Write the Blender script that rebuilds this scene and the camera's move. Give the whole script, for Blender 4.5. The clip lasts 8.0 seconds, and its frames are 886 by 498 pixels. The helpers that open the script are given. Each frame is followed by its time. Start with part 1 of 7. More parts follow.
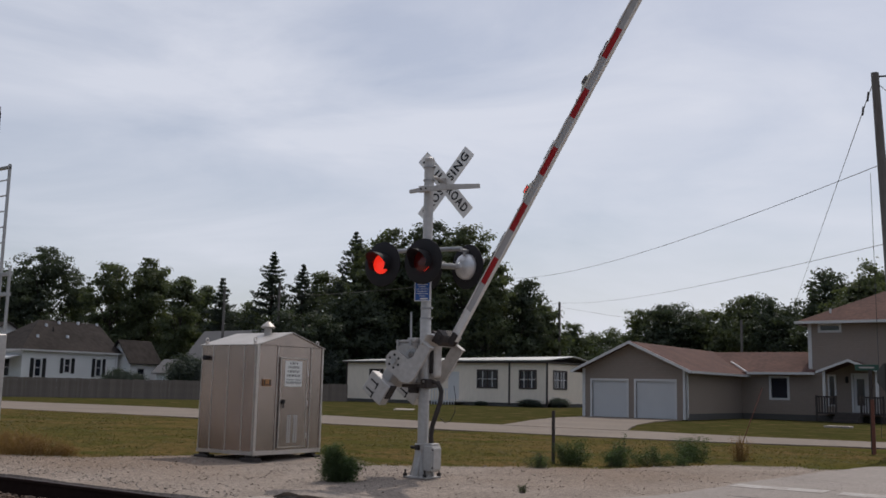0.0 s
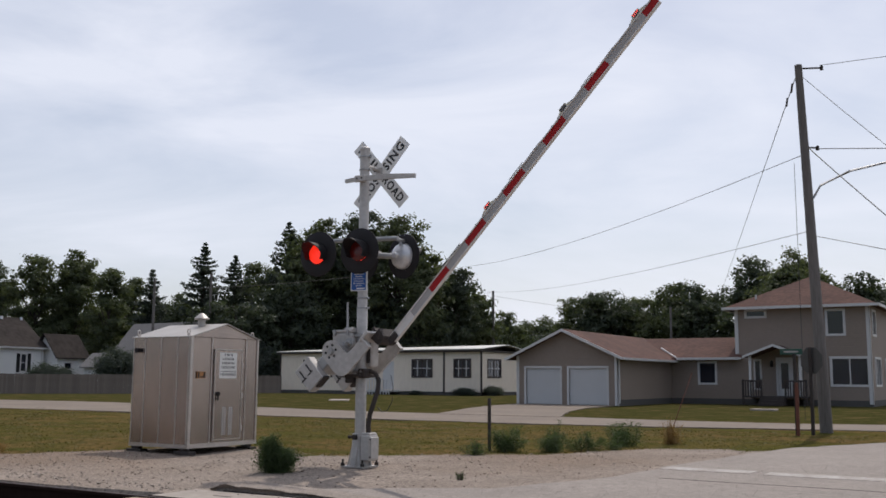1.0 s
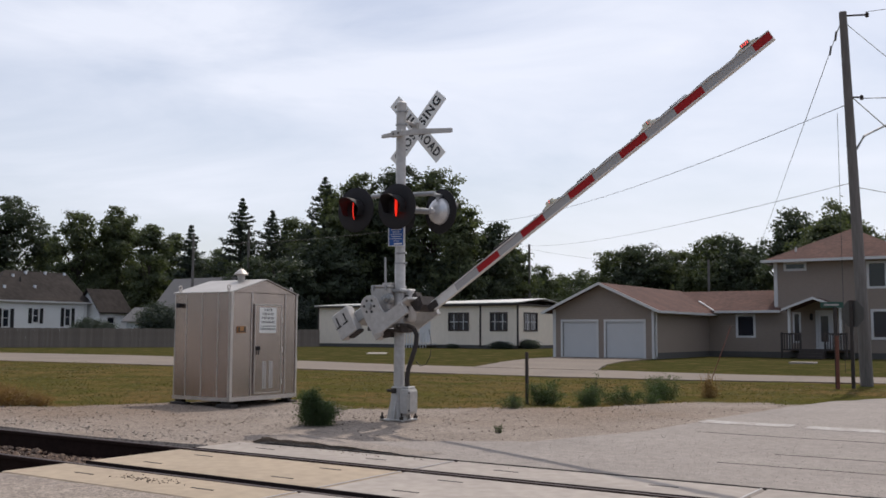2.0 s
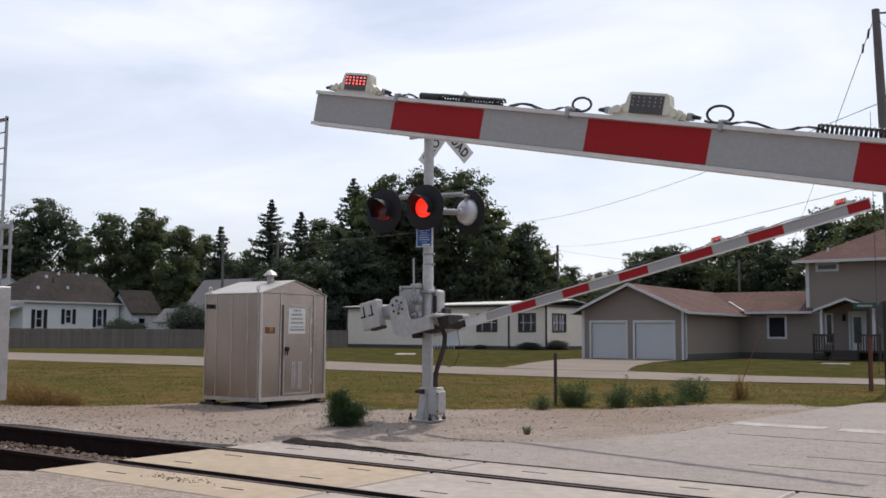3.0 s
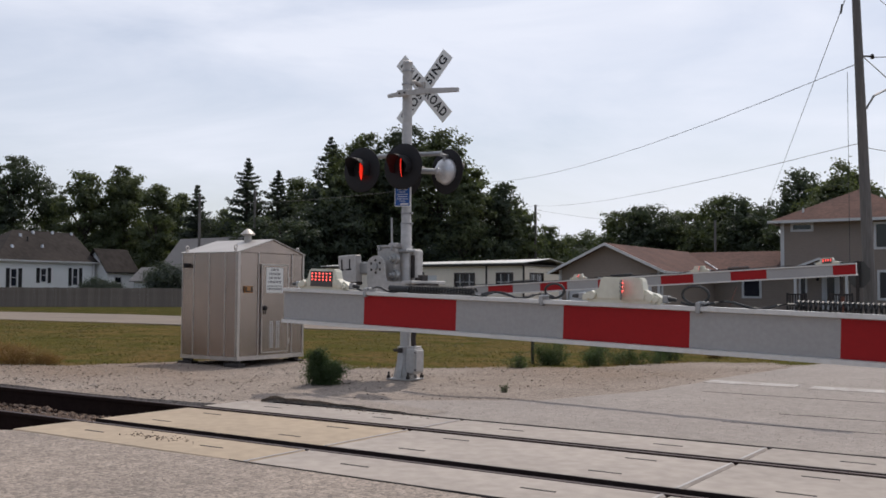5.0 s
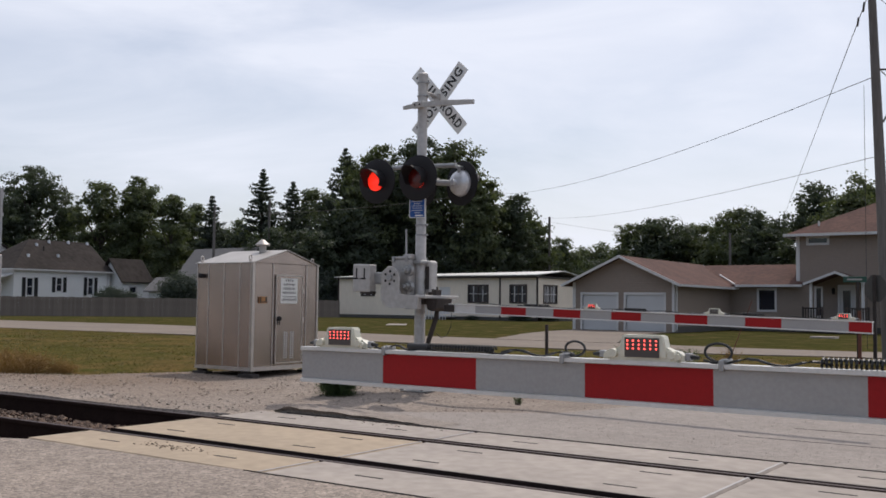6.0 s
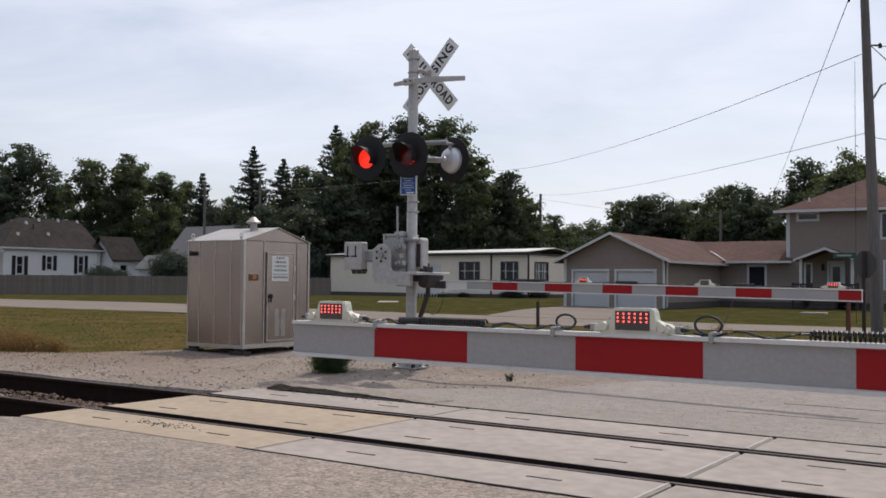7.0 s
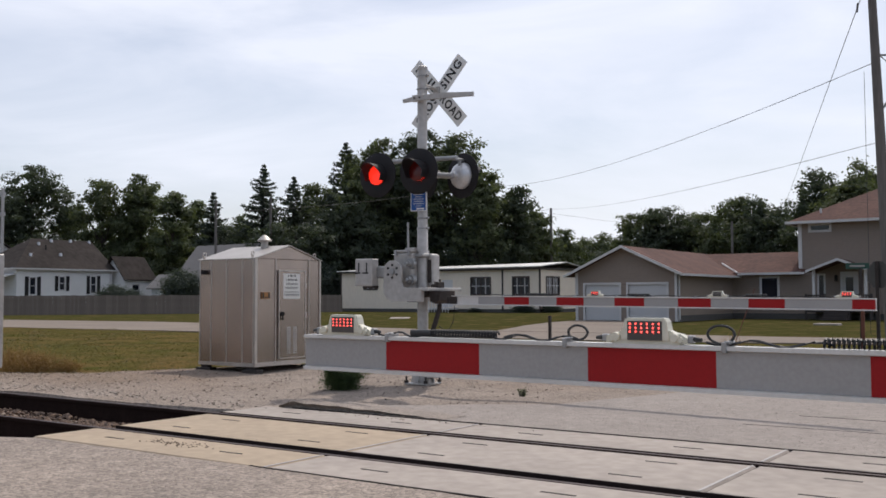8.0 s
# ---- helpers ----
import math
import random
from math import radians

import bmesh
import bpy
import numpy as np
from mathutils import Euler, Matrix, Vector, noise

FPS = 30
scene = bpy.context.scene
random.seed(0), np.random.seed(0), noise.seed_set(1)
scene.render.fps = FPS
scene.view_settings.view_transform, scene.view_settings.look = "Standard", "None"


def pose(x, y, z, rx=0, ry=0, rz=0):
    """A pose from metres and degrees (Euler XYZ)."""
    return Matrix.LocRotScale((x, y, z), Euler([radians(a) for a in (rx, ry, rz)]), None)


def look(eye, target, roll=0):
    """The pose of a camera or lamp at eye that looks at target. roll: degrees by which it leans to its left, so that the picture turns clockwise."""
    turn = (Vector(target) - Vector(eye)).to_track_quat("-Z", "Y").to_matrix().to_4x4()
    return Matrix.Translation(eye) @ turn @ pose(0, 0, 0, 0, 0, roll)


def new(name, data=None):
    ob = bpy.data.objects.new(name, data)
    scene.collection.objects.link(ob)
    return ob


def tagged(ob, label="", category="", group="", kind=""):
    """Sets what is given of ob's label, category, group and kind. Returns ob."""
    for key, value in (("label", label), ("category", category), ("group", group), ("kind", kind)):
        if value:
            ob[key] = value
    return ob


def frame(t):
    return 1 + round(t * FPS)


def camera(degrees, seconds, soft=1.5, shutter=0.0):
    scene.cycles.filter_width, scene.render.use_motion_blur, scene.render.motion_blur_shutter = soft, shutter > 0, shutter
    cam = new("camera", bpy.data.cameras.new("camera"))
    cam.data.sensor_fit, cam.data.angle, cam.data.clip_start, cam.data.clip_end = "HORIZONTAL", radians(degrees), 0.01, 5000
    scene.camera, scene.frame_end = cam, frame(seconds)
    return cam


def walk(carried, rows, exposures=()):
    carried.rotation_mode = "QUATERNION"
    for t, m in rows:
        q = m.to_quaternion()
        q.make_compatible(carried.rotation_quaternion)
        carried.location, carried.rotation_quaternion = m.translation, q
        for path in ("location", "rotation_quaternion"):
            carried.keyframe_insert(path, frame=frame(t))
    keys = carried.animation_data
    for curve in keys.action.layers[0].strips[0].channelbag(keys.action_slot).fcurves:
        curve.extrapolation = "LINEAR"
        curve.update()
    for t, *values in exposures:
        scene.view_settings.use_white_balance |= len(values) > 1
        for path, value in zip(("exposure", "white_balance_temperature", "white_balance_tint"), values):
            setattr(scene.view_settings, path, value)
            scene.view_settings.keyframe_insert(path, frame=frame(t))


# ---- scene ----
cam = camera(49.0, 8.0, 1.65)

# seconds, heading, tilt, lean of the hand-held camera, which turns on the spot and sways a little
EYE = Vector((0.0, 0.0, 1.3))
SWAY = [(0.0, 0.035, 0.063, -0.007), (0.5, 0.003, 0.045, -0.008), (1.0, 0.021, 0.013, -0.017), (1.5, 0, 0, 0), (4.7, 0, 0, 0), (5.8, -0.013, -0.009, 0), (8.0, -0.013, -0.009, 0)]


def sway(t):
    """Where the eye is at a time: it drifts a few centimetres with the holder's stance."""
    for (t0, *a), (t1, *b) in zip(SWAY, SWAY[1:]):
        if t <= t1:
            return EYE + Vector(a).lerp(Vector(b), (t - t0) / (t1 - t0))
    return EYE + Vector(SWAY[-1][1:])


TURNS = [
    (0.0, 35.21, 8.217, -1.222),
    (0.5, 32.18, 7.677, -1.19),
    (1.0, 31.38, 7.669, -0.358),
    (1.5, 32.87, 5.33, -0.22),
    (1.7, 33.07, 4.96, -0.22),
    (2.8, 35.06, 5.11, -0.30),
    (3.0, 35.16, 4.98, -0.30),
    (3.5, 34.97, 4.70, -0.43),
    (4.0, 34.63, 3.43, -0.27),
    (4.5, 34.33, 2.84, -0.23),
    (4.7, 33.80, 2.60, -0.29),
    (5.8, 34.41, 2.97, -0.68),
    (6.0, 34.64, 3.27, -0.68),
    (6.5, 34.59, 3.20, -0.81),
    (7.0, 34.13, 1.93, -0.51),
    (7.5, 34.80, 2.61, 0.04),
    (8.0, 34.80, 2.85, 0.20),
]
walk(cam, [(t, pose(*sway(t), 90 + tilt, lean, head)) for t, head, tilt, lean in TURNS], [(t, e, 6500, 12.5) for t, e in ((0.0, -0.31), (0.5, -0.14), (1.0, -0.05), (1.7, 0.0), (3.0, 0.2), (3.5, 0.13), (4.5, 0.0), (6.5, 0.02), (8.0, 0.1))])

# ---------------------------------------------------------------- light
world = bpy.data.worlds.new("sky")
scene.world = world
world.use_nodes = True
SUN = Vector((-0.09, 0.67, 1.0)).normalized()


def build_sky():
    nt = world.node_tree
    nt.nodes.clear()
    out = nt.nodes.new("ShaderNodeOutputWorld")
    bg = nt.nodes.new("ShaderNodeBackground")
    sky = nt.nodes.new("ShaderNodeTexSky")
    sky.sky_type = "NISHITA"
    sky.sun_disc = False
    sky.sun_elevation = math.asin(SUN.z)
    sky.sun_rotation = math.atan2(SUN.x, SUN.y)
    sky.dust_density = 2.0
    sky.air_density = 1.0
    co = nt.nodes.new("ShaderNodeTexCoord")
    mp = nt.nodes.new("ShaderNodeMapping")
    mp.inputs["Scale"].default_value = (1.0, 1.0, 3.6)
    n1 = nt.nodes.new("ShaderNodeTexNoise")
    n1.inputs["Scale"].default_value = 2.6
    n1.inputs["Detail"].default_value = 7
    n1.inputs["Roughness"].default_value = 0.55
    n1.inputs["Distortion"].default_value = 0.5
    ramp = nt.nodes.new("ShaderNodeValToRGB")
    ramp.color_ramp.elements[0].position = 0.33
    ramp.color_ramp.elements[0].color = (0.42, 0.42, 0.42, 1)
    ramp.color_ramp.elements[1].position = 0.64
    ramp.color_ramp.elements[1].color = (1.0, 1.0, 1.0, 1)
    mix = nt.nodes.new("ShaderNodeMix")
    mix.data_type = "RGBA"
    mix.inputs["B"].default_value = (8.7, 9.15, 10.1, 1)
    nt.links.new(co.outputs["Generated"], mp.inputs["Vector"])
    nt.links.new(mp.outputs["Vector"], n1.inputs["Vector"])
    nt.links.new(n1.outputs["Fac"], ramp.inputs["Fac"])
    fac = nt.nodes.new("ShaderNodeMath")
    fac.operation = "MULTIPLY"
    fac.inputs[1].default_value = 0.85
    # haze scatters forward: brightest round the sun, thin on the far side of the sky
    dot = nt.nodes.new("ShaderNodeVectorMath")
    dot.operation = "DOT_PRODUCT"
    dot.inputs[1].default_value = SUN
    nt.links.new(co.outputs["Generated"], dot.inputs[0])
    glow = nt.nodes.new("ShaderNodeMapRange")
    glow.interpolation_type = "SMOOTHSTEP"
    glow.inputs["From Min"].default_value = -0.3
    glow.inputs["From Max"].default_value = 0.5
    glow.inputs["To Min"].default_value = 0.15
    nt.links.new(dot.outputs["Value"], glow.inputs["Value"])
    both = nt.nodes.new("ShaderNodeMath")
    both.operation = "MULTIPLY"
    nt.links.new(ramp.outputs["Color"], both.inputs[0])
    nt.links.new(glow.outputs["Result"], both.inputs[1])
    nt.links.new(both.outputs["Value"], fac.inputs[0])
    nt.links.new(fac.outputs["Value"], mix.inputs["Factor"])
    nt.links.new(sky.outputs["Color"], mix.inputs["A"])
    nt.links.new(mix.outputs["Result"], bg.inputs["Color"])
    bg.inputs["Strength"].default_value = 0.10
    nt.links.new(bg.outputs["Background"], out.inputs["Surface"])


build_sky()
sun_data = bpy.data.lights.new("sun", "SUN")
sun_data.energy = 2.28
sun_data.angle = radians(0.6)
sun_data.color = (1.0, 0.93, 0.84)
sun = new("sun", sun_data)
sun.matrix_world = look(SUN * 50, (0, 0, 0))


# ---------------------------------------------------------------- materials
def mat(name, base, rough=0.6, metal=0.0, other=None, scale=3.0, fine=40.0, amount=0.5, bump=0.15, depth=0.01,
        spec=0.5, streak=1.0, island=False, emit=0.0):
    """A surface that wanders between two colours at two scales, with fine relief."""
    m = bpy.data.materials.new(name)
    m.use_nodes = True
    nt = m.node_tree
    p = nt.nodes["Principled BSDF"]
    p.inputs["Roughness"].default_value = rough
    p.inputs["Metallic"].default_value = metal
    p.inputs["Specular IOR Level"].default_value = spec
    if other is None:
        other = tuple(c * 0.72 for c in base)
    co = nt.nodes.new("ShaderNodeTexCoord")
    mp = nt.nodes.new("ShaderNodeMapping")
    mp.inputs["Scale"].default_value = (1, 1, 1 / streak)
    nt.links.new(co.outputs["Object"], mp.inputs["Vector"])
    a = nt.nodes.new("ShaderNodeTexNoise")
    a.inputs["Scale"].default_value = scale
    a.inputs["Detail"].default_value = 4
    b = nt.nodes.new("ShaderNodeTexNoise")
    b.inputs["Scale"].default_value = fine
    b.inputs["Detail"].default_value = 3
    for n in (a, b):
        nt.links.new(mp.outputs["Vector"], n.inputs["Vector"])
    add = nt.nodes.new("ShaderNodeMath")
    add.operation = "MULTIPLY_ADD"
    add.inputs[1].default_value = 0.55
    nt.links.new(b.outputs["Fac"], add.inputs[0])
    half = nt.nodes.new("ShaderNodeMath")
    half.operation = "MULTIPLY"
    half.inputs[1].default_value = 0.45
    nt.links.new(a.outputs["Fac"], half.inputs[0])
    nt.links.new(half.outputs["Value"], add.inputs[2])
    value = add.outputs["Value"]
    if island:
        geo = nt.nodes.new("ShaderNodeNewGeometry")
        more = nt.nodes.new("ShaderNodeMath")
        more.operation = "MULTIPLY_ADD"
        more.inputs[1].default_value = 0.5
        off = nt.nodes.new("ShaderNodeMath")
        off.operation = "SUBTRACT"
        off.inputs[1].default_value = 0.25
        nt.links.new(geo.outputs["Random Per Island"], more.inputs[0])
        nt.links.new(value, off.inputs[0])
        nt.links.new(off.outputs["Value"], more.inputs[2])
        value = more.outputs["Value"]
    ramp = nt.nodes.new("ShaderNodeMapRange")
    ramp.inputs["From Min"].default_value = 0.5 - 0.22
    ramp.inputs["From Max"].default_value = 0.5 + 0.22
    nt.links.new(value, ramp.inputs["Value"])
    mul = nt.nodes.new("ShaderNodeMath")
    mul.operation = "MULTIPLY"
    mul.inputs[1].default_value = amount * 2
    mul.use_clamp = True
    nt.links.new(ramp.outputs["Result"], mul.inputs[0])
    mix = nt.nodes.new("ShaderNodeMix")
    mix.data_type = "RGBA"
    mix.inputs["A"].default_value = (*base, 1)
    mix.inputs["B"].default_value = (*other, 1)
    nt.links.new(mul.outputs["Value"], mix.inputs["Factor"])
    nt.links.new(mix.outputs["Result"], p.inputs["Base Color"])
    if bump:
        bp = nt.nodes.new("ShaderNodeBump")
        bp.inputs["Strength"].default_value = bump
        bp.inputs["Distance"].default_value = depth
        nt.links.new(b.outputs["Fac"], bp.inputs["Height"])
        nt.links.new(bp.outputs["Normal"], p.inputs["Normal"])
    if emit:
        p.inputs["Emission Color"].default_value = (*base, 1)
        p.inputs["Emission Strength"].default_value = emit
    return m


def vary(m, low, high):
    """Lets each object of a material differ a little in tone."""
    nt = m.node_tree
    p = nt.nodes["Principled BSDF"]
    src = p.inputs["Base Color"].links[0].from_socket
    info = nt.nodes.new("ShaderNodeObjectInfo")
    r = nt.nodes.new("ShaderNodeMapRange")
    r.inputs["To Min"].default_value = low
    r.inputs["To Max"].default_value = high
    nt.links.new(info.outputs["Random"], r.inputs["Value"])
    x = nt.nodes.new("ShaderNodeMix")
    x.data_type, x.blend_type = "RGBA", "MULTIPLY"
    x.inputs["Factor"].default_value = 1.0
    nt.links.new(src, x.inputs["A"])
    nt.links.new(r.outputs["Result"], x.inputs["B"])
    nt.links.new(x.outputs["Result"], p.inputs["Base Color"])
    return m


def boards(m, pitch, axis="Z", depth=0.012, strength=0.6):
    """Adds the stepped relief of lapped boards to a material."""
    nt = m.node_tree
    p = nt.nodes["Principled BSDF"]
    co = nt.nodes.new("ShaderNodeTexCoord")
    w = nt.nodes.new("ShaderNodeTexWave")
    w.wave_type, w.bands_direction, w.wave_profile = "BANDS", axis, "SAW"
    w.inputs["Scale"].default_value = 0.31416 / pitch
    nt.links.new(co.outputs["Object"], w.inputs["Vector"])
    bp = nt.nodes.new("ShaderNodeBump")
    bp.inputs["Strength"].default_value = strength
    bp.inputs["Distance"].default_value = depth
    nt.links.new(w.outputs["Fac"], bp.inputs["Height"])
    nt.links.new(bp.outputs["Normal"], p.inputs["Normal"])
    return m


def leaf_mat(name, base, other):
    m = mat(name, base, 0.55, other=other, scale=0.5, fine=3.0, amount=0.6, bump=0, spec=0.12, island=True)
    nt = m.node_tree
    p = nt.nodes["Principled BSDF"]
    tr = nt.nodes.new("ShaderNodeBsdfTranslucent")
    tr.inputs["Color"].default_value = (base[0] * 1.5, base[1] * 1.6, base[2] * 0.9, 1)
    mx = nt.nodes.new("ShaderNodeMixShader")
    mx.inputs["Fac"].default_value = 0.30
    nt.links.new(p.outputs["BSDF"], mx.inputs[1])
    nt.links.new(tr.outputs["BSDF"], mx.inputs[2])
    nt.links.new(mx.outputs["Shader"], nt.nodes["Material Output"].inputs["Surface"])
    return m


ALU = mat("aluminium_sheet", (0.47, 0.385, 0.345), 0.27, 0.9, (0.35, 0.295, 0.27), 0.9, 2.2, 0.55, 0.05, depth=0.012, streak=1.6)
ALU_TRIM = mat("aluminium_trim", (0.66, 0.61, 0.57), 0.42, 0.8, (0.42, 0.385, 0.36), 3, 30, 0.5, 0.03)
ROOF_ALU = mat("dull_aluminium_roof", (0.50, 0.47, 0.44), 0.5, 0.6, (0.38, 0.355, 0.33), 2, 30, 0.5, 0.05)
ALU_BRIGHT = mat("bright_aluminium", (0.66, 0.67, 0.69), 0.32, 0.5, (0.5, 0.5, 0.52), 4, 30, 0.5, 0.03)
ALU_PAINT = mat("aluminium_paint", (0.53, 0.51, 0.495), 0.5, 0.25, (0.36, 0.34, 0.32), 3, 14, 0.55, 0.03)
ROOF_WHITE = mat("white_sheet_roof", (0.78, 0.77, 0.74), 0.45, 0.1, (0.6, 0.58, 0.54), 2, 40, 0.4, 0.05)
GALV = mat("galvanised_steel", (0.42, 0.42, 0.42), 0.5, 0.7, (0.3, 0.3, 0.3), 8, 60, 0.5, 0.05)
BLACK = mat("black_enamel", (0.017, 0.016, 0.018), 0.6, 0.0, (0.028, 0.026, 0.028), 6, 60, 0.4, 0.05, spec=0.2)
PALE_STEEL = mat("pale_steel_edge", (0.48, 0.45, 0.44), 0.7, 0.2, (0.3, 0.28, 0.27), 6, 40, 0.5, 0.05)
SEAL = mat("dull_rubber_seal", (0.026, 0.019, 0.018), 0.95, 0, (0.040, 0.030, 0.028), 4, 40, 0.5, 0.1, spec=0.0)
RUBBER = mat("black_rubber", (0.015, 0.015, 0.016), 0.55, 0, (0.03, 0.03, 0.03), 20, 80, 0.4, 0.05)
STEEL_DARK = mat("dark_iron", (0.07, 0.055, 0.05), 0.75, 0.3, (0.035, 0.03, 0.028), 8, 60, 0.6, 0.2)
RAIL_RUST = mat("rusty_rail", (0.030, 0.020, 0.018), 0.9, 0.0, (0.017, 0.012, 0.011), 5, 60, 0.6, 0.3, spec=0.0)
RAIL_TOP = mat("worn_rail_head", (0.10, 0.075, 0.07), 0.6, 0.4, (0.05, 0.036, 0.034), 4, 50, 0.6, 0.05, spec=0.2)
SIGN_WHITE = mat("white_sign_sheeting", (0.78, 0.78, 0.77), 0.4, 0, (0.66, 0.65, 0.62), 4, 50, 0.4, 0.02)
SIGN_BLACK = mat("black_letters", (0.015, 0.015, 0.017), 0.5, bump=0)
SIGN_BLUE = mat("blue_sign", (0.02, 0.10, 0.36), 0.4, 0, (0.015, 0.07, 0.27), 6, 40, 0.4, 0.02)
SIGN_ORANGE = mat("orange_placard", (0.5, 0.22, 0.06), 0.5, 0, (0.3, 0.15, 0.06), 20, 70, 0.5, 0.02)
SIGN_GREEN = mat("green_street_sign", (0.012, 0.07, 0.05), 0.5, bump=0.02)
ARM_WHITE = mat("white_reflective_tape", (0.385, 0.372, 0.365), 0.5, 0, (0.31, 0.298, 0.292), 2.5, 90, 0.5, 0.02)
ARM_RED = mat("red_reflective_tape", (0.36, 0.014, 0.016), 0.55, 0, (0.29, 0.012, 0.014), 2.5, 90, 0.5, 0.02, spec=0.2)
ARM_BODY = mat("white_fibreglass", (0.72, 0.70, 0.68), 0.4, 0, (0.56, 0.54, 0.51), 5, 70, 0.5, 0.03)
HOUSING = mat("cream_polycarbonate", (0.74, 0.715, 0.60), 0.35, 0, (0.58, 0.55, 0.44), 12, 60, 0.4, 0.03)
LED_FACE = mat("dark_lens_face", (0.085, 0.075, 0.072), 0.3, 0, (0.06, 0.052, 0.05), 30, 90, 0.4, 0.02)
LED_OFF = mat("unlit_led", (0.35, 0.33, 0.31), 0.25, bump=0)
LED_ON = mat("lit_red_led", (1.0, 0.10, 0.08), 0.3, bump=0, emit=2.4)
LAMP_ON = mat("lit_red_lens", (1.0, 0.028, 0.012), 0.3, 0, (0.95, 0.06, 0.03), 25, 60, 0.5, 0.0, emit=0.85)
LAMP_OFF = mat("unlit_red_lens", (0.13, 0.012, 0.010), 0.2, 0, (0.08, 0.008, 0.008), 30, 70, 0.5, 0.05)
CONCRETE = vary(mat("crossing_concrete", (0.41, 0.356, 0.308), 0.9, 0, (0.29, 0.25, 0.216), 0.9, 7, 0.65, 0.3), 0.93, 1.05)
CONCRETE_TAN = mat("stained_concrete", (0.44, 0.345, 0.242), 0.9, 0, (0.32, 0.252, 0.18), 0.8, 7, 0.62, 0.25)
STREET = mat("pale_street", (0.235, 0.186, 0.145), 0.92, 0, (0.145, 0.115, 0.09), 0.35, 5, 0.6, 0.2)
PAINT_LINE = mat("worn_line_paint", (0.50, 0.475, 0.45), 0.8, 0, (0.28, 0.245, 0.215), 3.0, 12, 0.72, 0.1)
SIDING_TAN = boards(mat("tan_siding", (0.285, 0.228, 0.192), 0.7, 0, (0.24, 0.192, 0.162), 0.6, 8, 0.4, 0), 0.13)
SIDING_WHITE = boards(mat("white_siding", (0.78, 0.78, 0.78), 0.65, 0, (0.66, 0.66, 0.66), 0.6, 8, 0.4, 0), 0.13)
SIDING_CREAM = mat("cream_sheet_siding", (0.83, 0.73, 0.61), 0.6, 0, (0.70, 0.61, 0.51), 0.5, 7, 0.45, 0.05, streak=4)
TRIM = mat("white_trim", (0.62, 0.61, 0.61), 0.5, 0, (0.54, 0.53, 0.53), 3, 30, 0.4, 0.03)
TRIM_DARK = mat("dark_brown_trim", (0.045, 0.03, 0.026), 0.6, bump=0.05)
DOOR_WHITE = mat("white_garage_door", (0.55, 0.55, 0.56), 0.5, 0, (0.49, 0.49, 0.50), 2, 30, 0.4, 0.03)
SHINGLE_BROWN = mat("brown_shingles", (0.150, 0.082, 0.064), 0.95, 0, (0.082, 0.047, 0.040), 0.6, 4, 0.65, 0.5, depth=0.04, spec=0.2)
SHINGLE_GREY = mat("grey_shingles", (0.056, 0.046, 0.042), 0.95, 0, (0.026, 0.022, 0.020), 0.45, 2.5, 0.65, 0.4, depth=0.03, spec=0.15, streak=4)
SHINGLE_PALE = mat("pale_grey_shingles", (0.20, 0.19, 0.185), 0.9, 0, (0.15, 0.14, 0.135), 0.6, 5, 0.5, 0.3, depth=0.02)
FOUNDATION = mat("dark_block_footing", (0.10, 0.095, 0.09), 0.9, bump=0.2)
WOOD_GREY = vary(mat("weathered_wood", (0.245, 0.202, 0.172), 0.85, 0, (0.14, 0.115, 0.099), 1.2, 12, 0.6, 0.3, streak=6), 0.86, 1.1)
WOOD_DARK = mat("dark_stained_wood", (0.06, 0.045, 0.04), 0.8, 0, (0.035, 0.028, 0.026), 3, 30, 0.6, 0.2, streak=5)
POLE_WOOD = mat("pole_wood", (0.19, 0.175, 0.165), 0.85, 0, (0.10, 0.09, 0.085), 2.5, 30, 0.6, 0.35, streak=12)
RED_POST = mat("rusty_red_post", (0.20, 0.075, 0.05), 0.8, 0.1, bump=0.1)
BARK = mat("bark", (0.075, 0.058, 0.046), 0.95, 0, (0.04, 0.032, 0.027), 2, 14, 0.6, 0.6, depth=0.03, streak=5)
LEAF = leaf_mat("broad_leaves", (0.104, 0.122, 0.062), (0.062, 0.076, 0.052))
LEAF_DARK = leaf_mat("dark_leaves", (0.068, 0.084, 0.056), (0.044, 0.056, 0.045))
LEAF_SPRUCE = leaf_mat("spruce_needles", (0.070, 0.084, 0.074), (0.046, 0.058, 0.054))
LEAF_WEED = leaf_mat("weed_leaves", (0.076, 0.106, 0.050), (0.046, 0.068, 0.034))
STRAW = leaf_mat("dry_grass", (0.26, 0.16, 0.075), (0.15, 0.092, 0.045))
GRASS = leaf_mat("mown_grass", (0.14, 0.125, 0.042), (0.085, 0.092, 0.028))
GRASS_FIELD = leaf_mat("field_grass", (0.098, 0.084, 0.031), (0.076, 0.070, 0.024))
PEBBLE = mat("gravel_stones", (0.39, 0.333, 0.285), 0.95, 0, (0.28, 0.238, 0.204), 6, 40, 0.5, 0.1, spec=0.2, island=True)
PALE_GRIT = mat("pale_grit", (0.46, 0.41, 0.365), 0.9, 0, (0.20, 0.17, 0.15), 6, 40, 0.6, 0.1, spec=0.3, island=True)
DARK_STONE = mat("dark_stones", (0.20, 0.15, 0.12), 0.95, 0, (0.075, 0.055, 0.047), 6, 40, 0.6, 0.1, spec=0.2, island=True)
BALLAST = mat("ballast_stones", (0.17, 0.112, 0.078), 0.95, 0, (0.06, 0.040, 0.031), 6, 40, 0.6, 0.2, island=True)


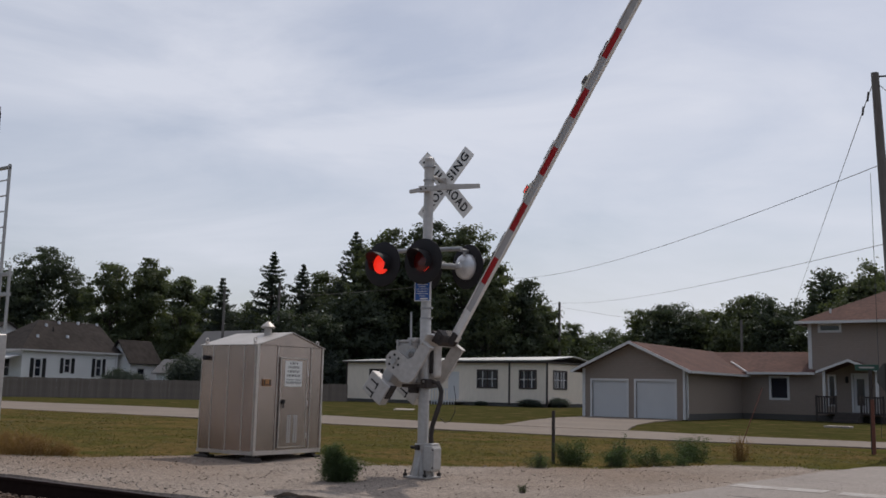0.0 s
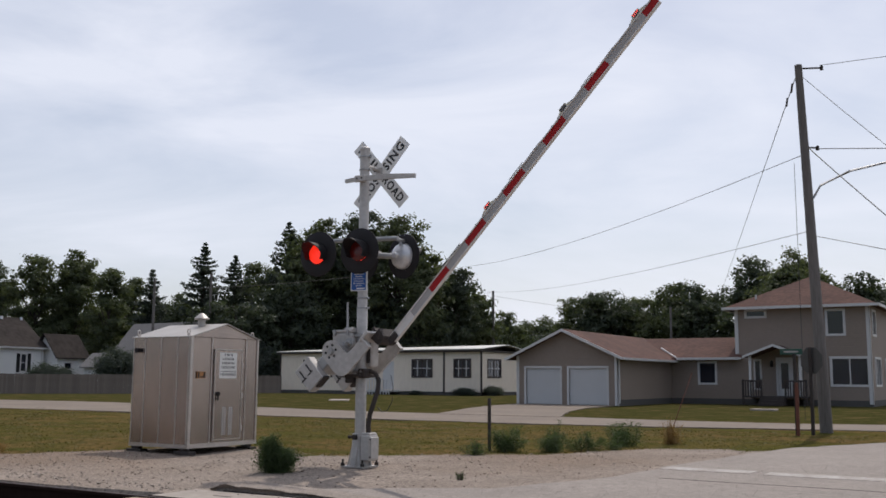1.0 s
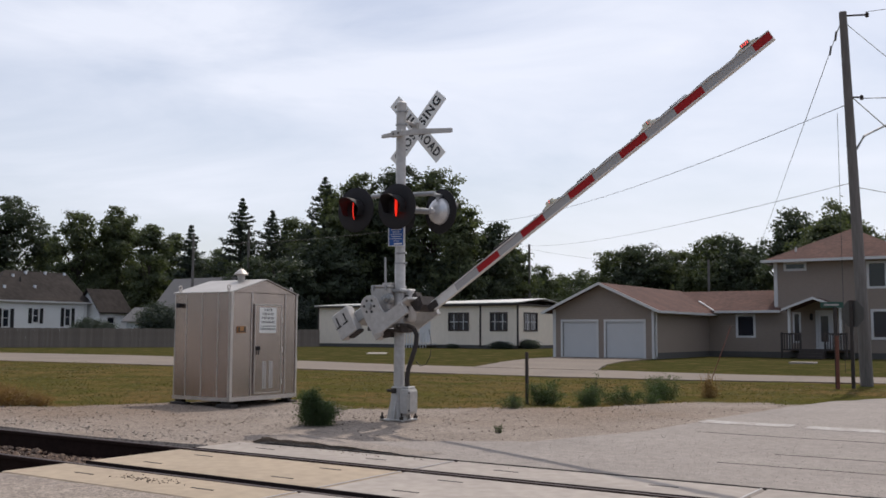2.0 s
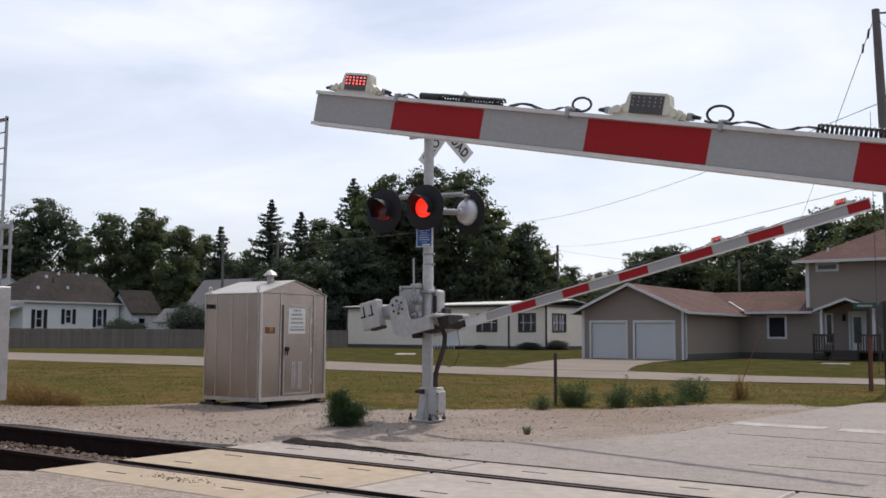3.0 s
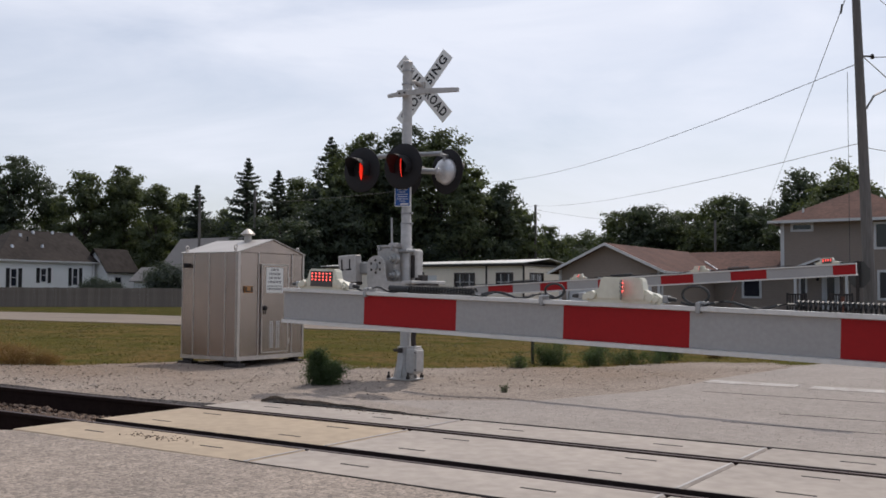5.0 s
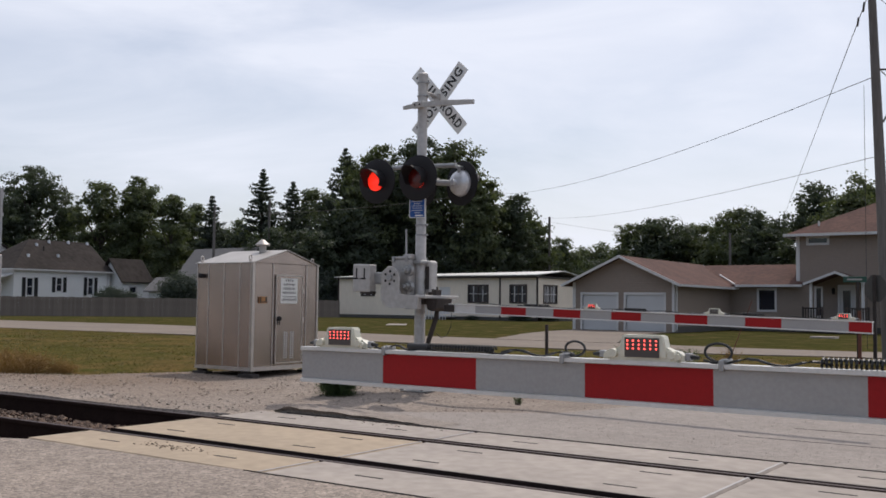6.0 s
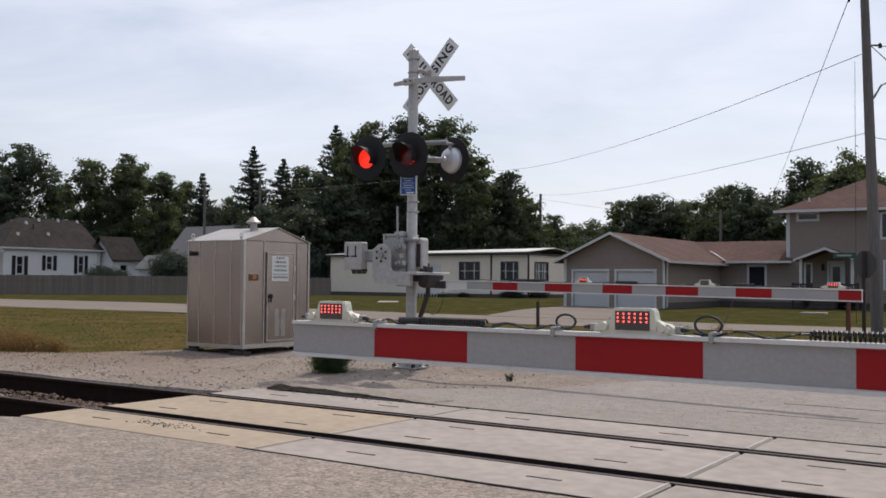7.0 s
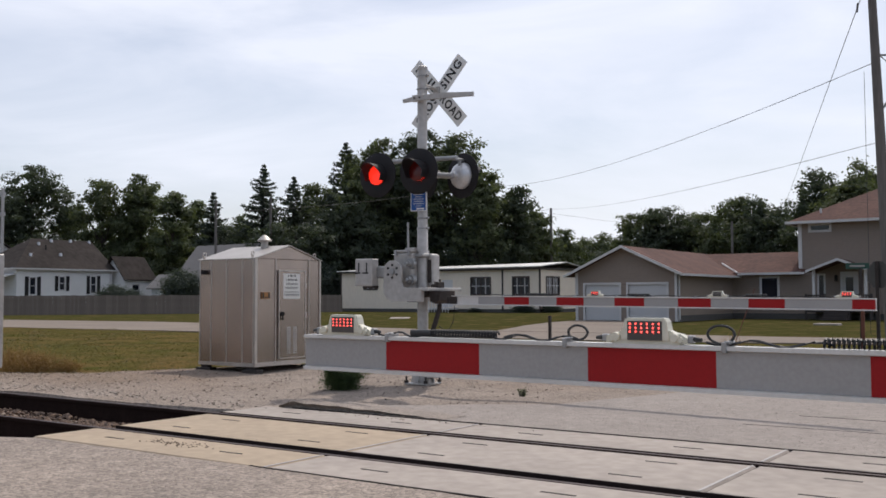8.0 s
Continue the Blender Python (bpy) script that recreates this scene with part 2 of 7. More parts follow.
def glass_mat():
    m = bpy.data.materials.new("window_glass")
    m.use_nodes = True
    p = m.node_tree.nodes["Principled BSDF"]
    p.inputs["Base Color"].default_value = (0.012, 0.015, 0.026, 1)
    p.inputs["Roughness"].default_value = 0.05
    p.inputs["Specular IOR Level"].default_value = 0.6
    return m


GLASS = glass_mat()


def speckle(nt, co, scale, sock, low, high):
    """Multiplies a colour by a value that changes from stone to stone."""
    v = nt.nodes.new("ShaderNodeTexVoronoi")
    v.inputs["Scale"].default_value = scale
    nt.links.new(co.outputs["Object"], v.inputs["Vector"])
    sep = nt.nodes.new("ShaderNodeSeparateColor")
    nt.links.new(v.outputs["Color"], sep.inputs["Color"])
    r = nt.nodes.new("ShaderNodeMapRange")
    r.inputs["To Min"].default_value = low
    r.inputs["To Max"].default_value = high
    nt.links.new(sep.outputs["Red"], r.inputs["Value"])
    m = nt.nodes.new("ShaderNodeMix")
    m.data_type, m.blend_type = "RGBA", "MULTIPLY"
    m.inputs["Factor"].default_value = 1.0
    nt.links.new(sock, m.inputs["A"])
    nt.links.new(r.outputs["Result"], m.inputs["B"])
    return m.outputs["Result"], v.outputs["Distance"]


def asphalt_mat(name, base, other, low, high):
    """Pale worn asphalt: stones that show singly, darker stains, sandy drift."""
    m = mat(name, base, 0.92, 0, other, 0.8, 6.0, 0.62, 0.0)
    nt = m.node_tree
    p = nt.nodes["Principled BSDF"]
    co = nt.nodes.new("ShaderNodeTexCoord")
    src = p.inputs["Base Color"].links[0].from_socket
    out, dist = speckle(nt, co, 42.0, src, low, high)
    out, dist2 = speckle(nt, co, 13.0, out, 0.95, 1.05)
    nt.links.new(out, p.inputs["Base Color"])
    bp = nt.nodes.new("ShaderNodeBump")
    bp.inputs["Strength"].default_value = 0.5
    bp.inputs["Distance"].default_value = 0.014
    bp.invert = True
    nt.links.new(dist, bp.inputs["Height"])
    nt.links.new(bp.outputs["Normal"], p.inputs["Normal"])
    return m


ASPHALT = asphalt_mat("worn_asphalt", (0.345, 0.282, 0.23), (0.215, 0.176, 0.146), 0.62, 1.34)
DIRT = asphalt_mat("packed_dirt", (0.325, 0.272, 0.230), (0.215, 0.178, 0.15), 0.72, 1.2)
ASPHALT_FAR = asphalt_mat("grey_asphalt", (0.305, 0.262, 0.230), (0.235, 0.203, 0.179), 0.86, 1.14)


def ground_mat():
    """Field grass and gravel, parted by the share of gravel stored in the mesh, broken up by noise."""
    m = bpy.data.materials.new("field_and_gravel")
    m.use_nodes = True
    nt = m.node_tree
    p = nt.nodes["Principled BSDF"]
    p.inputs["Roughness"].default_value = 0.95
    p.inputs["Specular IOR Level"].default_value = 0.0
    co = nt.nodes.new("ShaderNodeTexCoord")

    def noise_node(scale, detail=4):
        n = nt.nodes.new("ShaderNodeTexNoise")
        n.inputs["Scale"].default_value = scale
        n.inputs["Detail"].default_value = detail
        nt.links.new(co.outputs["Object"], n.inputs["Vector"])
        return n

    def mixed(fac, a, b):
        x = nt.nodes.new("ShaderNodeMix")
        x.data_type = "RGBA"
        if isinstance(fac, float):
            x.inputs["Factor"].default_value = fac
        else:
            nt.links.new(fac, x.inputs["Factor"])
        for slot, v in (("A", a), ("B", b)):
            if isinstance(v, tuple):
                x.inputs[slot].default_value = (*v, 1)
            else:
                nt.links.new(v, x.inputs[slot])
        return x.outputs["Result"]

    def stretch(sock, lo, hi):
        r = nt.nodes.new("ShaderNodeMapRange")
        r.inputs["From Min"].default_value = lo
        r.inputs["From Max"].default_value = hi
        nt.links.new(sock, r.inputs["Value"])
        return r.outputs["Result"]

    wide, mid, fine, grain = noise_node(0.16), noise_node(0.9), noise_node(7.0), noise_node(45.0, 2)
    grass = mixed(stretch(wide.outputs["Fac"], 0.38, 0.62), (0.084, 0.080, 0.022), (0.156, 0.108, 0.044))
    mown = nt.nodes.new("ShaderNodeMapping")
    mown.inputs["Scale"].default_value = (0.12, 1.1, 1.0)
    nt.links.new(co.outputs["Object"], mown.inputs["Vector"])
    rows = noise_node(0.8)
    nt.links.new(mown.outputs["Vector"], rows.inputs["Vector"])
    grass = mixed(stretch(rows.outputs["Fac"], 0.46, 0.58), grass, (0.152, 0.102, 0.044))
    grass = mixed(stretch(mid.outputs["Fac"], 0.42, 0.7), grass, (0.072, 0.074, 0.021))
    grass = mixed(stretch(fine.outputs["Fac"], 0.46, 0.68), grass, (0.054, 0.048, 0.017))
    yard = nt.nodes.new("ShaderNodeAttribute")
    yard.attribute_name = "lawn"
    lawn = mixed(stretch(fine.outputs["Fac"], 0.4, 0.65), (0.066, 0.064, 0.021), (0.036, 0.038, 0.014))
    lawn = mixed(stretch(mid.outputs["Fac"], 0.5, 0.7), lawn, (0.115, 0.082, 0.038))
    grass = mixed(yard.outputs["Fac"], grass, lawn)
    gravel = mixed(stretch(mid.outputs["Fac"], 0.35, 0.65), (0.345, 0.290, 0.248), (0.275, 0.230, 0.197))
    gravel = mixed(stretch(grain.outputs["Fac"], 0.45, 0.75), gravel, (0.24, 0.205, 0.172))
    gravel = mixed(stretch(wide.outputs["Fac"], 0.48, 0.66), gravel, (0.25, 0.195, 0.155))
    gravel, lumps = speckle(nt, co, 34.0, gravel, 0.72, 1.22)
    at = nt.nodes.new("ShaderNodeAttribute")
    at.attribute_name = "gravel"
    add = nt.nodes.new("ShaderNodeMath")
    add.operation = "MULTIPLY_ADD"
    add.inputs[1].default_value = 0.9
    nt.links.new(fine.outputs["Fac"], add.inputs[0])
    nt.links.new(at.outputs["Fac"], add.inputs[2])
    share = stretch(add.outputs["Value"], 0.85, 1.05)
    nt.links.new(mixed(share, grass, gravel), p.inputs["Base Color"])
    bp = nt.nodes.new("ShaderNodeBump")
    bp.inputs["Strength"].default_value = 0.7
    bp.inputs["Distance"].default_value = 0.03
    nt.links.new(grain.outputs["Fac"], bp.inputs["Height"])
    nt.links.new(bp.outputs["Normal"], p.inputs["Normal"])
    return m


GROUND = ground_mat()


# ---------------------------------------------------------------- mesh tools
def box(bm, x0, x1, y0, y1, z0, z1, m=None):
    vs = [bm.verts.new((x, y, z)) for z in (z0, z1) for x, y in ((x0, y0), (x1, y0), (x1, y1), (x0, y1))]
    if m is not None:
        for v in vs:
            v.co = m @ v.co
    for f in ((3, 2, 1, 0), (4, 5, 6, 7), (0, 1, 5, 4), (1, 2, 6, 5), (2, 3, 7, 6), (3, 0, 4, 7)):
        bm.faces.new([vs[i] for i in f])
    return bm


def rounded(bm, x0, x1, y0, y1, z0, z1, r=0.01, seg=2, m=None):
    b = bmesh.new()
    box(b, x0, x1, y0, y1, z0, z1)
    bmesh.ops.bevel(b, geom=b.edges[:], offset=r, segments=seg, affect="EDGES", profile=0.5)
    if m is not None:
        bmesh.ops.transform(b, matrix=m, verts=b.verts[:])
    join(bm, b)
    return bm


def join(bm, other):
    data = bpy.data.meshes.new("tmp")
    other.to_mesh(data)
    other.free()
    bm.from_mesh(data)
    bpy.data.meshes.remove(data)


def rod(bm, a, b, r0, r1=None, n=10):
    """A round bar from a to b, which may taper."""
    a, b = Vector(a), Vector(b)
    r1 = r0 if r1 is None else r1
    q = (b - a).to_track_quat("Z", "Y")
    rings = []
    for c, r in ((a, r0), (b, r1)):
        rings.append([bm.verts.new(c + q @ Vector((r * math.cos(2 * math.pi * i / n), r * math.sin(2 * math.pi * i / n), 0)))
                      for i in range(n)])
    for i in range(n):
        bm.faces.new((rings[0][i], rings[0][(i + 1) % n], rings[1][(i + 1) % n], rings[1][i]))
    bm.faces.new(rings[0][::-1])
    bm.faces.new(rings[1])
    return bm


def lathe(bm, profile, n=24, m=None):
    """Turns (radius, height) pairs about z."""
    rings = []
    for r, z in profile:
        ring = [Vector((r * math.cos(2 * math.pi * i / n), r * math.sin(2 * math.pi * i / n), z)) for i in range(n)]
        rings.append([bm.verts.new(m @ v if m is not None else v) for v in ring])
    for a, b in zip(rings, rings[1:]):
        for i in range(n):
            bm.faces.new((a[i], a[(i + 1) % n], b[(i + 1) % n], b[i]))
    bm.faces.new(rings[0][::-1])
    bm.faces.new(rings[-1])
    return bm


def prism(bm, outline, depth0, depth1, m=None):
    """Extrudes an outline of (x, z) pairs along y."""
    f = [bm.verts.new(Vector((x, depth0, z)) if m is None else m @ Vector((x, depth0, z))) for x, z in outline]
    g = [bm.verts.new(Vector((x, depth1, z)) if m is None else m @ Vector((x, depth1, z))) for x, z in outline]
    n = len(outline)
    bm.faces.new(f)
    bm.faces.new(g[::-1])
    for i in range(n):
        bm.faces.new((f[i], g[i], g[(i + 1) % n], f[(i + 1) % n]))
    return bm


def tube(bm, points, r, n=8):
    """A round cable through points."""
    pts = [Vector(p) for p in points]
    rings = []
    for i, c in enumerate(pts):
        d = pts[min(i + 1, len(pts) - 1)] - pts[max(i - 1, 0)]
        q = d.to_track_quat("Z", "Y")
        rings.append([bm.verts.new(c + q @ Vector((r * math.cos(2 * math.pi * k / n), r * math.sin(2 * math.pi * k / n), 0)))
                      for k in range(n)])
    for a, b in zip(rings, rings[1:]):
        s = min(range(n), key=lambda k: (b[k].co - a[0].co).length)
        for k in range(n):
            bm.faces.new((a[k], a[(k + 1) % n], b[(k + 1 + s) % n], b[(k + s) % n]))
    bm.faces.new(rings[0][::-1])
    bm.faces.new(rings[-1])
    return bm


def taper(bm, points, radii, n=14):
    """A continuous round bar through points with its own radius at each."""
    rings = []
    for i, (c, r) in enumerate(zip(points, radii)):
        c = Vector(c)
        rings.append([bm.verts.new(c + Vector((r * math.cos(2 * math.pi * k / n), r * math.sin(2 * math.pi * k / n), 0))) for k in range(n)])
    for a, b in zip(rings, rings[1:]):
        for k in range(n):
            bm.faces.new((a[k], a[(k + 1) % n], b[(k + 1) % n], b[k]))
    bm.faces.new(rings[0][::-1])
    bm.faces.new(rings[-1])
    return bm


def part(name, bm, material, parent=None, label="", smooth=False):
    """Links a bmesh as one mesh object under a thing or a part."""
    bmesh.ops.remove_doubles(bm, verts=bm.verts[:], dist=0.00005)
    bmesh.ops.recalc_face_normals(bm, faces=bm.faces[:])
    data = bpy.data.meshes.new(name)
    bm.to_mesh(data)
    bm.free()
    data.materials.append(material)
    if smooth:
        data.polygons.foreach_set("use_smooth", [True] * len(data.polygons))
        data.set_sharp_from_angle(angle=radians(40))
    ob = new(name, data)
    ob.parent = parent
    return tagged(ob, label)


def thing(name, m, label, category, group="", kind=""):
    ob = new(name)
    ob.empty_display_size = 0.2
    ob.matrix_world = m
    return tagged(ob, label, category, group, kind)


def structure(name, bm, material, label, category):
    return tagged(part(name, bm, material), label, category, kind="structure")


def raw(name, verts, faces, material, parent=None, label=""):
    data = bpy.data.meshes.new(name)
    data.from_pydata(verts, [], faces)
    data.materials.append(material)
    ob = new(name, data)
    ob.parent = parent
    return tagged(ob, label)


def lettering(name, text, size, m, material, parent, width=None):
    """Words in the built-in font as a thin mesh; m takes x to the right and y up the face."""
    cu = bpy.data.curves.new("text", "FONT")
    cu.body, cu.size, cu.align_x, cu.align_y, cu.extrude = text, size, "CENTER", "CENTER", 0.0015
    cu.offset, cu.space_character = 0.005, 1.2
    cu.resolution_u = 3
    ob = bpy.data.objects.new("text", cu)
    scene.collection.objects.link(ob)
    dg = bpy.context.evaluated_depsgraph_get()
    data = bpy.data.meshes.new_from_object(ob.evaluated_get(dg))
    bpy.data.objects.remove(ob)
    bpy.data.curves.remove(cu)
    if width:
        xs = [v.co.x for v in data.vertices]
        k = width / (max(xs) - min(xs))
        data.transform(Matrix.Diagonal((k, 1, 1, 1)))
    data.transform(m)
    data.materials.clear()
    data.materials.append(material)
    o = new(name, data)
    o.parent = parent
    return o


# ---------------------------------------------------------------- ground, tracks, roads
def edge_y(x, line):
    for (x0, y0), (x1, y1) in zip(line, line[1:]):
        if x0 <= x <= x1:
            return y0 + (y1 - y0) * (x - x0) / (x1 - x0)
    return line[0][1] if x < line[0][0] else line[-1][1]


GRAVEL_EDGE = [(-60, 9.2), (-20, 9.4), (-15.4, 10.4), (-14.6, 12.0), (-14.2, 14.3), (-12.4, 14.5), (-10.8, 13.2),
               (-8.95, 15.2), (-7.8, 16.0), (-7.25, 17.4), (-6.4, 19.0), (-5.5, 19.8), (-4.7, 18.9), (-3.9, 20.0), (4.0, 24.5)]


def ground_height(x, y):
    bed = max(0.0, min(1.0, (y - 5.30) / 0.1)) * max(0.0, min(1.0, (8.05 - y) / 0.1))
    lumps = 0.045 * noise.noise((x * 0.6, y * 0.6, 0.0)) + 0.012 * noise.noise((x * 2.6, y * 2.6, 3.0))
    if y > 40 or abs(x) > 60:
        lumps = 0.0
    else:
        # a low level mound round the signal's foot
        near = min(1.0, 1.6 * math.exp(-(((x + 8.5) / 1.2) ** 2 + ((y - 11.7) / 1.0) ** 2)))
        lumps = lumps * (1.0 - near) + 0.046 * near
    slope = 0.0
    if y > 38:
        slope = min(1.0, (y - 38) / 25.0) * min(1.0, max(0.0, (-x - 24) / 10.0)) * 0.12
    return -0.03 + lumps - 0.28 * bed + slope


def build_ground():
    def axis(far, lo, hi, step, extra):
        inner = list(np.arange(lo, hi + 1e-6, step))
        out = [-far, -900, -400, -200, -120, -90, -70, -55, -42] + [-36 + 2 * i for i in range(40)] + [60, 90, 140, 220, 400, 900, far]
        out = [v for v in out if v < lo - step / 2 or v > hi + step / 2]
        return sorted(set(round(float(v), 3) for v in out + inner + extra))

    xs = axis(2500.0, -24.0, 4.0, 0.3, [])
    ys = axis(2500.0, 5.0, 26.0, 0.3, [5.30, 5.40, 7.95, 8.05])
    verts, share, lawn = [], [], []
    for y in ys:
        for x in xs:
            verts.append((x, y, ground_height(x, y)))
            e = edge_y(x, GRAVEL_EDGE)
            g = 0.5 + (e - y) / 1.4
            if y < 5.4 and x < -16:
                g = 0.8
            lawn.append(max(0.0, min(1.0, (y - 31.0) / 3.0, )) if x < 60 else 0.0)
            share.append(max(0.0, min(1.0, g)))
    n = len(xs)
    faces = [(j * n + i, j * n + i + 1, (j + 1) * n + i + 1, (j + 1) * n + i)
             for j in range(len(ys) - 1) for i in range(n - 1)]
    ob = raw("ground", verts, faces, GROUND)
    ob.data.attributes.new("gravel", "FLOAT", "POINT").data.foreach_set("value", share)
    ob.data.attributes.new("lawn", "FLOAT", "POINT").data.foreach_set("value", lawn)
    tagged(ob, "mown grass field giving way to pale gravel beside the tracks", "ground", kind="structure")


def strip(name, rows, along, z0, z1, material, label, category, wobble=0.0, step=0.3):
    """A paved sheet between two edges. rows: (place along, first edge, second edge); along 'x' or 'y'."""
    fine = []
    for (s0, a0, b0), (s1, a1, b1) in zip(rows, rows[1:]):
        n = max(1, min(80, int((s1 - s0) / step)))
        for i in range(n):
            k = i / n
            fine.append((s0 + (s1 - s0) * k, a0 + (a1 - a0) * k, b0 + (b1 - b0) * k))
    fine.append(rows[-1])
    verts, faces = [], []
    for s, a, b in fine:
        a += wobble * noise.noise((s * 1.9, a * 0.5, 5.0)) + wobble * 0.5 * noise.noise((s * 6.0, 0, 2.0))
        b += wobble * noise.noise((s * 1.9, b * 0.5, 9.0))
        for u, z in ((a, z0), (a, z1), (b, z1), (b, z0)):
            verts.append((u, s, z) if along == "y" else (s, u, z))
    for i in range(len(fine) - 1):
        k = 4 * i
        for c in range(3):
            faces.append((k + c, k + c + 1, k + c + 5, k + c + 4))
    e = 4 * (len(fine) - 1)
    faces += [(0, 1, 2, 3), (e + 3, e + 2, e + 1, e)]
    bm = bmesh.new()
    vs = [bm.verts.new(v) for v in verts]
    for f in faces:
        bm.faces.new([vs[i] for i in f])
    return structure(name, bm, material, label, category)


def build_roads():
    strip("road_near", [(-14.5, -12, 5.05), (-11, -12, 5.15), (-8.75, -12, 5.22), (-8.4, -12, 5.37), (8, -12, 5.37)], "x", -0.2, 0.0, ASPHALT,
          "pale worn asphalt apron before the railway tracks", "road", 0.05)
    strip("road_far", [(8.5, -8.2, 2.4), (9.0, -7.7, 2.4), (9.6, -6.9, 2.4), (10.6, -5.6, 2.4), (12.6, -4.95, 2.4), (15, -4.9, 2.4), (17.7, -4.6, 2.4), (20, -4.3, 2.4), (21, -3.9, 2.4), (23.1, -2.95, 2.4),
                       (26, -2.4, 2.4), (28.4, -2.6, 2.4), (28.9, -3.2, 2.4), (33.2, -3.2, 2.4), (33.8, -2.6, 2.4), (60, -2.4, 2.4), (400, -2.4, 2.4)],
          "y", -0.2, 0.004, ASPHALT_FAR, "pale worn asphalt road beyond the tracks", "road", 0.09)
    strip("street", [(-260, 25.0, 36), (-55, 25.2, 34.6), (-45, 25.4, 35.6), (-38, 25.6, 35.0), (-30, 26.1, 34.0), (-24, 26.5, 32.6), (-14, 26.6, 32.3), (-10, 27.1, 31.8),
                     (-6.4, 28.2, 32.1), (-3.1, 28.9, 33.3)], "x", -0.2, 0.0, STREET,
          "narrow pale concrete side street across the field", "road", 0.12, 0.8)
    strip("driveway", [(32.0, -19.8, -14.6), (36, -21.3, -16.2), (39.5, -22.6, -17.4), (43.3, -23.8, -18.5), (48.75, -24.8, -19.2)], "y", -0.2, 0.01, STREET,
          "pale concrete driveway before the garage", "driveway", 0.12, 0.6)
    # worn stop line across the lane, tar seams, and lip shade painted on
    bm = bmesh.new()
    box(bm, -4.85, -3.55, 14.12, 14.58, 0.0, 0.009)
    box(bm, -3.35, -0.4, 14.05, 14.5, 0.0, 0.009)
    structure("stop_line", bm, PAINT_LINE, "worn white painted stop line on the asphalt", "road marking")
    bm = bmesh.new()
    # the ribbon at 8.482 paints in the shade below the raised asphalt lip
    for x0, x1, y, amp, wide in ((-4.4, 1.6, 12.75, 0.10, 0.016), (-2.9, 1.9, 10.9, 0.06, 0.022), (-3.2, -1.4, 9.9, 0.05, 0.014), (-8.1, 4.0, 8.482, 0.0, 0.034), (-5.6, 6.0, 5.386, 0.0, -0.016)):
        n = int((x1 - x0) / 0.045)
        last = None
        for i in range(n + 1):
            x = x0 + (x1 - x0) * i / n
            w = wide * max(0.04, 0.45 + 0.9 * noise.noise((x * 3.1, y * 2.0, 1.0)) + 0.5 * noise.noise((x * 14.0, y, 4.0)))
            yy = y + amp * (noise.noise((x * 0.5, y, 0.0)) + 0.3 * noise.noise((x * 3.0, y, 8.0)))
            row = [bm.verts.new(v) for v in ((x, yy, -0.02), (x, yy, 0.0075), (x, yy + w, 0.0075), (x, yy + w, -0.02))]
            if last:
                for c in range(3):
                    bm.faces.new((last[c], row[c], row[c + 1], last[c + 1]))
            last = row
    structure("seam_and_lip_shade", bm, STEEL_DARK, "thin dark tar seams and the far lip's shade painted as a dark ribbon", "road marking")


def build_shoulder_edge():
    """The broken lip of the shoulder that stands above the far panels and falls away behind."""
    xs = [-8.35 + 0.05 * i for i in range(50)]
    verts, faces = [], []
    for x in xs:
        k = (x + 8.35) / 2.45
        grow = min(1.0, k * 8.0) * (1.0 - k)
        top = 0.115 * grow * (0.8 + 0.5 * noise.noise((x * 4.0, 1.0, 0.0))) + 0.006
        y = 8.52 + 0.05 * noise.noise((x * 3.0, 4.0, 0.0)) + 0.035 * noise.noise((x * 11.0, 2.0, 0.0)) - 0.05 * math.exp(-((x + 7.9) / 0.5) ** 2)
        verts += [(x, y + 0.05, -0.15), (x, y + 0.04, top * 0.35), (x, y, top * 0.88), (x, y + 0.07, top),
                  (x, y + 0.35, top * 0.85 + 0.01 * noise.noise((x * 5, 9.0, 0))), (x, y + 0.8 - 0.4 * k, top * 0.4), (x, y + 1.4 - 0.8 * k, -0.06)]
    for i in range(len(xs) - 1):
        for c in range(6):
            a = 7 * i + c
            faces.append((a, a + 7, a + 8, a + 1))
    ob = raw("shoulder_edge", verts, faces, DIRT)
    tagged(ob, "broken dark edge of the dirt shoulder above the concrete panels", "road edge", kind="structure")


def rail(y, name):
    prof = [(-0.07, -0.25), (0.07, -0.25), (0.07, -0.238), (0.012, -0.22), (0.010, -0.045), (0.036, -0.036), (0.036, -0.006),
            (0.028, 0.0), (-0.028, 0.0), (-0.036, -0.006), (-0.036, -0.036), (-0.010, -0.045), (-0.012, -0.22), (-0.07, -0.238)]
    turn = Matrix.Rotation(radians(90), 4, "Z")
    root = thing(name, pose(0, y, -0.004), "rusty steel rail with a worn head, set in ballast and concrete", "rail", "rails of the track")
    bm = bmesh.new()
    prism(bm, prof, -40, 120, turn)
    part("rail_body", bm, RAIL_RUST, root)
    bm = bmesh.new()
    box(bm, -120, 40, -0.024, 0.024, 0.0, 0.003)
    part("rail_head", bm, RAIL_TOP, root, "worn steel running surface")


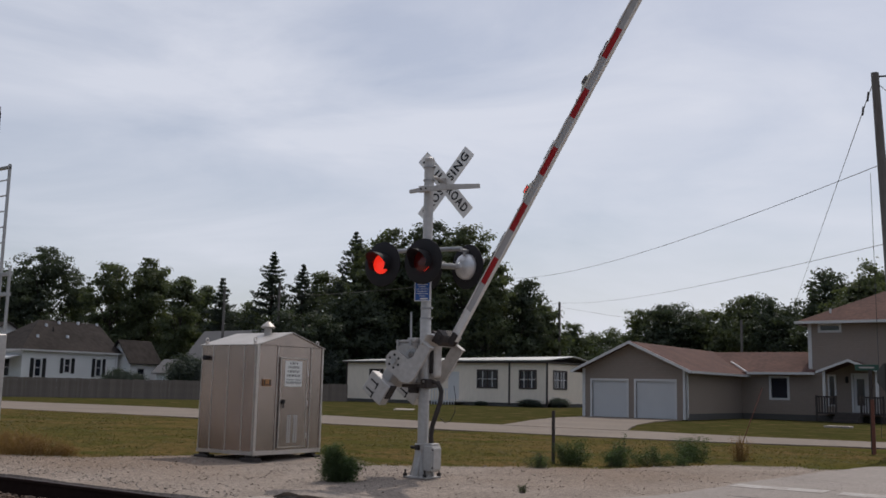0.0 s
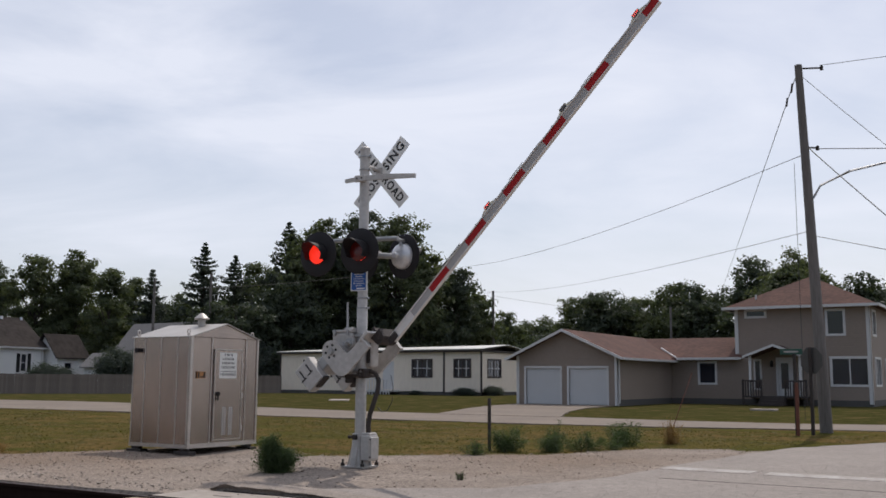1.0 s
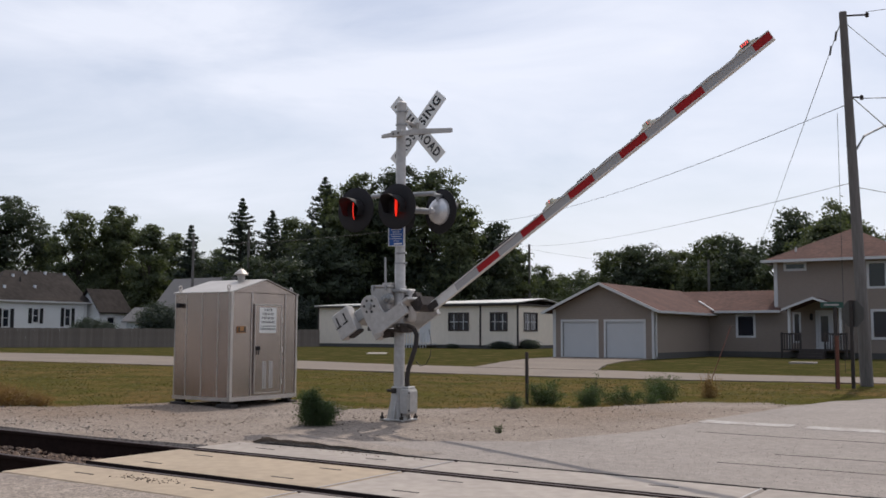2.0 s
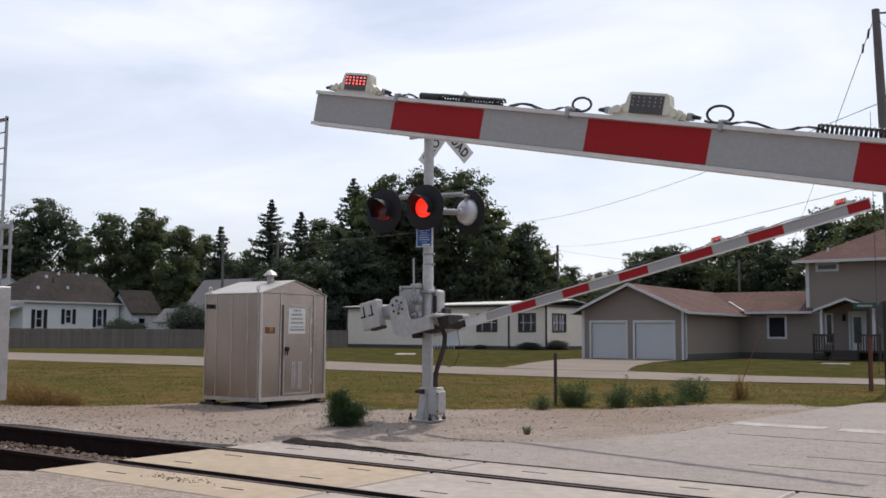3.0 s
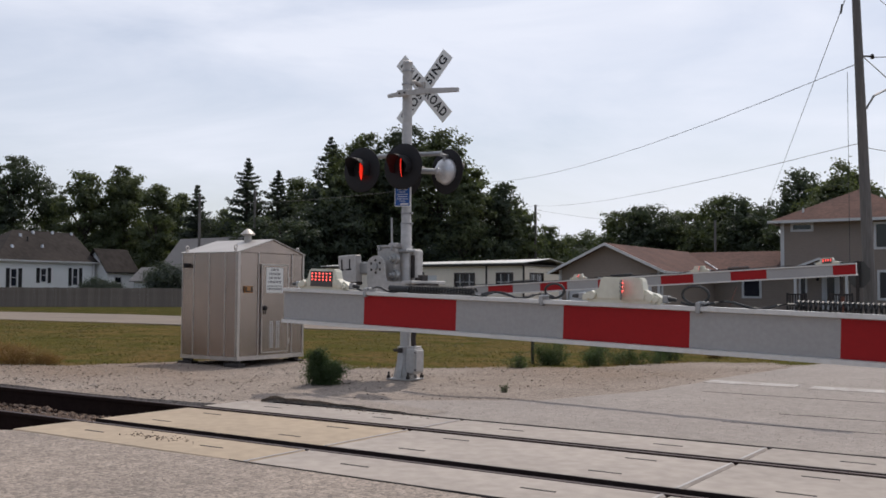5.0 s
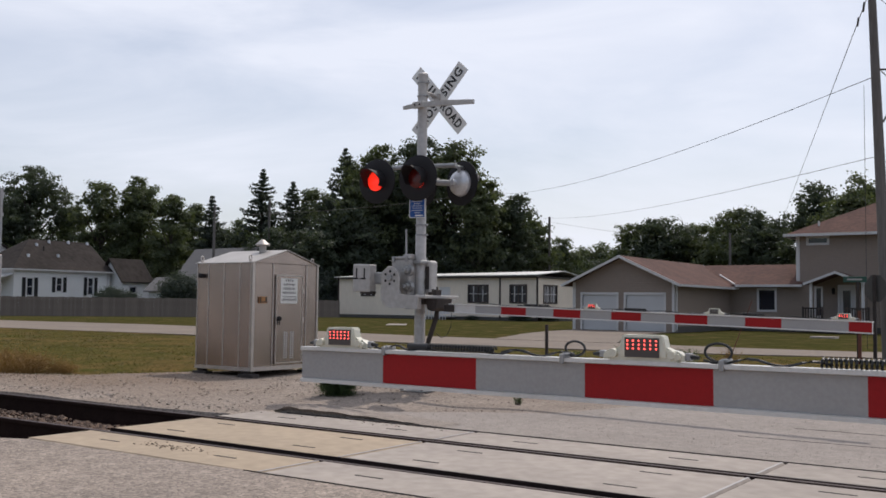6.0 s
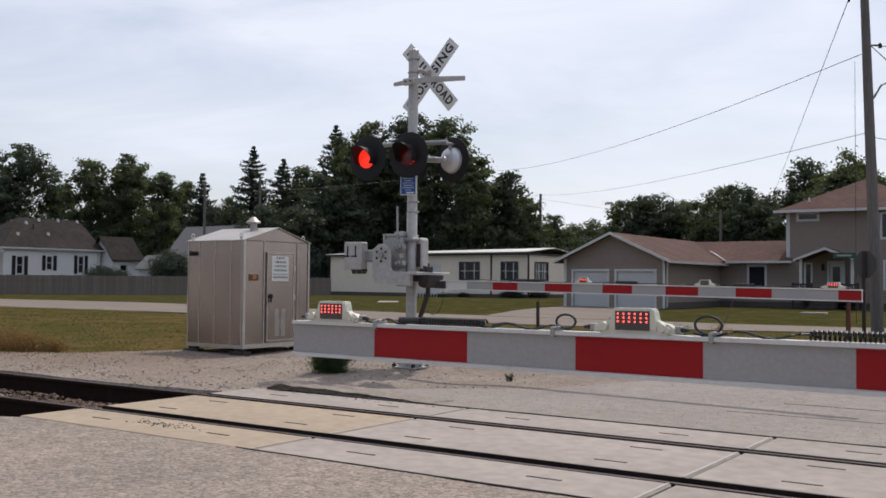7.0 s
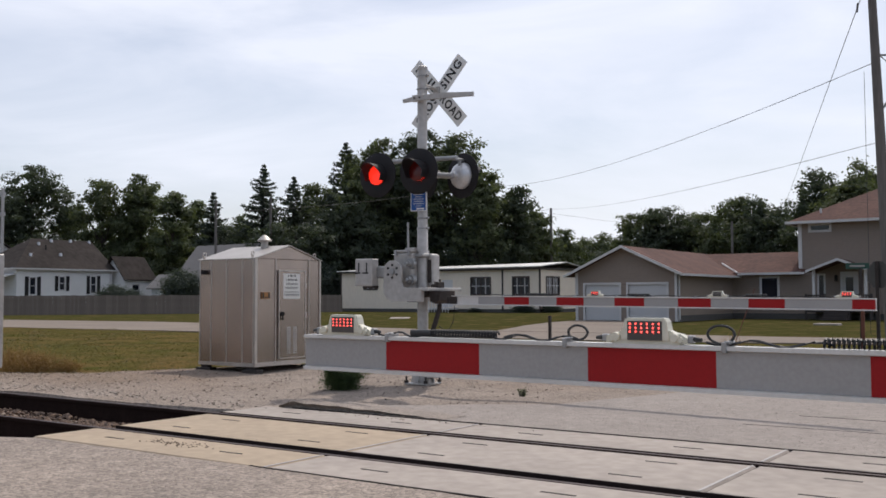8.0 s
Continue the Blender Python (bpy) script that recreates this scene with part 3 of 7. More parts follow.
def build_crossing_panels():
    edges = [-8.53, -5.42, -2.33, 0.76, 3.85, 6.94]
    crossing = thing("grade_crossing", pose(0, 0, 0), "concrete panel crossing laid between and beside the rails", "crossing")
    rows = (("near", 5.40, 6.10, ((0.5, 0.5),)), ("middle", 6.35, 7.55, ((0.22, 0.22), (0.22, 0.78))), ("far", 7.752, 8.47, ((0.5, 0.5),)))
    for row, y0, y1, slots in rows:
        bm = bmesh.new()
        rounded(bm, -1.535, 1.535, -(y1 - y0) / 2, (y1 - y0) / 2, -0.2, 0.0, 0.012, 1)
        base = part("crossing_panel", bm, CONCRETE)
        data = base.data
        bpy.data.objects.remove(base)
        tan = data.copy()
        tan.materials.clear()
        tan.materials.append(CONCRETE_TAN)
        # thin dark plates laid on top paint in the shade of the lifting slots
        bm = bmesh.new()
        box(bm, -0.13, 0.13, -0.011, 0.011, 0.0, 0.0035)
        slot = part("slot", bm, STEEL_DARK)
        slot_data = slot.data
        bpy.data.objects.remove(slot)
        bm = bmesh.new()
        box(bm, -0.022, -0.002, -(y1 - y0) / 2 + 0.01, (y1 - y0) / 2 - 0.01, -0.1, 0.004)
        strip = part("steel_edge", bm, PALE_STEEL)
        strip_data = strip.data
        bpy.data.objects.remove(strip)
        for i, (a, b) in enumerate(zip(edges, edges[1:])):
            stained = i == 0 and row != "far"
            panel = new("crossing_panel", tan if stained else data)
            panel.parent = crossing
            panel.matrix_basis = pose((a + b) / 2, (y0 + y1) / 2, 0.002 * ((i * 7 + len(row)) % 3) - 0.002)
            tagged(panel, "tan-stained concrete panel" if stained else "pale concrete panel")
            for k, f in slots:
                for side in (k, 1 - k):
                    s = new("slot", slot_data)
                    s.parent = panel
                    s.matrix_basis = pose(-1.55 + 3.1 * (side if len(slots) > 1 else (0.25 if side == k and k == 0.5 else 0.75)), (f - 0.5) * (y1 - y0), 0)
                    if len(slots) == 1:
                        break
            if len(slots) == 1:
                s = new("slot", slot_data)
                s.parent = panel
                s.matrix_basis = pose(0.78, 0, 0)
            e = new("steel_edge", strip_data)
            e.parent = panel
            e.matrix_basis = pose(1.522, 0, 0)


def build_seals():
    """Dull rubber fillers in the flangeways, against the panels' edges."""
    for y0, y1, y2 in ((6.19, 6.336, 6.349), (7.70, 7.738, 7.751)):
        seal = thing("flangeway_seal", pose(0, 0, 0), "black rubber flangeway filler between rail and panels", "rubber seal", "rubber seals of the crossing")
        bm = bmesh.new()
        box(bm, -8.52, 6.93, y0, y1, -0.2, -0.05)
        part("filler", bm, SEAL, seal)
        bm = bmesh.new()
        box(bm, -8.52, 6.93, y1, y2, -0.2, -0.001)
        part("lip", bm, SEAL, seal)


def scatter_stones(name, area, count, smin, smax, material, label, seed, zfun):
    rnd = random.Random(seed)
    verts, faces = [], []
    shape = [(1, 0, 0), (-0.9, 0.1, 0), (0, 1, 0.1), (0.1, -0.9, 0), (0, 0.1, 0.5), (0, 0, -0.5)]
    tri = ((0, 2, 4), (2, 1, 4), (1, 3, 4), (3, 0, 4), (2, 0, 5), (1, 2, 5), (3, 1, 5), (0, 3, 5))
    for _ in range(count):
        p = area(rnd)
        if p is None:
            continue
        x, y = p
        s = rnd.uniform(smin, smax) ** 1.0
        q = Euler((rnd.uniform(-0.5, 0.5), rnd.uniform(-0.5, 0.5), rnd.uniform(0, 6.3))).to_matrix()
        k = len(verts)
        sx, sy = s * rnd.uniform(0.7, 1.2), s * rnd.uniform(0.6, 1.0)
        for v in shape:
            w = q @ Vector((v[0] * sx, v[1] * sy, v[2] * s))
            verts.append((x + w.x, y + w.y, zfun(x, y) + w.z + s * 0.15))
        faces += [(a + k, b + k, c + k) for a, b, c in tri]
    ob = raw(name, verts, faces, material)
    return tagged(ob, label, "stones", kind="stuff")


def build_stones():
    def shoulder(r):
        x = r.uniform(-22, -4.6)
        e = edge_y(x, GRAVEL_EDGE)
        y = r.uniform(8.5, e + 0.3)
        if x > -5.0 and y < 17 or (x > -5.7 and y < 11) or (x > -7.6 and y < 9.6):
            return None
        return x, y

    scatter_stones("gravel", shoulder, 26000, 0.004, 0.011, PEBBLE, "loose pale gravel stones on the shoulder", 3, ground_height)
    scatter_stones("dark_gravel", shoulder, 1700, 0.006, 0.024, DARK_STONE, "darker brown stones strewn over the gravel", 14, ground_height)
    scatter_stones("gravel_coarse", shoulder, 260, 0.014, 0.036, PEBBLE, "larger stones scattered over the gravel shoulder", 4, ground_height)

    def apron(r):
        return r.uniform(-12, 5), r.uniform(2.4, 5.2)

    def beyond(r):
        x, y = r.uniform(-7.4, 3), r.uniform(8.6, 16.5)
        return (x, y) if x > -4.7 or y < 9.6 + (x + 6.9) * 0.8 else None

    scatter_stones("road_grit", apron, 11000, 0.003, 0.0075, PALE_GRIT, "pale grit worn out of the near asphalt", 21, lambda x, y: 0.0)
    scatter_stones("road_grit_far", beyond, 14000, 0.003, 0.0085, PALE_GRIT, "pale grit worn out of the asphalt beyond the rails", 22, lambda x, y: 0.004)

    def panel_top(r):
        return (r.gauss(-6.95, 0.22), r.gauss(5.82, 0.06)) if r.random() < 0.6 else (r.gauss(-6.7, 0.7), r.gauss(8.38, 0.08))

    scatter_stones("panel_grit", panel_top, 170, 0.004, 0.013, DARK_STONE, "dark stones strewn on the concrete panels", 23, lambda x, y: 0.003)

    def rim(r):
        return r.uniform(-16, -8.6), r.gauss(8.45, 0.18)

    scatter_stones("ballast_rim", rim, 260, 0.016, 0.036, PEBBLE, "coarse ballast stones along the rail", 6, ground_height)

    def bed(r):
        return r.uniform(-30, -8.56), r.uniform(6.45, 7.26)

    scatter_stones("ballast", bed, 5200, 0.025, 0.055, BALLAST, "brown ballast stones between the rails", 7,
                   lambda x, y: -0.17 + 0.05 * noise.noise((x, y * 2, 0)))


# ---------------------------------------------------------------- crossing signal and gates
def lamp_head(root, x, y, z, facing, name, turn=0.0):
    """Round black backboard, hood and housing; facing -1 looks towards -y."""
    rot = Matrix.Rotation(radians(90 if facing < 0 else -90), 4, "X")
    base = Matrix.Translation((x, y, z)) @ Matrix.Rotation(radians(turn), 4, "Z") @ rot
    bm = bmesh.new()
    lathe(bm, [(0.325, -0.008), (0.337, -0.004), (0.337, 0.004), (0.329, 0.01), (0.20, 0.004)], 40, base)
    board = part(name, bm, BLACK, root, "round black backboard with a hooded red lamp", True)
    bm = bmesh.new()
    lathe(bm, [(0.20, -0.004), (0.198, -0.03), (0.18, -0.085), (0.14, -0.125), (0.085, -0.15), (0.045, -0.158), (0.042, -0.21), (0.01, -0.215)], 28, base)
    part("lamp_housing", bm, ALU_BRIGHT, board, "domed silver lamp housing", True)
    bm = bmesh.new()
    n, r = 20, 0.162
    depth = 0.30
    rings = []
    for inner in (1.0, 0.955):
        for front in (0, 1):
            ring = []
            for i in range(n + 1):
                a = radians(-35 + 250 * i / n)
                d = 0.008 + (depth * (0.45 + 0.55 * max(0.0, math.sin(a))) if front else 0.0)
                # in the lamp's frame: x across, y up the board, z out of it
                up = -1.0 if facing > 0 else 1.0
                ring.append(bm.verts.new(base @ Vector((r * inner * math.cos(a), up * r * inner * math.sin(a), d))))
            rings.append(ring)
    for i in range(n):
        bm.faces.new((rings[0][i], rings[0][i + 1], rings[1][i + 1], rings[1][i]))
        bm.faces.new((rings[2][i], rings[3][i], rings[3][i + 1], rings[2][i + 1]))
        bm.faces.new((rings[1][i], rings[1][i + 1], rings[3][i + 1], rings[3][i]))
    part("hood", bm, BLACK, board, "black lamp hood", True)
    return board


def lens_insert(board, x, y, z):
    """A two-sided lens disc: one side lit, the other dark; it turns about its upright axis."""
    bm = bmesh.new()
    rot = Matrix.Rotation(radians(90), 4, "X")
    lathe(bm, [(0.148, 0.0005), (0.147, 0.008), (0.12, 0.016), (0.07, 0.021), (0.01, 0.022)], 28, rot)
    k = len(bm.faces)
    lathe(bm, [(0.01, -0.022), (0.07, -0.021), (0.12, -0.016), (0.147, -0.008), (0.148, -0.0005)], 28, rot)
    for i, f in enumerate(bm.faces):
        f.material_index = 0 if i < k else 1
    ob = part("lamp_lens", bm, LAMP_ON, board, "ribbed red lamp lens", True)
    ob.data.materials.append(LAMP_OFF)
    ob.matrix_basis = pose(x, y, z)
    return ob


MAST_AT = Vector((-8.51, 11.69, 0.02))
WEIGHT_AT = Vector((-8.78, 11.40, 1.685)) - MAST_AT
FAR_PIVOT = Vector((-8.594, 11.635, 1.606)) - MAST_AT
NEAR_AT = Vector((2.544, 2.70, 0.0))
NEAR_PIVOT = Vector((2.544, 2.502, 1.529)) - NEAR_AT


def build_crossing_signal():
    root = thing("crossing_signal", pose(*MAST_AT), "silver-painted crossing signal mast with crossbuck, flashing lamps and gate machine", "crossing signal")
    bm = bmesh.new()
    lathe(bm, [(0.080, 0.3), (0.080, 2.30), (0.074, 2.31), (0.074, 4.70), (0.080, 4.70), (0.080, 4.735), (0.05, 4.755), (0.015, 4.765)], 24)
    part("mast", bm, ALU_PAINT, root, "silver-painted round mast", True)
    for z in (2.31, 2.46, 4.40, 4.60):
        bm = bmesh.new()
        lathe(bm, [(0.079, z - 0.012), (0.086, z - 0.009), (0.086, z + 0.009), (0.079, z + 0.012)], 24)
        rounded(bm, 0.075, 0.115, -0.02, 0.02, z - 0.014, z + 0.014, 0.004, 1)
        part("band_clamp", bm, GALV, root, "thin steel band clamp", True)
    # cast pedestal: tapered, with a raised seam and gussets, on a thin foot
    bm = bmesh.new()
    rounded(bm, -0.20, 0.20, -0.20, 0.20, 0.0, 0.026, 0.006, 1)
    part("foot_plate", bm, ALU_PAINT, root, "thin square foot plate")
    bm = bmesh.new()
    lathe(bm, [(0.165, 0.022), (0.160, 0.05), (0.135, 0.20), (0.118, 0.36), (0.112, 0.44), (0.118, 0.45), (0.118, 0.48), (0.09, 0.49)], 8, Matrix.Rotation(radians(22.5), 4, "Z"))
    for a in (0, 90, 180, 270):
        prism(bm, [(0.10, 0.03), (0.19, 0.03), (0.185, 0.06), (0.125, 0.30), (0.10, 0.30)], -0.012, 0.012, Matrix.Rotation(radians(a + 12), 4, "Z"))
    part("pedestal", bm, ALU_PAINT, root, "tapered cast pedestal with gussets")
    bm = bmesh.new()
    rounded(bm, -0.030, 0.030, -0.165, -0.10, 0.40, 0.47, 0.008, 1)
    part("set_bolt", bm, STEEL_DARK, root, "dark set bolt at the pedestal's collar")
    bm = bmesh.new()
    rod(bm, (-0.08, -0.05, 0.43), (-0.16, -0.07, 0.43), 0.020, 0.026, n=8)
    part("set_bolt", bm, STEEL_DARK, root, "dark set bolt at the pedestal's collar")
    for sx in (-1, 1):
        for sy in (-1, 1):
            bm = bmesh.new()
            rod(bm, (sx * 0.175, sy * 0.175, 0.01), (sx * 0.175, sy * 0.175, 0.12), 0.014, n=8)
            rod(bm, (sx * 0.175, sy * 0.175, 0.026), (sx * 0.175, sy * 0.175, 0.065), 0.032, n=6)
            part("anchor_bolt", bm, STEEL_DARK, root)
    bm = bmesh.new()
    rounded(bm, 0.11, 0.26, -0.14, 0.09, 0.10, 0.47, 0.02, 2)
    rounded(bm, 0.12, 0.25, -0.12, 0.07, 0.465, 0.50, 0.012, 1)
    box_part = part("junction_box", bm, ALU_PAINT, root, "small cast junction box at the mast's foot")
    bm = bmesh.new()
    rounded(bm, 0.255, 0.285, -0.12, 0.07, 0.13, 0.44, 0.01, 2)
    part("cover", bm, ALU_PAINT, box_part)
    for z in (0.16, 0.41):
        bm = bmesh.new()
        rod(bm, (0.270, -0.135, z), (0.270, -0.115, z), 0.012, n=6)
        part("bolt", bm, STEEL_DARK, box_part)
    bm = bmesh.new()
    tube(bm, [(0.17, -0.02, 0.48), (0.17, -0.04, 0.60), (0.20, -0.05, 0.75), (0.27, -0.05, 0.93), (0.32, -0.03, 1.10), (0.32, -0.01, 1.25), (0.25, 0.0, 1.36), (0.15, 0.0, 1.38)], 0.036, 10)
    part("conduit", bm, STEEL_DARK, root, "dark flexible conduit", True)
    bm = bmesh.new()
    tube(bm, [(0.46, 0.1, 1.33), (0.50, 0.1, 1.15), (0.50, 0.08, 0.95), (0.44, 0.05, 0.82), (0.36, 0.03, 0.80), (0.28, 0.03, 0.86)], 0.006, 6)
    part("thin_wire", bm, RUBBER, root)
    # gate machine: a case beside the mast with lid, shaft boxes and clamps
    bm = bmesh.new()
    rounded(bm, -0.40, -0.055, -0.20, 0.24, 1.36, 1.95, 0.035, 2)
    machine = part("gate_machine", bm, ALU_PAINT, root, "silver-painted gate machine case")
    bm = bmesh.new()
    rounded(bm, -0.39, -0.05, -0.21, 0.25, 1.945, 1.985, 0.012, 2)
    rounded(bm, -0.22, -0.06, -0.15, 0.15, 1.98, 2.02, 0.012, 2)
    part("lid", bm, ALU_PAINT, machine, "low lid of the machine")
    for x in (-0.34, -0.10):
        bm = bmesh.new()
        rounded(bm, x - 0.02, x + 0.02, -0.235, -0.205, 1.90, 1.985, 0.006, 1)
        part("lid_latch", bm, GALV, machine)
    bm = bmesh.new()
    rounded(bm, 0.06, 0.17, 0.02, 0.22, 1.44, 1.93, 0.045, 3)
    part("motor_case", bm, ALU_PAINT, root, "rounded case behind the mast")
    bm = bmesh.new()
    rounded(bm, 0.085, 0.150, 0.0, 0.022, 1.50, 1.84, 0.008, 1)
    part("motor_cover", bm, STEEL_DARK, root, "dark cover plate")
    for z in (1.38, 1.90):
        bm = bmesh.new()
        rounded(bm, -0.115, 0.115, -0.115, 0.115, z - 0.03, z + 0.03, 0.02, 2)
        for x in (-0.09, 0.09):
            rod(bm, (x, -0.145, z), (x, -0.10, z), 0.020, n=6)
        part("mast_clamp", bm, GALV, root, "bolted mast clamp")
    bm = bmesh.new()
    rounded(bm, -0.30, 0.10, -0.16, 0.20, 1.29, 1.34, 0.012, 1)
    rounded(bm, -0.20, -0.06, -0.14, 0.02, 1.21, 1.30, 0.02, 2)
    rounded(bm, 0.02, 0.16, -0.14, 0.04, 1.28, 1.42, 0.03, 2)
    part("machine_bracket", bm, STEEL_DARK, root, "dark bracket under the gate machine")
    for z in (1.54, 1.78):
        bm = bmesh.new()
        rod(bm, (-0.075, -0.16, z), (-0.075, -0.225, z), 0.088, 0.078, 18)
        rod(bm, (-0.075, -0.225, z), (-0.075, -0.285, z), 0.050, 0.046, 8)
        rod(bm, (-0.075, -0.285, z), (-0.075, -0.33, z), 0.026, 0.026, 8)
        part("shaft_hub", bm, GALV, root, "round shaft hub", True)
    bm = bmesh.new()
    rod(bm, (-0.34, 0.1, 1.93), (-0.35, 0.1, 2.42), 0.017, 0.015, 8)
    part("lightning_rod", bm, GALV, root, "thin upright rod")
    # crossarm and lamps
    L = -0.075
    bm = bmesh.new()
    rod(bm, (-0.55, 0, 3.43 + L), (0.62, 0, 3.39 + L), 0.034, n=12)
    rod(bm, (0.0, 0.05, 3.19 + L), (0.40, 0.20, 3.16 + L), 0.045, n=12)
    for x in (-0.565, 0.20, 0.50, -0.25):
        y = -0.36 if x in (-0.565, 0.20) else 0.36
        rod(bm, (x, y, 3.40 + L), (x, 0, 3.40 + L), 0.026, n=10)
        rod(bm, (x, y * 0.72, 3.19 + L), (x, y * 0.72, 3.41 + L), 0.026, n=10)
    rod(bm, (0, 0, 3.32 + L), (0, 0, 3.52 + L), 0.10, n=16)
    part("crossarm", bm, GALV, root, "silver lamp crossarm", True)
    lenses = []
    for x in (-0.565, 0.195):
        board = lamp_head(root, x, -0.36, 3.185 + L, -1, "lamp_backboard")
        lenses.append(lens_insert(board, x, -0.385, 3.185 + L))
    for x in (0.485, -0.25):
        lamp_head(root, x, 0.36, 3.17 + L, 1, "lamp_backboard", -13.0)
    # crossbuck facing the crossing, on the far side of the mast
    centre = Vector((0.035, 0.38, 4.405))
    bm = bmesh.new()
    prism(bm, [(-0.28, 4.210), (-0.28, 4.260), (0.0, 4.285), (0.45, 4.275), (0.98, 4.225), (0.98, 4.165), (0.45, 4.195), (0.0, 4.215)], -0.12, -0.082)
    rounded(bm, -0.10, 0.10, -0.135, -0.08, 4.20, 4.30, 0.01, 1)
    part("sign_bracket", bm, ALU_PAINT, root, "horizontal sign bracket bar")
    for x in (-0.045, 0.045):
        bm = bmesh.new()
        rod(bm, (x, -0.150, 4.25), (x, -0.13, 4.25), 0.014, n=6)
        part("bolt", bm, STEEL_DARK, root)
    bm = bmesh.new()
    tube(bm, [(0, 0.05, 4.47), (0.0, 0.22, 4.47), (0.02, 0.37, 4.44)], 0.028, 10)
    rounded(bm, -0.03, 0.07, 0.32, 0.372, 4.36, 4.50, 0.008, 1)
    part("sign_stub", bm, ALU_PAINT, root, "short arm that carries the crossbuck", True)
    for k, (word, ang) in enumerate((("RAILROAD", 48), ("CROSSING", -48))):
        m = Matrix.Translation(centre + Vector((0, 0.012 * k - 0.006, 0))) @ Matrix.Rotation(radians(ang), 4, "Y")
        bm = bmesh.new()
        rounded(bm, -0.655, 0.655, -0.004, 0.004, -0.115, 0.115, 0.003, 1, m)
        blade = part("crossbuck_blade", bm, SIGN_WHITE, root, "white crossbuck blade with black capitals")
        face = m @ Matrix.Translation((0, -0.006, 0)) @ Matrix.Rotation(radians(90), 4, "X")
        for j, w in enumerate((word[:4], word[4:])):
            lettering("lettering", w, 0.19, face @ Matrix.Translation((-0.345 + 0.69 * j, 0, 0)), SIGN_BLACK, blade, 0.49)
    turn = Matrix.Translation((0.0, -0.10, 2.70)) @ Matrix.Rotation(radians(20), 4, "Z")
    bm = bmesh.new()
    rounded(bm, -0.122, 0.122, -0.006, 0.0, -0.142, 0.142, 0.003, 1, turn)
    plate = part("notice_plate", bm, SIGN_WHITE, root, "small blue notice with a white border and white lines")
    bm = bmesh.new()
    box(bm, -0.110, 0.110, -0.0085, -0.0061, -0.130, 0.130, turn)
    part("blue_field", bm, SIGN_BLUE, plate)
    for i in range(7):
        bm = bmesh.new()
        w = (0.16, 0.11, 0.17, 0.15, 0.17, 0.09, 0.12)[i] / 2
        z = 0.105 - 0.034 * i
        x = 0.03 if i == 6 else 0.0
        box(bm, x - w, x + w, -0.0105, -0.0086, z - (0.003 if i < 6 else 0.018), z + 0.004, turn)
        part("text_line", bm, SIGN_WHITE, plate)
    # support arms and counterweights that turn on the gate shaft
    bm = bmesh.new()
    rod(bm, (0, -0.13, 0), (0, 0.76, 0), 0.045, n=14)
    weight = part("counterweight_shaft", bm, GALV, root, "gate shaft with counterweights", True)
    weight.matrix_basis = pose(*WEIGHT_AT)
    for y0 in (-0.10, 0.70):
        out = [(0.16 * math.cos(radians(a)), 0.16 * math.sin(radians(a))) for a in range(0, 181, 12)]
        out += [(-0.165, -0.22), (-0.150, -0.33), (-0.10, -0.405), (0.0, -0.44), (0.52, -0.44), (0.535, -0.43), (0.535, -0.255), (0.52, -0.245), (0.24, -0.240), (0.185, -0.22), (0.162, -0.16)]
        bm = bmesh.new()
        prism(bm, out, y0, y0 + 0.035)
        arm = part("support_arm", bm, ALU_PAINT, weight, "flat cast support arm with a ring of black discs for holes")
        bm = bmesh.new()
        rounded(bm, 0.51, 0.542, y0 - 0.03, y0 + 0.065, -0.445, -0.24, 0.006, 1)
        part("end_flange", bm, ALU_PAINT, arm, "pale end flange")
        # black discs on the solid plate paint the shade inside its holes
        for i in range(6):
            a = radians(60 * i + 30)
            bm = bmesh.new()
            rod(bm, (0.093 * math.cos(a), y0 - 0.003, 0.093 * math.sin(a)), (0.093 * math.cos(a), y0 + 0.002, 0.093 * math.sin(a)), 0.020, n=10)
            part("hole_shade", bm, BLACK, arm)
        bm = bmesh.new()
        rod(bm, (0, y0 - 0.012, 0), (0, y0 + 0.01, 0), 0.050, 0.055, n=14)
        rod(bm, (0, y0 - 0.024, 0), (0, y0 - 0.01, 0), 0.024, n=8)
        part("shaft_end", bm, GALV, arm, "dull shaft end", True)
    for y0 in (-0.20, 0.62):
        bm = bmesh.new()
        rounded(bm, -0.63, -0.30, y0, y0 + 0.16, -0.22, 0.19, 0.012, 1)
        block = part("weight", bm, ALU_PAINT, weight, "rectangular slotted counterweight")
        # the slots' shaded recesses are painted as black bars set just proud
        for x in (-0.555, -0.405):
            bm = bmesh.new()
            box(bm, x - 0.012, x + 0.012, y0 - 0.003, y0 + 0.002, -0.02, 0.13)
            box(bm, x - 0.075, x + 0.03, y0 - 0.0034, y0 + 0.002, -0.035, -0.012)
            part("slot", bm, BLACK, block)
        bm = bmesh.new()
        rounded(bm, -0.50, -0.28, y0 + 0.02, y0 + 0.14, -0.25, -0.21, 0.006, 1)
        part("weight_bolt", bm, STEEL_DARK, block)
    bm = bmesh.new()
    rounded(bm, -0.40, -0.13, -0.09, 0.73, -0.10, 0.08, 0.02, 1)
    part("weight_bar", bm, GALV, weight)
    # crosspiece between the two support arms, with the hinge that takes the gate arm
    bm = bmesh.new()
    rounded(bm, 0.47, 0.66, -0.12, 0.75, -0.285, -0.238, 0.008, 1)
    part("crosspiece", bm, ALU_PAINT, weight, "flat steel crosspiece between the support arms")
    bm = bmesh.new()
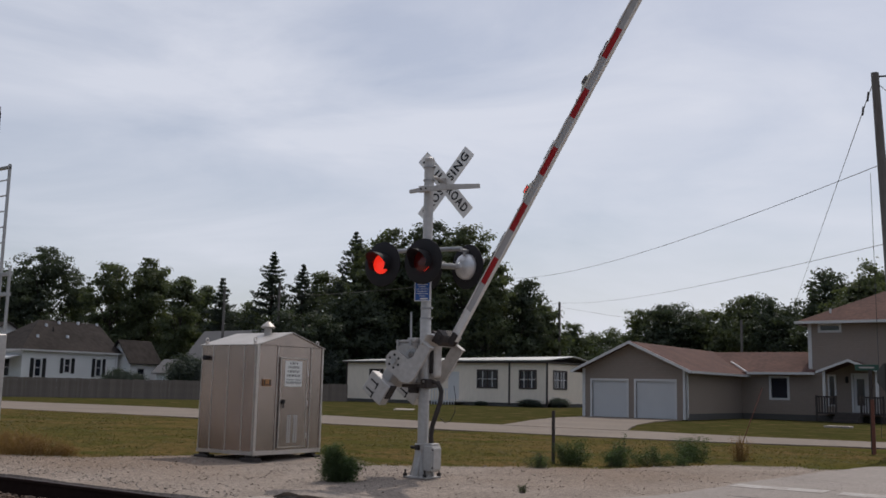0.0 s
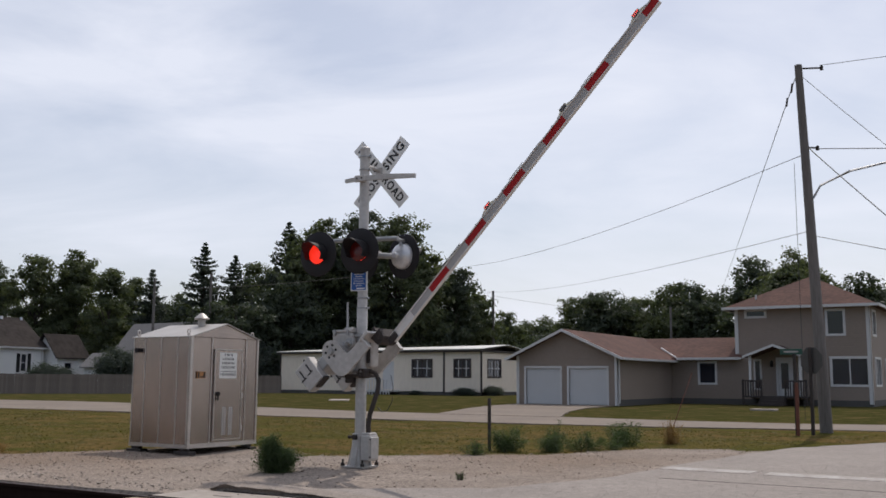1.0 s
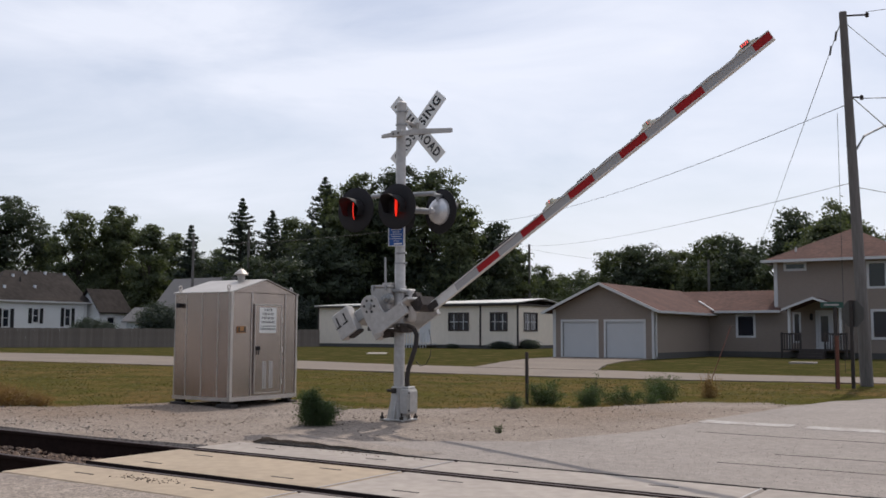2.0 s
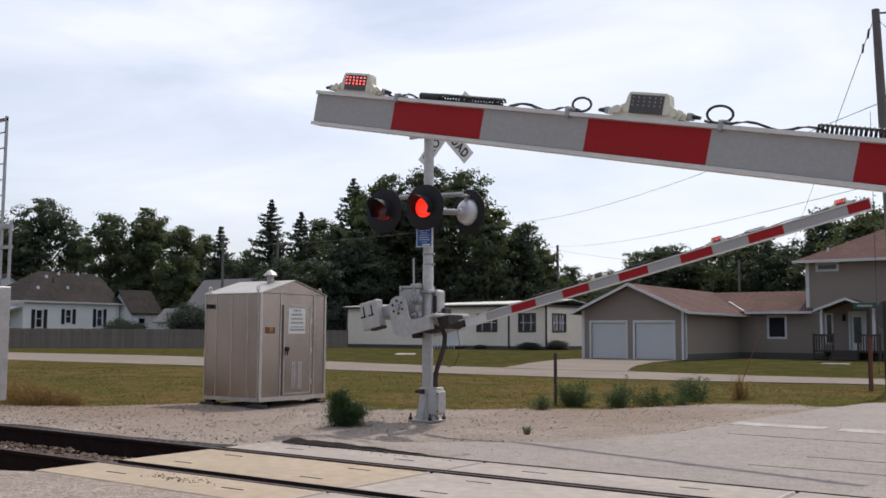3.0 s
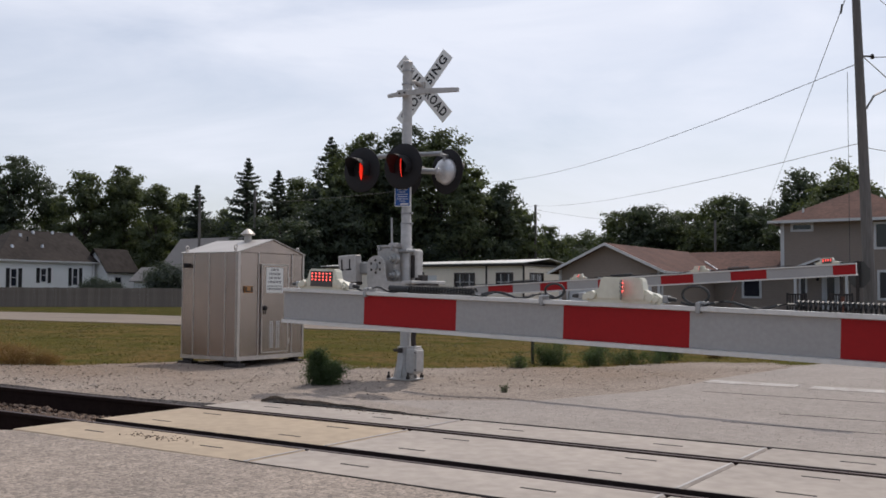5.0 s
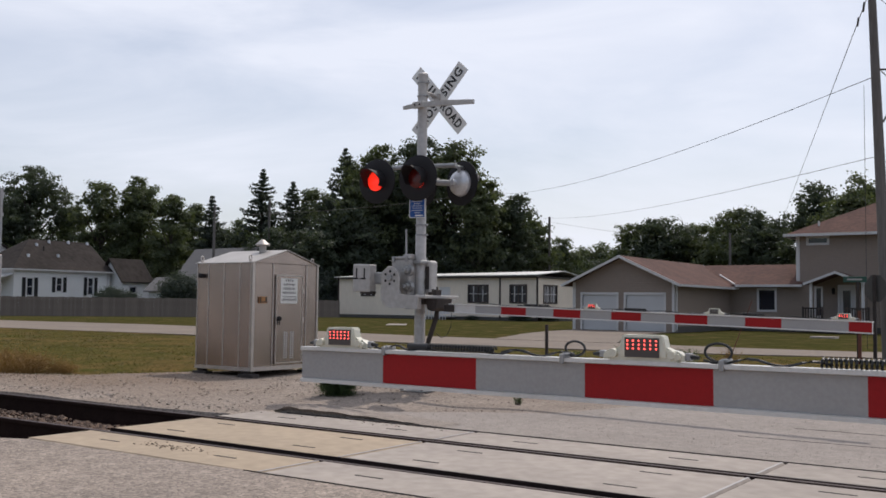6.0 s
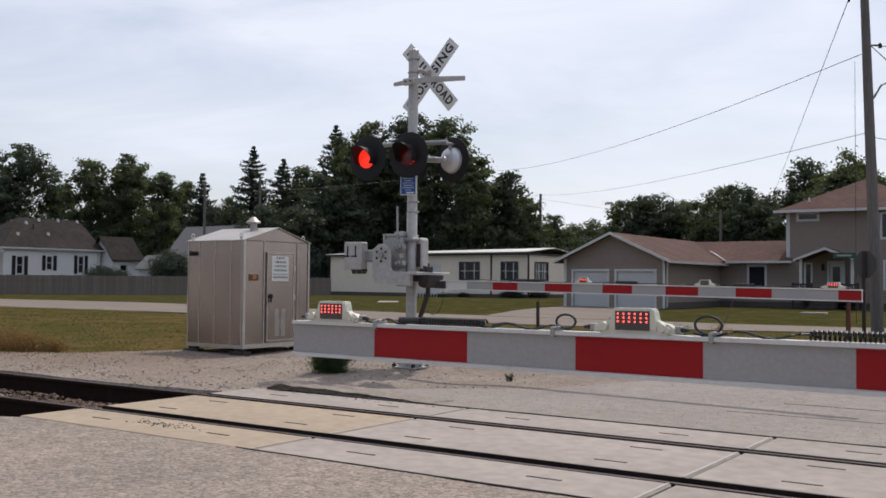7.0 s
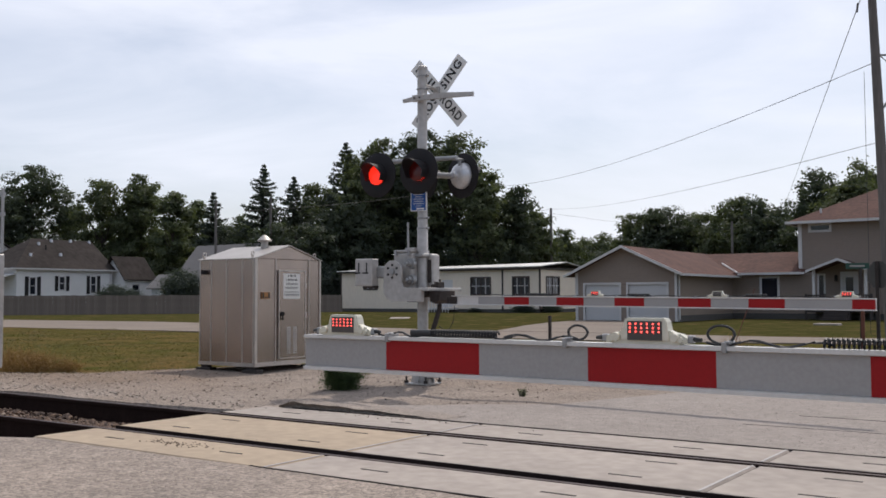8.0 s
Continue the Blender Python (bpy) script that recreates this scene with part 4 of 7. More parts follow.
    prism(bm, [(0.56, -0.286), (0.76, -0.286), (0.74, -0.42), (0.66, -0.47), (0.58, -0.44)], 0.05, 0.42)
    rod(bm, (0.68, 0.03, -0.36), (0.68, 0.44, -0.36), 0.045, n=10)
    part("hinge_casting", bm, STEEL_DARK, weight, "dark hinge casting")
    for x, z, h in ((0.55, -0.238, 0.05), (0.63, -0.238, 0.085)):
        bm = bmesh.new()
        rounded(bm, x - 0.03, x + 0.03, 0.14, 0.30, z, z + h, 0.01, 1)
        rod(bm, (x, 0.22, z + h), (x, 0.22, z + h + 0.04), 0.016, n=6)
        part("shear_clamp", bm, STEEL_DARK, weight, "bolted shear clamp")
    return root, lenses, weight


def led_block(arm, x, z, y_face, s, cols, flip):
    """A cream warning light on top of an arm, with a panel of red diodes, wing feet and cord plugs."""
    at = Matrix.Translation((x, 0, z))
    y0, y1 = y_face + 0.004, y_face + 0.050 * s
    bm = bmesh.new()
    prism(bm, [(-0.092 * s, 0.010), (0.092 * s, 0.010), (0.088 * s, 0.030 * s), (0.078 * s, 0.082 * s), (0.072 * s, 0.089 * s), (-0.072 * s, 0.089 * s), (-0.078 * s, 0.082 * s), (-0.088 * s, 0.030 * s)], y0, y1)
    bmesh.ops.bevel(bm, geom=bm.edges[:], offset=0.004 * s, segments=2, affect="EDGES")
    for q in (-1, 1):
        prism(bm, [(q * 0.088 * s, 0.004), (q * 0.150 * s, 0.004), (q * 0.150 * s, 0.022 * s), (q * 0.128 * s, 0.036 * s), (q * 0.104 * s, 0.040 * s), (q * 0.086 * s, 0.048 * s)], y0 + 0.006, y1 - 0.006)
    box(bm, -0.125 * s, 0.125 * s, y0 + 0.004, y1, -0.001, 0.011)
    bmesh.ops.transform(bm, matrix=at, verts=bm.verts[:])
    lamp = part("warning_light", bm, HOUSING, arm, "cream-coloured warning light housing")
    for q in (-1, 1):
        bm = bmesh.new()
        rod(bm, (q * 0.108 * s, y0 + 0.010, 0.024 * s), (q * 0.108 * s, y0 - 0.006, 0.024 * s), 0.017 * s, 0.014 * s, n=12)
        rod(bm, (q * 0.128 * s, y0 + 0.012, 0.018 * s), (q * 0.128 * s, y0 - 0.003, 0.018 * s), 0.010 * s, n=8)
        bmesh.ops.transform(bm, matrix=at, verts=bm.verts[:])
        part("wing_nut", bm, HOUSING, lamp, "cream wing nut")
        bm = bmesh.new()
        rounded(bm, min(q * 0.148 * s, q * 0.170 * s), max(q * 0.148 * s, q * 0.170 * s), y0 + 0.010, y0 + 0.038 * s, 0.006, 0.032 * s, 0.003 * s, 1)
        bmesh.ops.transform(bm, matrix=at, verts=bm.verts[:])
        part("socket", bm, GALV, lamp, "grey cord socket")
        bm = bmesh.new()
        rod(bm, (q * 0.168 * s, y0 + 0.022 * s, 0.020 * s), (q * 0.196 * s, y0 + 0.022 * s, 0.018 * s), 0.010 * s, 0.006 * s, n=10)
        bmesh.ops.transform(bm, matrix=at, verts=bm.verts[:])
        part("plug", bm, RUBBER, lamp, "black rubber plug", True)
    w, h = 0.064 * s, 0.033 * s
    bm = bmesh.new()
    box(bm, -w, w, -0.001, 0.001, -h, h)
    idx = [2] * 6
    for side in (-1, 1):
        for i in range(cols):
            for j in range(3):
                cx = -w + 2 * w * (i + 0.5) / cols
                cz = h * 0.70 - j * 0.0135 * s
                e = w / cols * 0.34
                y0, y1 = (-0.004, -0.0011) if side < 0 else (0.0011, 0.004)
                rod(bm, (cx, -0.0011 * -side, cz), (cx, y0 if side < 0 else y1, cz), e, e * 0.7, 8)
                idx += [0 if side < 0 else 1] * 10
    bm.faces.ensure_lookup_table()
    for f, k in zip(bm.faces, idx):
        f.material_index = k
    led = part("led_panel", bm, LED_ON, arm, "panel of red warning diodes")
    led.data.materials.append(LED_OFF)
    led.data.materials.append(LED_FACE)
    led.matrix_basis = pose(x, y_face + 0.003, z + 0.046 * s)
    return led if flip else None


def gate_arm(parent, m, sign, length, drop, stripes, lights, label, scale, cols, start=0.72):
    """A striped beam that reaches from its shaft along sign * x; stripes are (from, to, red) from the shaft outwards."""
    z0, z1 = -drop - 0.066, -drop + 0.066
    span = lambda a, b: (min(sign * a, sign * b), max(sign * a, sign * b))
    a, b = span(start, length)
    bm = bmesh.new()
    # flanged section: thin web between two lips
    sec = [(-0.026, z0), (0.03, z0), (0.03, z0 + 0.012), (0.012, z0 + 0.014), (0.012, z1 - 0.014), (0.03, z1 - 0.012), (0.03, z1), (-0.026, z1),
           (-0.026, z1 - 0.012), (-0.012, z1 - 0.014), (-0.012, z0 + 0.014), (-0.026, z0 + 0.012)]
    prism(bm, sec, -b, -a, Matrix.Rotation(radians(90), 4, "Z"))
    root = part("gate_arm", bm, ARM_BODY, parent, label)
    root.matrix_basis = m
    a, b = span(start - 0.08, start + 0.10)
    bm = bmesh.new()
    rounded(bm, a, b, -0.040, -0.0135, z0 + 0.014, z1 - 0.014, 0.004, 1)
    rounded(bm, a, b, 0.0135, 0.040, z0 + 0.014, z1 - 0.014, 0.004, 1)
    root_plate = part("root_bracket", bm, STEEL_DARK, root, "steel bracket at the arm's root")
    for d in (-0.03, 0.06):
        for z in (z0 + 0.04, z1 - 0.04):
            bm = bmesh.new()
            rod(bm, (sign * (start + d), -0.052, z), (sign * (start + d), -0.038, z), 0.011, n=6)
            part("bolt", bm, STEEL_DARK, root_plate)
    for f, t, red in stripes:
        a, b = span(f, t)
        bm = bmesh.new()
        box(bm, a, b, -0.0145, 0.0145, z0 + 0.0145, z1 - 0.0145)
        part("stripe", bm, ARM_RED if red else ARM_WHITE, root, "red reflective stripe" if red else "pale grey reflective stripe")
    flips = []
    for d, phase in lights:
        led = led_block(root, sign * d, z1, -0.03, scale, cols, phase is not None)
        if led is not None:
            flips.append((led, phase))
    return root, flips, z1


def arm_cable(root, z, sign, runs, coils, loops, clips, r):
    """Black cord along the top of an arm, with coiled lengths, loops and clips."""
    for a, b in runs:
        bm = bmesh.new()
        n = 14
        tube(bm, [(sign * (a + (b - a) * i / n), 0.004 * math.sin(i * 1.7), z + r + 0.005 + 0.008 * math.sin(i * 0.9)) for i in range(n + 1)], r, 6)
        part("cord", bm, RUBBER, root, "black power cord", True)
    for k, (a, b) in enumerate(coils):
        bm = bmesh.new()
        turns = max(6, int((b - a) / (r * 3.0)))
        n = turns * 8
        R = r * 2.8
        tube(bm, [(sign * (a + (b - a) * i / n), R * math.cos(i * math.pi / 4), z + R + r + R * math.sin(i * math.pi / 4)) for i in range(n + 1)], r, 5)
        part("coiled_cord", bm, RUBBER, root, "coiled black cord", True)
        if k == 0:
            bm = bmesh.new()
            e = b if sign < 0 else a
            rod(bm, (sign * (e - 0.004), 0.0, z + R + r), (sign * (e + 0.085), 0.0, z + R + r), R * 1.15, R * 1.05, 10)
            part("cord_sleeve", bm, RUBBER, root, "black cord sleeve", True)
        bm = bmesh.new()
        tube(bm, [(sign * (a - 0.02 - 0.012 * k), 0.010 + 0.002 * math.sin(k), z + r + 0.003 + 0.010 * math.sin(k * 0.35)) for k in range(10)], r, 6)
        part("cord", bm, RUBBER, root, "black power cord", True)
    for x, rad in loops:
        bm = bmesh.new()
        tube(bm, [(sign * x + rad * 1.2 * math.cos(radians(i * 18 + 250)), -0.004 + 0.0007 * i, z + rad * 0.75 + 0.006 + rad * 0.75 * math.sin(radians(i * 18 + 250))) for i in range(21)], r, 6)
        part("cord_loop", bm, RUBBER, root, "loop of black cord", True)
    for x in clips:
        bm = bmesh.new()
        rounded(bm, sign * x - 0.007, sign * x + 0.007, -0.031, 0.034, z - 0.019, z + 0.012, 0.002, 1)
        rounded(bm, sign * x - 0.004, sign * x + 0.016, -0.022, 0.020, z + 0.006, z + 0.015, 0.002, 1)
        part("clip", bm, GALV, root)


def build_gates(signal):
    stripes, at = [], 1.21
    for c, half in ((1.876, 0.21), (2.742, 0.21), (3.619, 0.21), (4.493, 0.21), (5.371, 0.21), (6.423, 0.118)):
        stripes += [(at, c - half, False), (c - half, c + half, True)]
        at = c + half
    far, flips_far, z1 = gate_arm(signal, pose(*FAR_PIVOT, 0, 0, -6.5), 1, 6.545, 0.340, stripes,
                                  [(3.126, 0), (4.787, 1), (6.253, None)], "red and white striped gate arm with warning lights", 0.82, 4)
    arm_cable(far, z1, 1, [(1.23, 2.87), (3.28, 4.61), (4.92, 6.10)], [(2.05, 2.46), (3.59, 3.9), (5.13, 5.38)], [], [1.64, 2.82, 3.43, 4.51], 0.0056)
    foot = thing("crossing_gate", pose(*NEAR_AT), "silver-painted crossing gate beside the near lane", "crossing gate")
    tip = 5.125
    marks = [tip - 0.408 * i for i in range(10)]
    stripes = [(b, a, i % 2 == 1) for i, (a, b) in enumerate(zip(marks, marks[1:]))]
    near, flips_near, z1 = gate_arm(foot, pose(*NEAR_PIVOT, 0, 0, -3.0), -1, tip, 0.434, stripes,
                                    [(tip - 0.205, None), (tip - 1.42, 0), (tip - 2.7, 1)], "red and white striped gate arm over the near lane", 0.86, 6, 0.30)
    arm_cable(near, z1, -1, [(tip - 0.62, tip - 0.36), (tip - 1.18, tip - 0.85), (tip - 1.95, tip - 1.60), (tip - 2.5, tip - 2.25)],
              [(tip - 0.88, tip - 0.60), (tip - 2.28, tip - 1.92)], [(tip - 1.18, 0.030), (tip - 1.64, 0.034)], [tip - 0.42, tip - 1.15, tip - 1.66], 0.0040)
    bm = bmesh.new()
    rounded(bm, -0.2, 0.2, -0.1, 0.3, 0.0, 0.04, 0.006, 1)
    rod(bm, (0, 0.1, 0.04), (0, 0.1, 2.6), 0.075, n=18)
    part("mast", bm, ALU_PAINT, foot, "", True)
    bm = bmesh.new()
    rounded(bm, -0.22, 0.22, -0.12, 0.3, 1.25, 1.8, 0.03, 2)
    part("gate_machine", bm, ALU_PAINT, foot)
    return far, near, flips_far + flips_near


# ---------------------------------------------------------------- equipment shed and signal mast
def build_shed():
    W, D, H = 1.48, 1.75, 2.10
    root = thing("equipment_shed", pose(-12.80, 12.46, -0.075), "weathered aluminium equipment shed with a gabled roof standing on gravel", "shed")
    # local: x from -W to 0 towards the front face, y from 0 to D
    bm = bmesh.new()
    rounded(bm, -W, -0.012, 0, D, 0.16, H, 0.012, 1)
    prism(bm, [(0.0, H), (D, H), (D / 2, H + 0.24)], 0.012, W, Matrix.Rotation(radians(90), 4, "Z"))
    part("body", bm, ALU, root, "brushed aluminium walls")
    for i, x in enumerate((-W + 0.02, -W * 0.78, -W * 0.5, -W * 0.22, -0.045)):
        bm = bmesh.new()
        rounded(bm, x - 0.011, x + 0.011, -0.010, 0.002, 0.19, H - 0.01, 0.005, 1)
        part("wall_rib", bm, ALU_TRIM, root)
    for y, e in ((0.02, 0.03), (D - 0.02, 0.02), (0.52, 0.010), (D - 0.34, 0.010)):
        bm = bmesh.new()
        rounded(bm, -0.014, 0.010 if e > 0.01 else 0.006, y - e, y + e, 0.17, H, 0.003, 1)
        part("corner_post", bm, ALU_TRIM, root)
    bm = bmesh.new()
    box(bm, -0.012, 0.012, 0.0, D, 0.135, 0.21)
    box(bm, -W, 0.0, -0.012, 0.01, 0.135, 0.20)
    part("sill_beam", bm, ALU_TRIM, root)
    for s in (0, 1):
        bm = bmesh.new()
        a, b = (-0.025, D / 2) if s == 0 else (D + 0.025, D / 2)
        za, zb = H - 0.015, H + 0.25
        vs = [(-W - 0.02, a, za), (0.022, a, za), (0.022, b, zb), (-W - 0.02, b, zb)]
        low = [bm.verts.new(v) for v in vs]
        top = [bm.verts.new((x, y, z + 0.016)) for x, y, z in vs]
        bm.faces.new(low)
        bm.faces.new(top)
        for i in range(4):
            bm.faces.new((low[i], low[(i + 1) % 4], top[(i + 1) % 4], top[i]))
        part("roof_sheet", bm, ROOF_ALU, root, "pale sheet-metal roof slope")
    bm = bmesh.new()
    lathe(bm, [(0.07, 0), (0.07, 0.13), (0.13, 0.13), (0.14, 0.15), (0.10, 0.19), (0.03, 0.25), (0.005, 0.255)], 20, Matrix.Translation((-0.55, D / 2 - 0.1, H + 0.22)))
    part("roof_vent", bm, ROOF_ALU, root, "mushroom roof vent", True)
    for x, y in ((-0.1, 0.03), (-0.06, D - 0.12), (-W + 0.1, 0.03)):
        bm = bmesh.new()
        ring = [(x, y + 0.035 * math.cos(a * math.pi / 6), H + 0.09 + 0.04 * math.sin(a * math.pi / 6)) for a in range(13)]
        tube(bm, ring, 0.011, 6)
        box(bm, x - 0.008, x + 0.008, y - 0.03, y + 0.03, H - 0.02, H + 0.06)
        part("lifting_eye", bm, ALU_TRIM, root)
    # door
    y0, y1 = 0.60, 1.28
    bm = bmesh.new()
    rounded(bm, -0.004, 0.016, y0, y1, 0.27, 1.87, 0.004, 1)
    door = part("door", bm, ALU, root, "flush aluminium door")
    bm = bmesh.new()
    for a, b, c, d in ((y0 - 0.02, y0, 0.25, 1.89), (y1, y1 + 0.02, 0.25, 1.89), (y0, y1, 1.87, 1.89), (y0, y1, 0.25, 0.27)):
        box(bm, -0.002, 0.022, a, b, c, d)
    part("door_frame", bm, ALU_TRIM, door)
    bm = bmesh.new()
    rod(bm, (0.016, y0 + 0.06, 1.08), (0.06, y0 + 0.06, 1.08), 0.042, 0.038, n=14)
    rounded(bm, 0.03, 0.06, y0 + 0.05, y0 + 0.07, 0.96, 1.06, 0.006, 1)
    part("door_handle", bm, BLACK, door, "black padlocked handle")
    for z in (0.45, 1.05, 1.6):
        bm = bmesh.new()
        rod(bm, (0.02, y1 + 0.03, z - 0.05), (0.02, y1 + 0.03, z + 0.05), 0.014, n=8)
        part("hinge", bm, ALU_TRIM, door)
    for c in (0.20, 0.37):
        for i in range(15):
            for k in range(2):
                bm = bmesh.new()
                z = 0.34 + 0.034 * i
                box(bm, 0.0155, 0.021, y0 + c + 0.056 * k, y0 + c + 0.056 * k + 0.042, z, z + 0.018)
                part("louvre", bm, ALU_BRIGHT, door)
    bm = bmesh.new()
    rounded(bm, 0.016, 0.020, y0 + 0.10, y0 + 0.55, 1.36, 1.83, 0.001, 1)
    notice = part("notice", bm, SIGN_WHITE, door, "white notice with black lines of text")
    for i, (w, h, n) in enumerate(((0.22, 0.042, 4), (0.31, 0.042, 7), (0.33, 0.042, 7), (0.36, 0.042, 9), (0.40, 0.022, 16), (0.40, 0.042, 12))):
        z = 1.79 - (0.076 * i if i < 5 else 0.358)
        for k in range(n):
            c = y0 + 0.325 - w / 2 + w * (k + 0.2) / n
            e = w / n * 0.58
            bm = bmesh.new()
            box(bm, 0.0195, 0.0215, c, c + e * 0.55, z - h / 2, z + h / 2)
            box(bm, 0.0195, 0.0213, c + e * 0.42, c + e, z + h * (0.30 if k % 3 else -0.10), z + h * (0.5 if k % 3 else 0.10))
            if k % 2:
                box(bm, 0.0195, 0.0212, c + e * 0.8, c + e * 1.2, z - h / 2, z + h * 0.3)
            part("text_bar", bm, SIGN_BLACK, notice)
    bm = bmesh.new()
    rounded(bm, -0.002, 0.014, 0.16, 0.36, 1.36, 1.48, 0.001, 1)
    placard = part("placard", bm, SIGN_ORANGE, root, "faded orange placard with black bars")
    for a, b, c, d in ((0.17, 0.21, 1.37, 1.47), (0.31, 0.35, 1.37, 1.47), (0.22, 0.30, 1.375, 1.395)):
        bm = bmesh.new()
        box(bm, 0.013, 0.016, a, b, c, d)
        part("text_bar", bm, SIGN_BLACK, placard)
    bm = bmesh.new()
    box(bm, -W + 0.14, -W + 0.2, -0.06, 0.0, H - 0.28, H - 0.2)
    rod(bm, (-W + 0.17, -0.06, H - 0.24), (-W + 0.17, -0.09, H - 0.24), 0.045, n=12)
    part("power_light", bm, BLACK, root, "small black lamp")
    for x in (-W + 0.12, -0.14):
        for y in (0.08, D - 0.12):
            bm = bmesh.new()
            rounded(bm, x - 0.19, x + 0.19, y - 0.09, y + 0.09, -0.02, 0.085, 0.01, 1)
            rounded(bm, x - 0.09, x + 0.09, y - 0.06, y + 0.06, 0.07, 0.15, 0.01, 1)
            part("foot", bm, STEEL_DARK, root, "dark timber foot")


def build_signal_mast():
    root = thing("signal_case", pose(-16.17, 8.95, 0.0), "grey aluminium signal case on legs beside the track", "signal case")
    bm = bmesh.new()
    rounded(bm, -0.75, 0.62, -0.25, 0.35, 0.14, 2.06, 0.015, 1)
    part("case", bm, ALU_PAINT, root)
    for x in (-0.6, 0.5):
        bm = bmesh.new()
        box(bm, x - 0.06, x + 0.06, -0.1, 0.2, -0.08, 0.14)
        part("leg", bm, STEEL_DARK, root)
    mast = thing("signal_mast", pose(-16.54, 9.3, 0.0), "railway signal mast with ladder, railing and black signal head", "signal mast")
    bm = bmesh.new()
    rod(bm, (0, 0, -0.05), (0, 0, 6.2), 0.08, n=16)
    part("mast", bm, GALV, mast, "", True)
    lad = bmesh.new()
    for x in (0.18, 0.62):
        box(lad, x - 0.02, x + 0.02, -0.02, 0.02, 0.1, 5.06)
    part("ladder_rail", lad, GALV, mast, "galvanised ladder sides")
    for i in range(17):
        bm = bmesh.new()
        rod(bm, (0.18, 0, 0.3 + 0.28 * i), (0.62, 0, 0.3 + 0.28 * i), 0.012, n=6)
        part("rung", bm, GALV, mast)
    bm = bmesh.new()
    box(bm, -0.3, 0.64, -0.05, 0.02, 4.98, 5.02)
    part("platform", bm, GALV, mast)
    for x in (0.3, 0.86):
        bm = bmesh.new()
        box(bm, x - 0.02, x + 0.02, 0.0, 0.04, 2.1, 3.2)
        part("railing_post", bm, GALV, mast)
    for z in (2.75, 3.1):
        bm = bmesh.new()
        box(bm, 0.0, 0.9, -0.01, 0.05, z - 0.03, z + 0.03)
        part("railing_bar", bm, GALV, mast)
    bm = bmesh.new()
    rounded(bm, -0.3, 0.62, -0.3, -0.26, 5.12, 5.97, 0.05, 2)
    for z in (5.2, 5.63):
        rod(bm, (0.2, -0.3, z), (0.2, -0.5, z), 0.13, n=16)
    box(bm, -0.04, 0.04, -0.28, 0.02, 5.5, 5.6)
    part("signal_head", bm, BLACK, mast, "black two-lamp signal head")


# ---------------------------------------------------------------- buildings
def wall(bm, face, at, u0, u1, z0, z1, holes, thick=0.2):
    """A wall with real openings. face 'y': plane y=at seen from -y; face 'x': plane x=at seen from +x. holes: (u0, u1, z0, z1)."""
    us = sorted({u0, u1, *[h[0] for h in holes], *[h[1] for h in holes]})
    zs = sorted({z0, z1, *[h[2] for h in holes], *[h[3] for h in holes]})
    for a, b in zip(us, us[1:]):
        for c, d in zip(zs, zs[1:]):
            u, z = (a + b) / 2, (c + d) / 2
            if any(h[0] < u < h[1] and h[2] < z < h[3] for h in holes):
                continue
            if face == "y":
                box(bm, a, b, at, at + thick, c, d)
            else:
                box(bm, at - thick, at, a, b, c, d)


def on_face(bm, face, at, u0, u1, out0, out1, z0, z1):
    if face == "y":
        box(bm, u0, u1, at - out1, at - out0, z0, z1)
    else:
        box(bm, at + out0, at + out1, u0, u1, z0, z1)


def window(house, face, at, u0, u1, z0, z1, trim=0.09, mullions=1, bars=0, frame_mat=None):
    fm = frame_mat or TRIM
    bm = bmesh.new()
    t = trim
    loops = []
    for out in (-0.06, 0.035):
        for a, b, c, d in ((u0 - t, u1 + t, z0 - t, z1 + t), (u0 + 0.02, u1 - 0.02, z0 + 0.02, z1 - 0.02)):
            ring = [(a, c), (b, c), (b, d), (a, d)]
            loops.append([bm.verts.new((u, at - out, z) if face == "y" else (at + out, u, z)) for u, z in ring])
    for p, q in ((0, 2), (1, 3), (0, 1), (2, 3)):
        for i in range(4):
            bm.faces.new((loops[p][i], loops[p][(i + 1) % 4], loops[q][(i + 1) % 4], loops[q][i]))
    win = part("window", bm, fm, house, "window with frame and dark panes")
    for i in range(mullions):
        u = u0 + (u1 - u0) * (i + 1) / (mullions + 1)
        bm = bmesh.new()
        on_face(bm, face, at, u - 0.03, u + 0.03, -0.039, 0.0, z0, z1)
        part("mullion", bm, fm if i == 1 and mullions == 3 else TRIM, win)
    for i in range(bars):
        z = z0 + (z1 - z0) * (i + 1) / (bars + 1)
        bm = bmesh.new()
        on_face(bm, face, at, u0, u1, -0.039, -0.005, z - 0.025, z + 0.025)
        part("glazing_bar", bm, TRIM, win)
    for i in range(mullions + 1):
        a = u0 + (u1 - u0) * i / (mullions + 1)
        b = u0 + (u1 - u0) * (i + 1) / (mullions + 1)
        bm = bmesh.new()
        on_face(bm, face, at, a, b, -0.05, -0.04, z0, z1)
        pane = part("pane", bm, GLASS, win)
        pane.visible_shadow = False
    return win


def sloped(bm, corners, thick):
    """A roof slope: four corners, thickened downwards."""
    top = [bm.verts.new(c) for c in corners]
    low = [bm.verts.new((c[0], c[1], c[2] - thick)) for c in corners]
    bm.faces.new(top)
    bm.faces.new(low[::-1])
    n = len(corners)
    for i in range(n):
        bm.faces.new((top[i], low[i], low[(i + 1) % n], top[(i + 1) % n]))


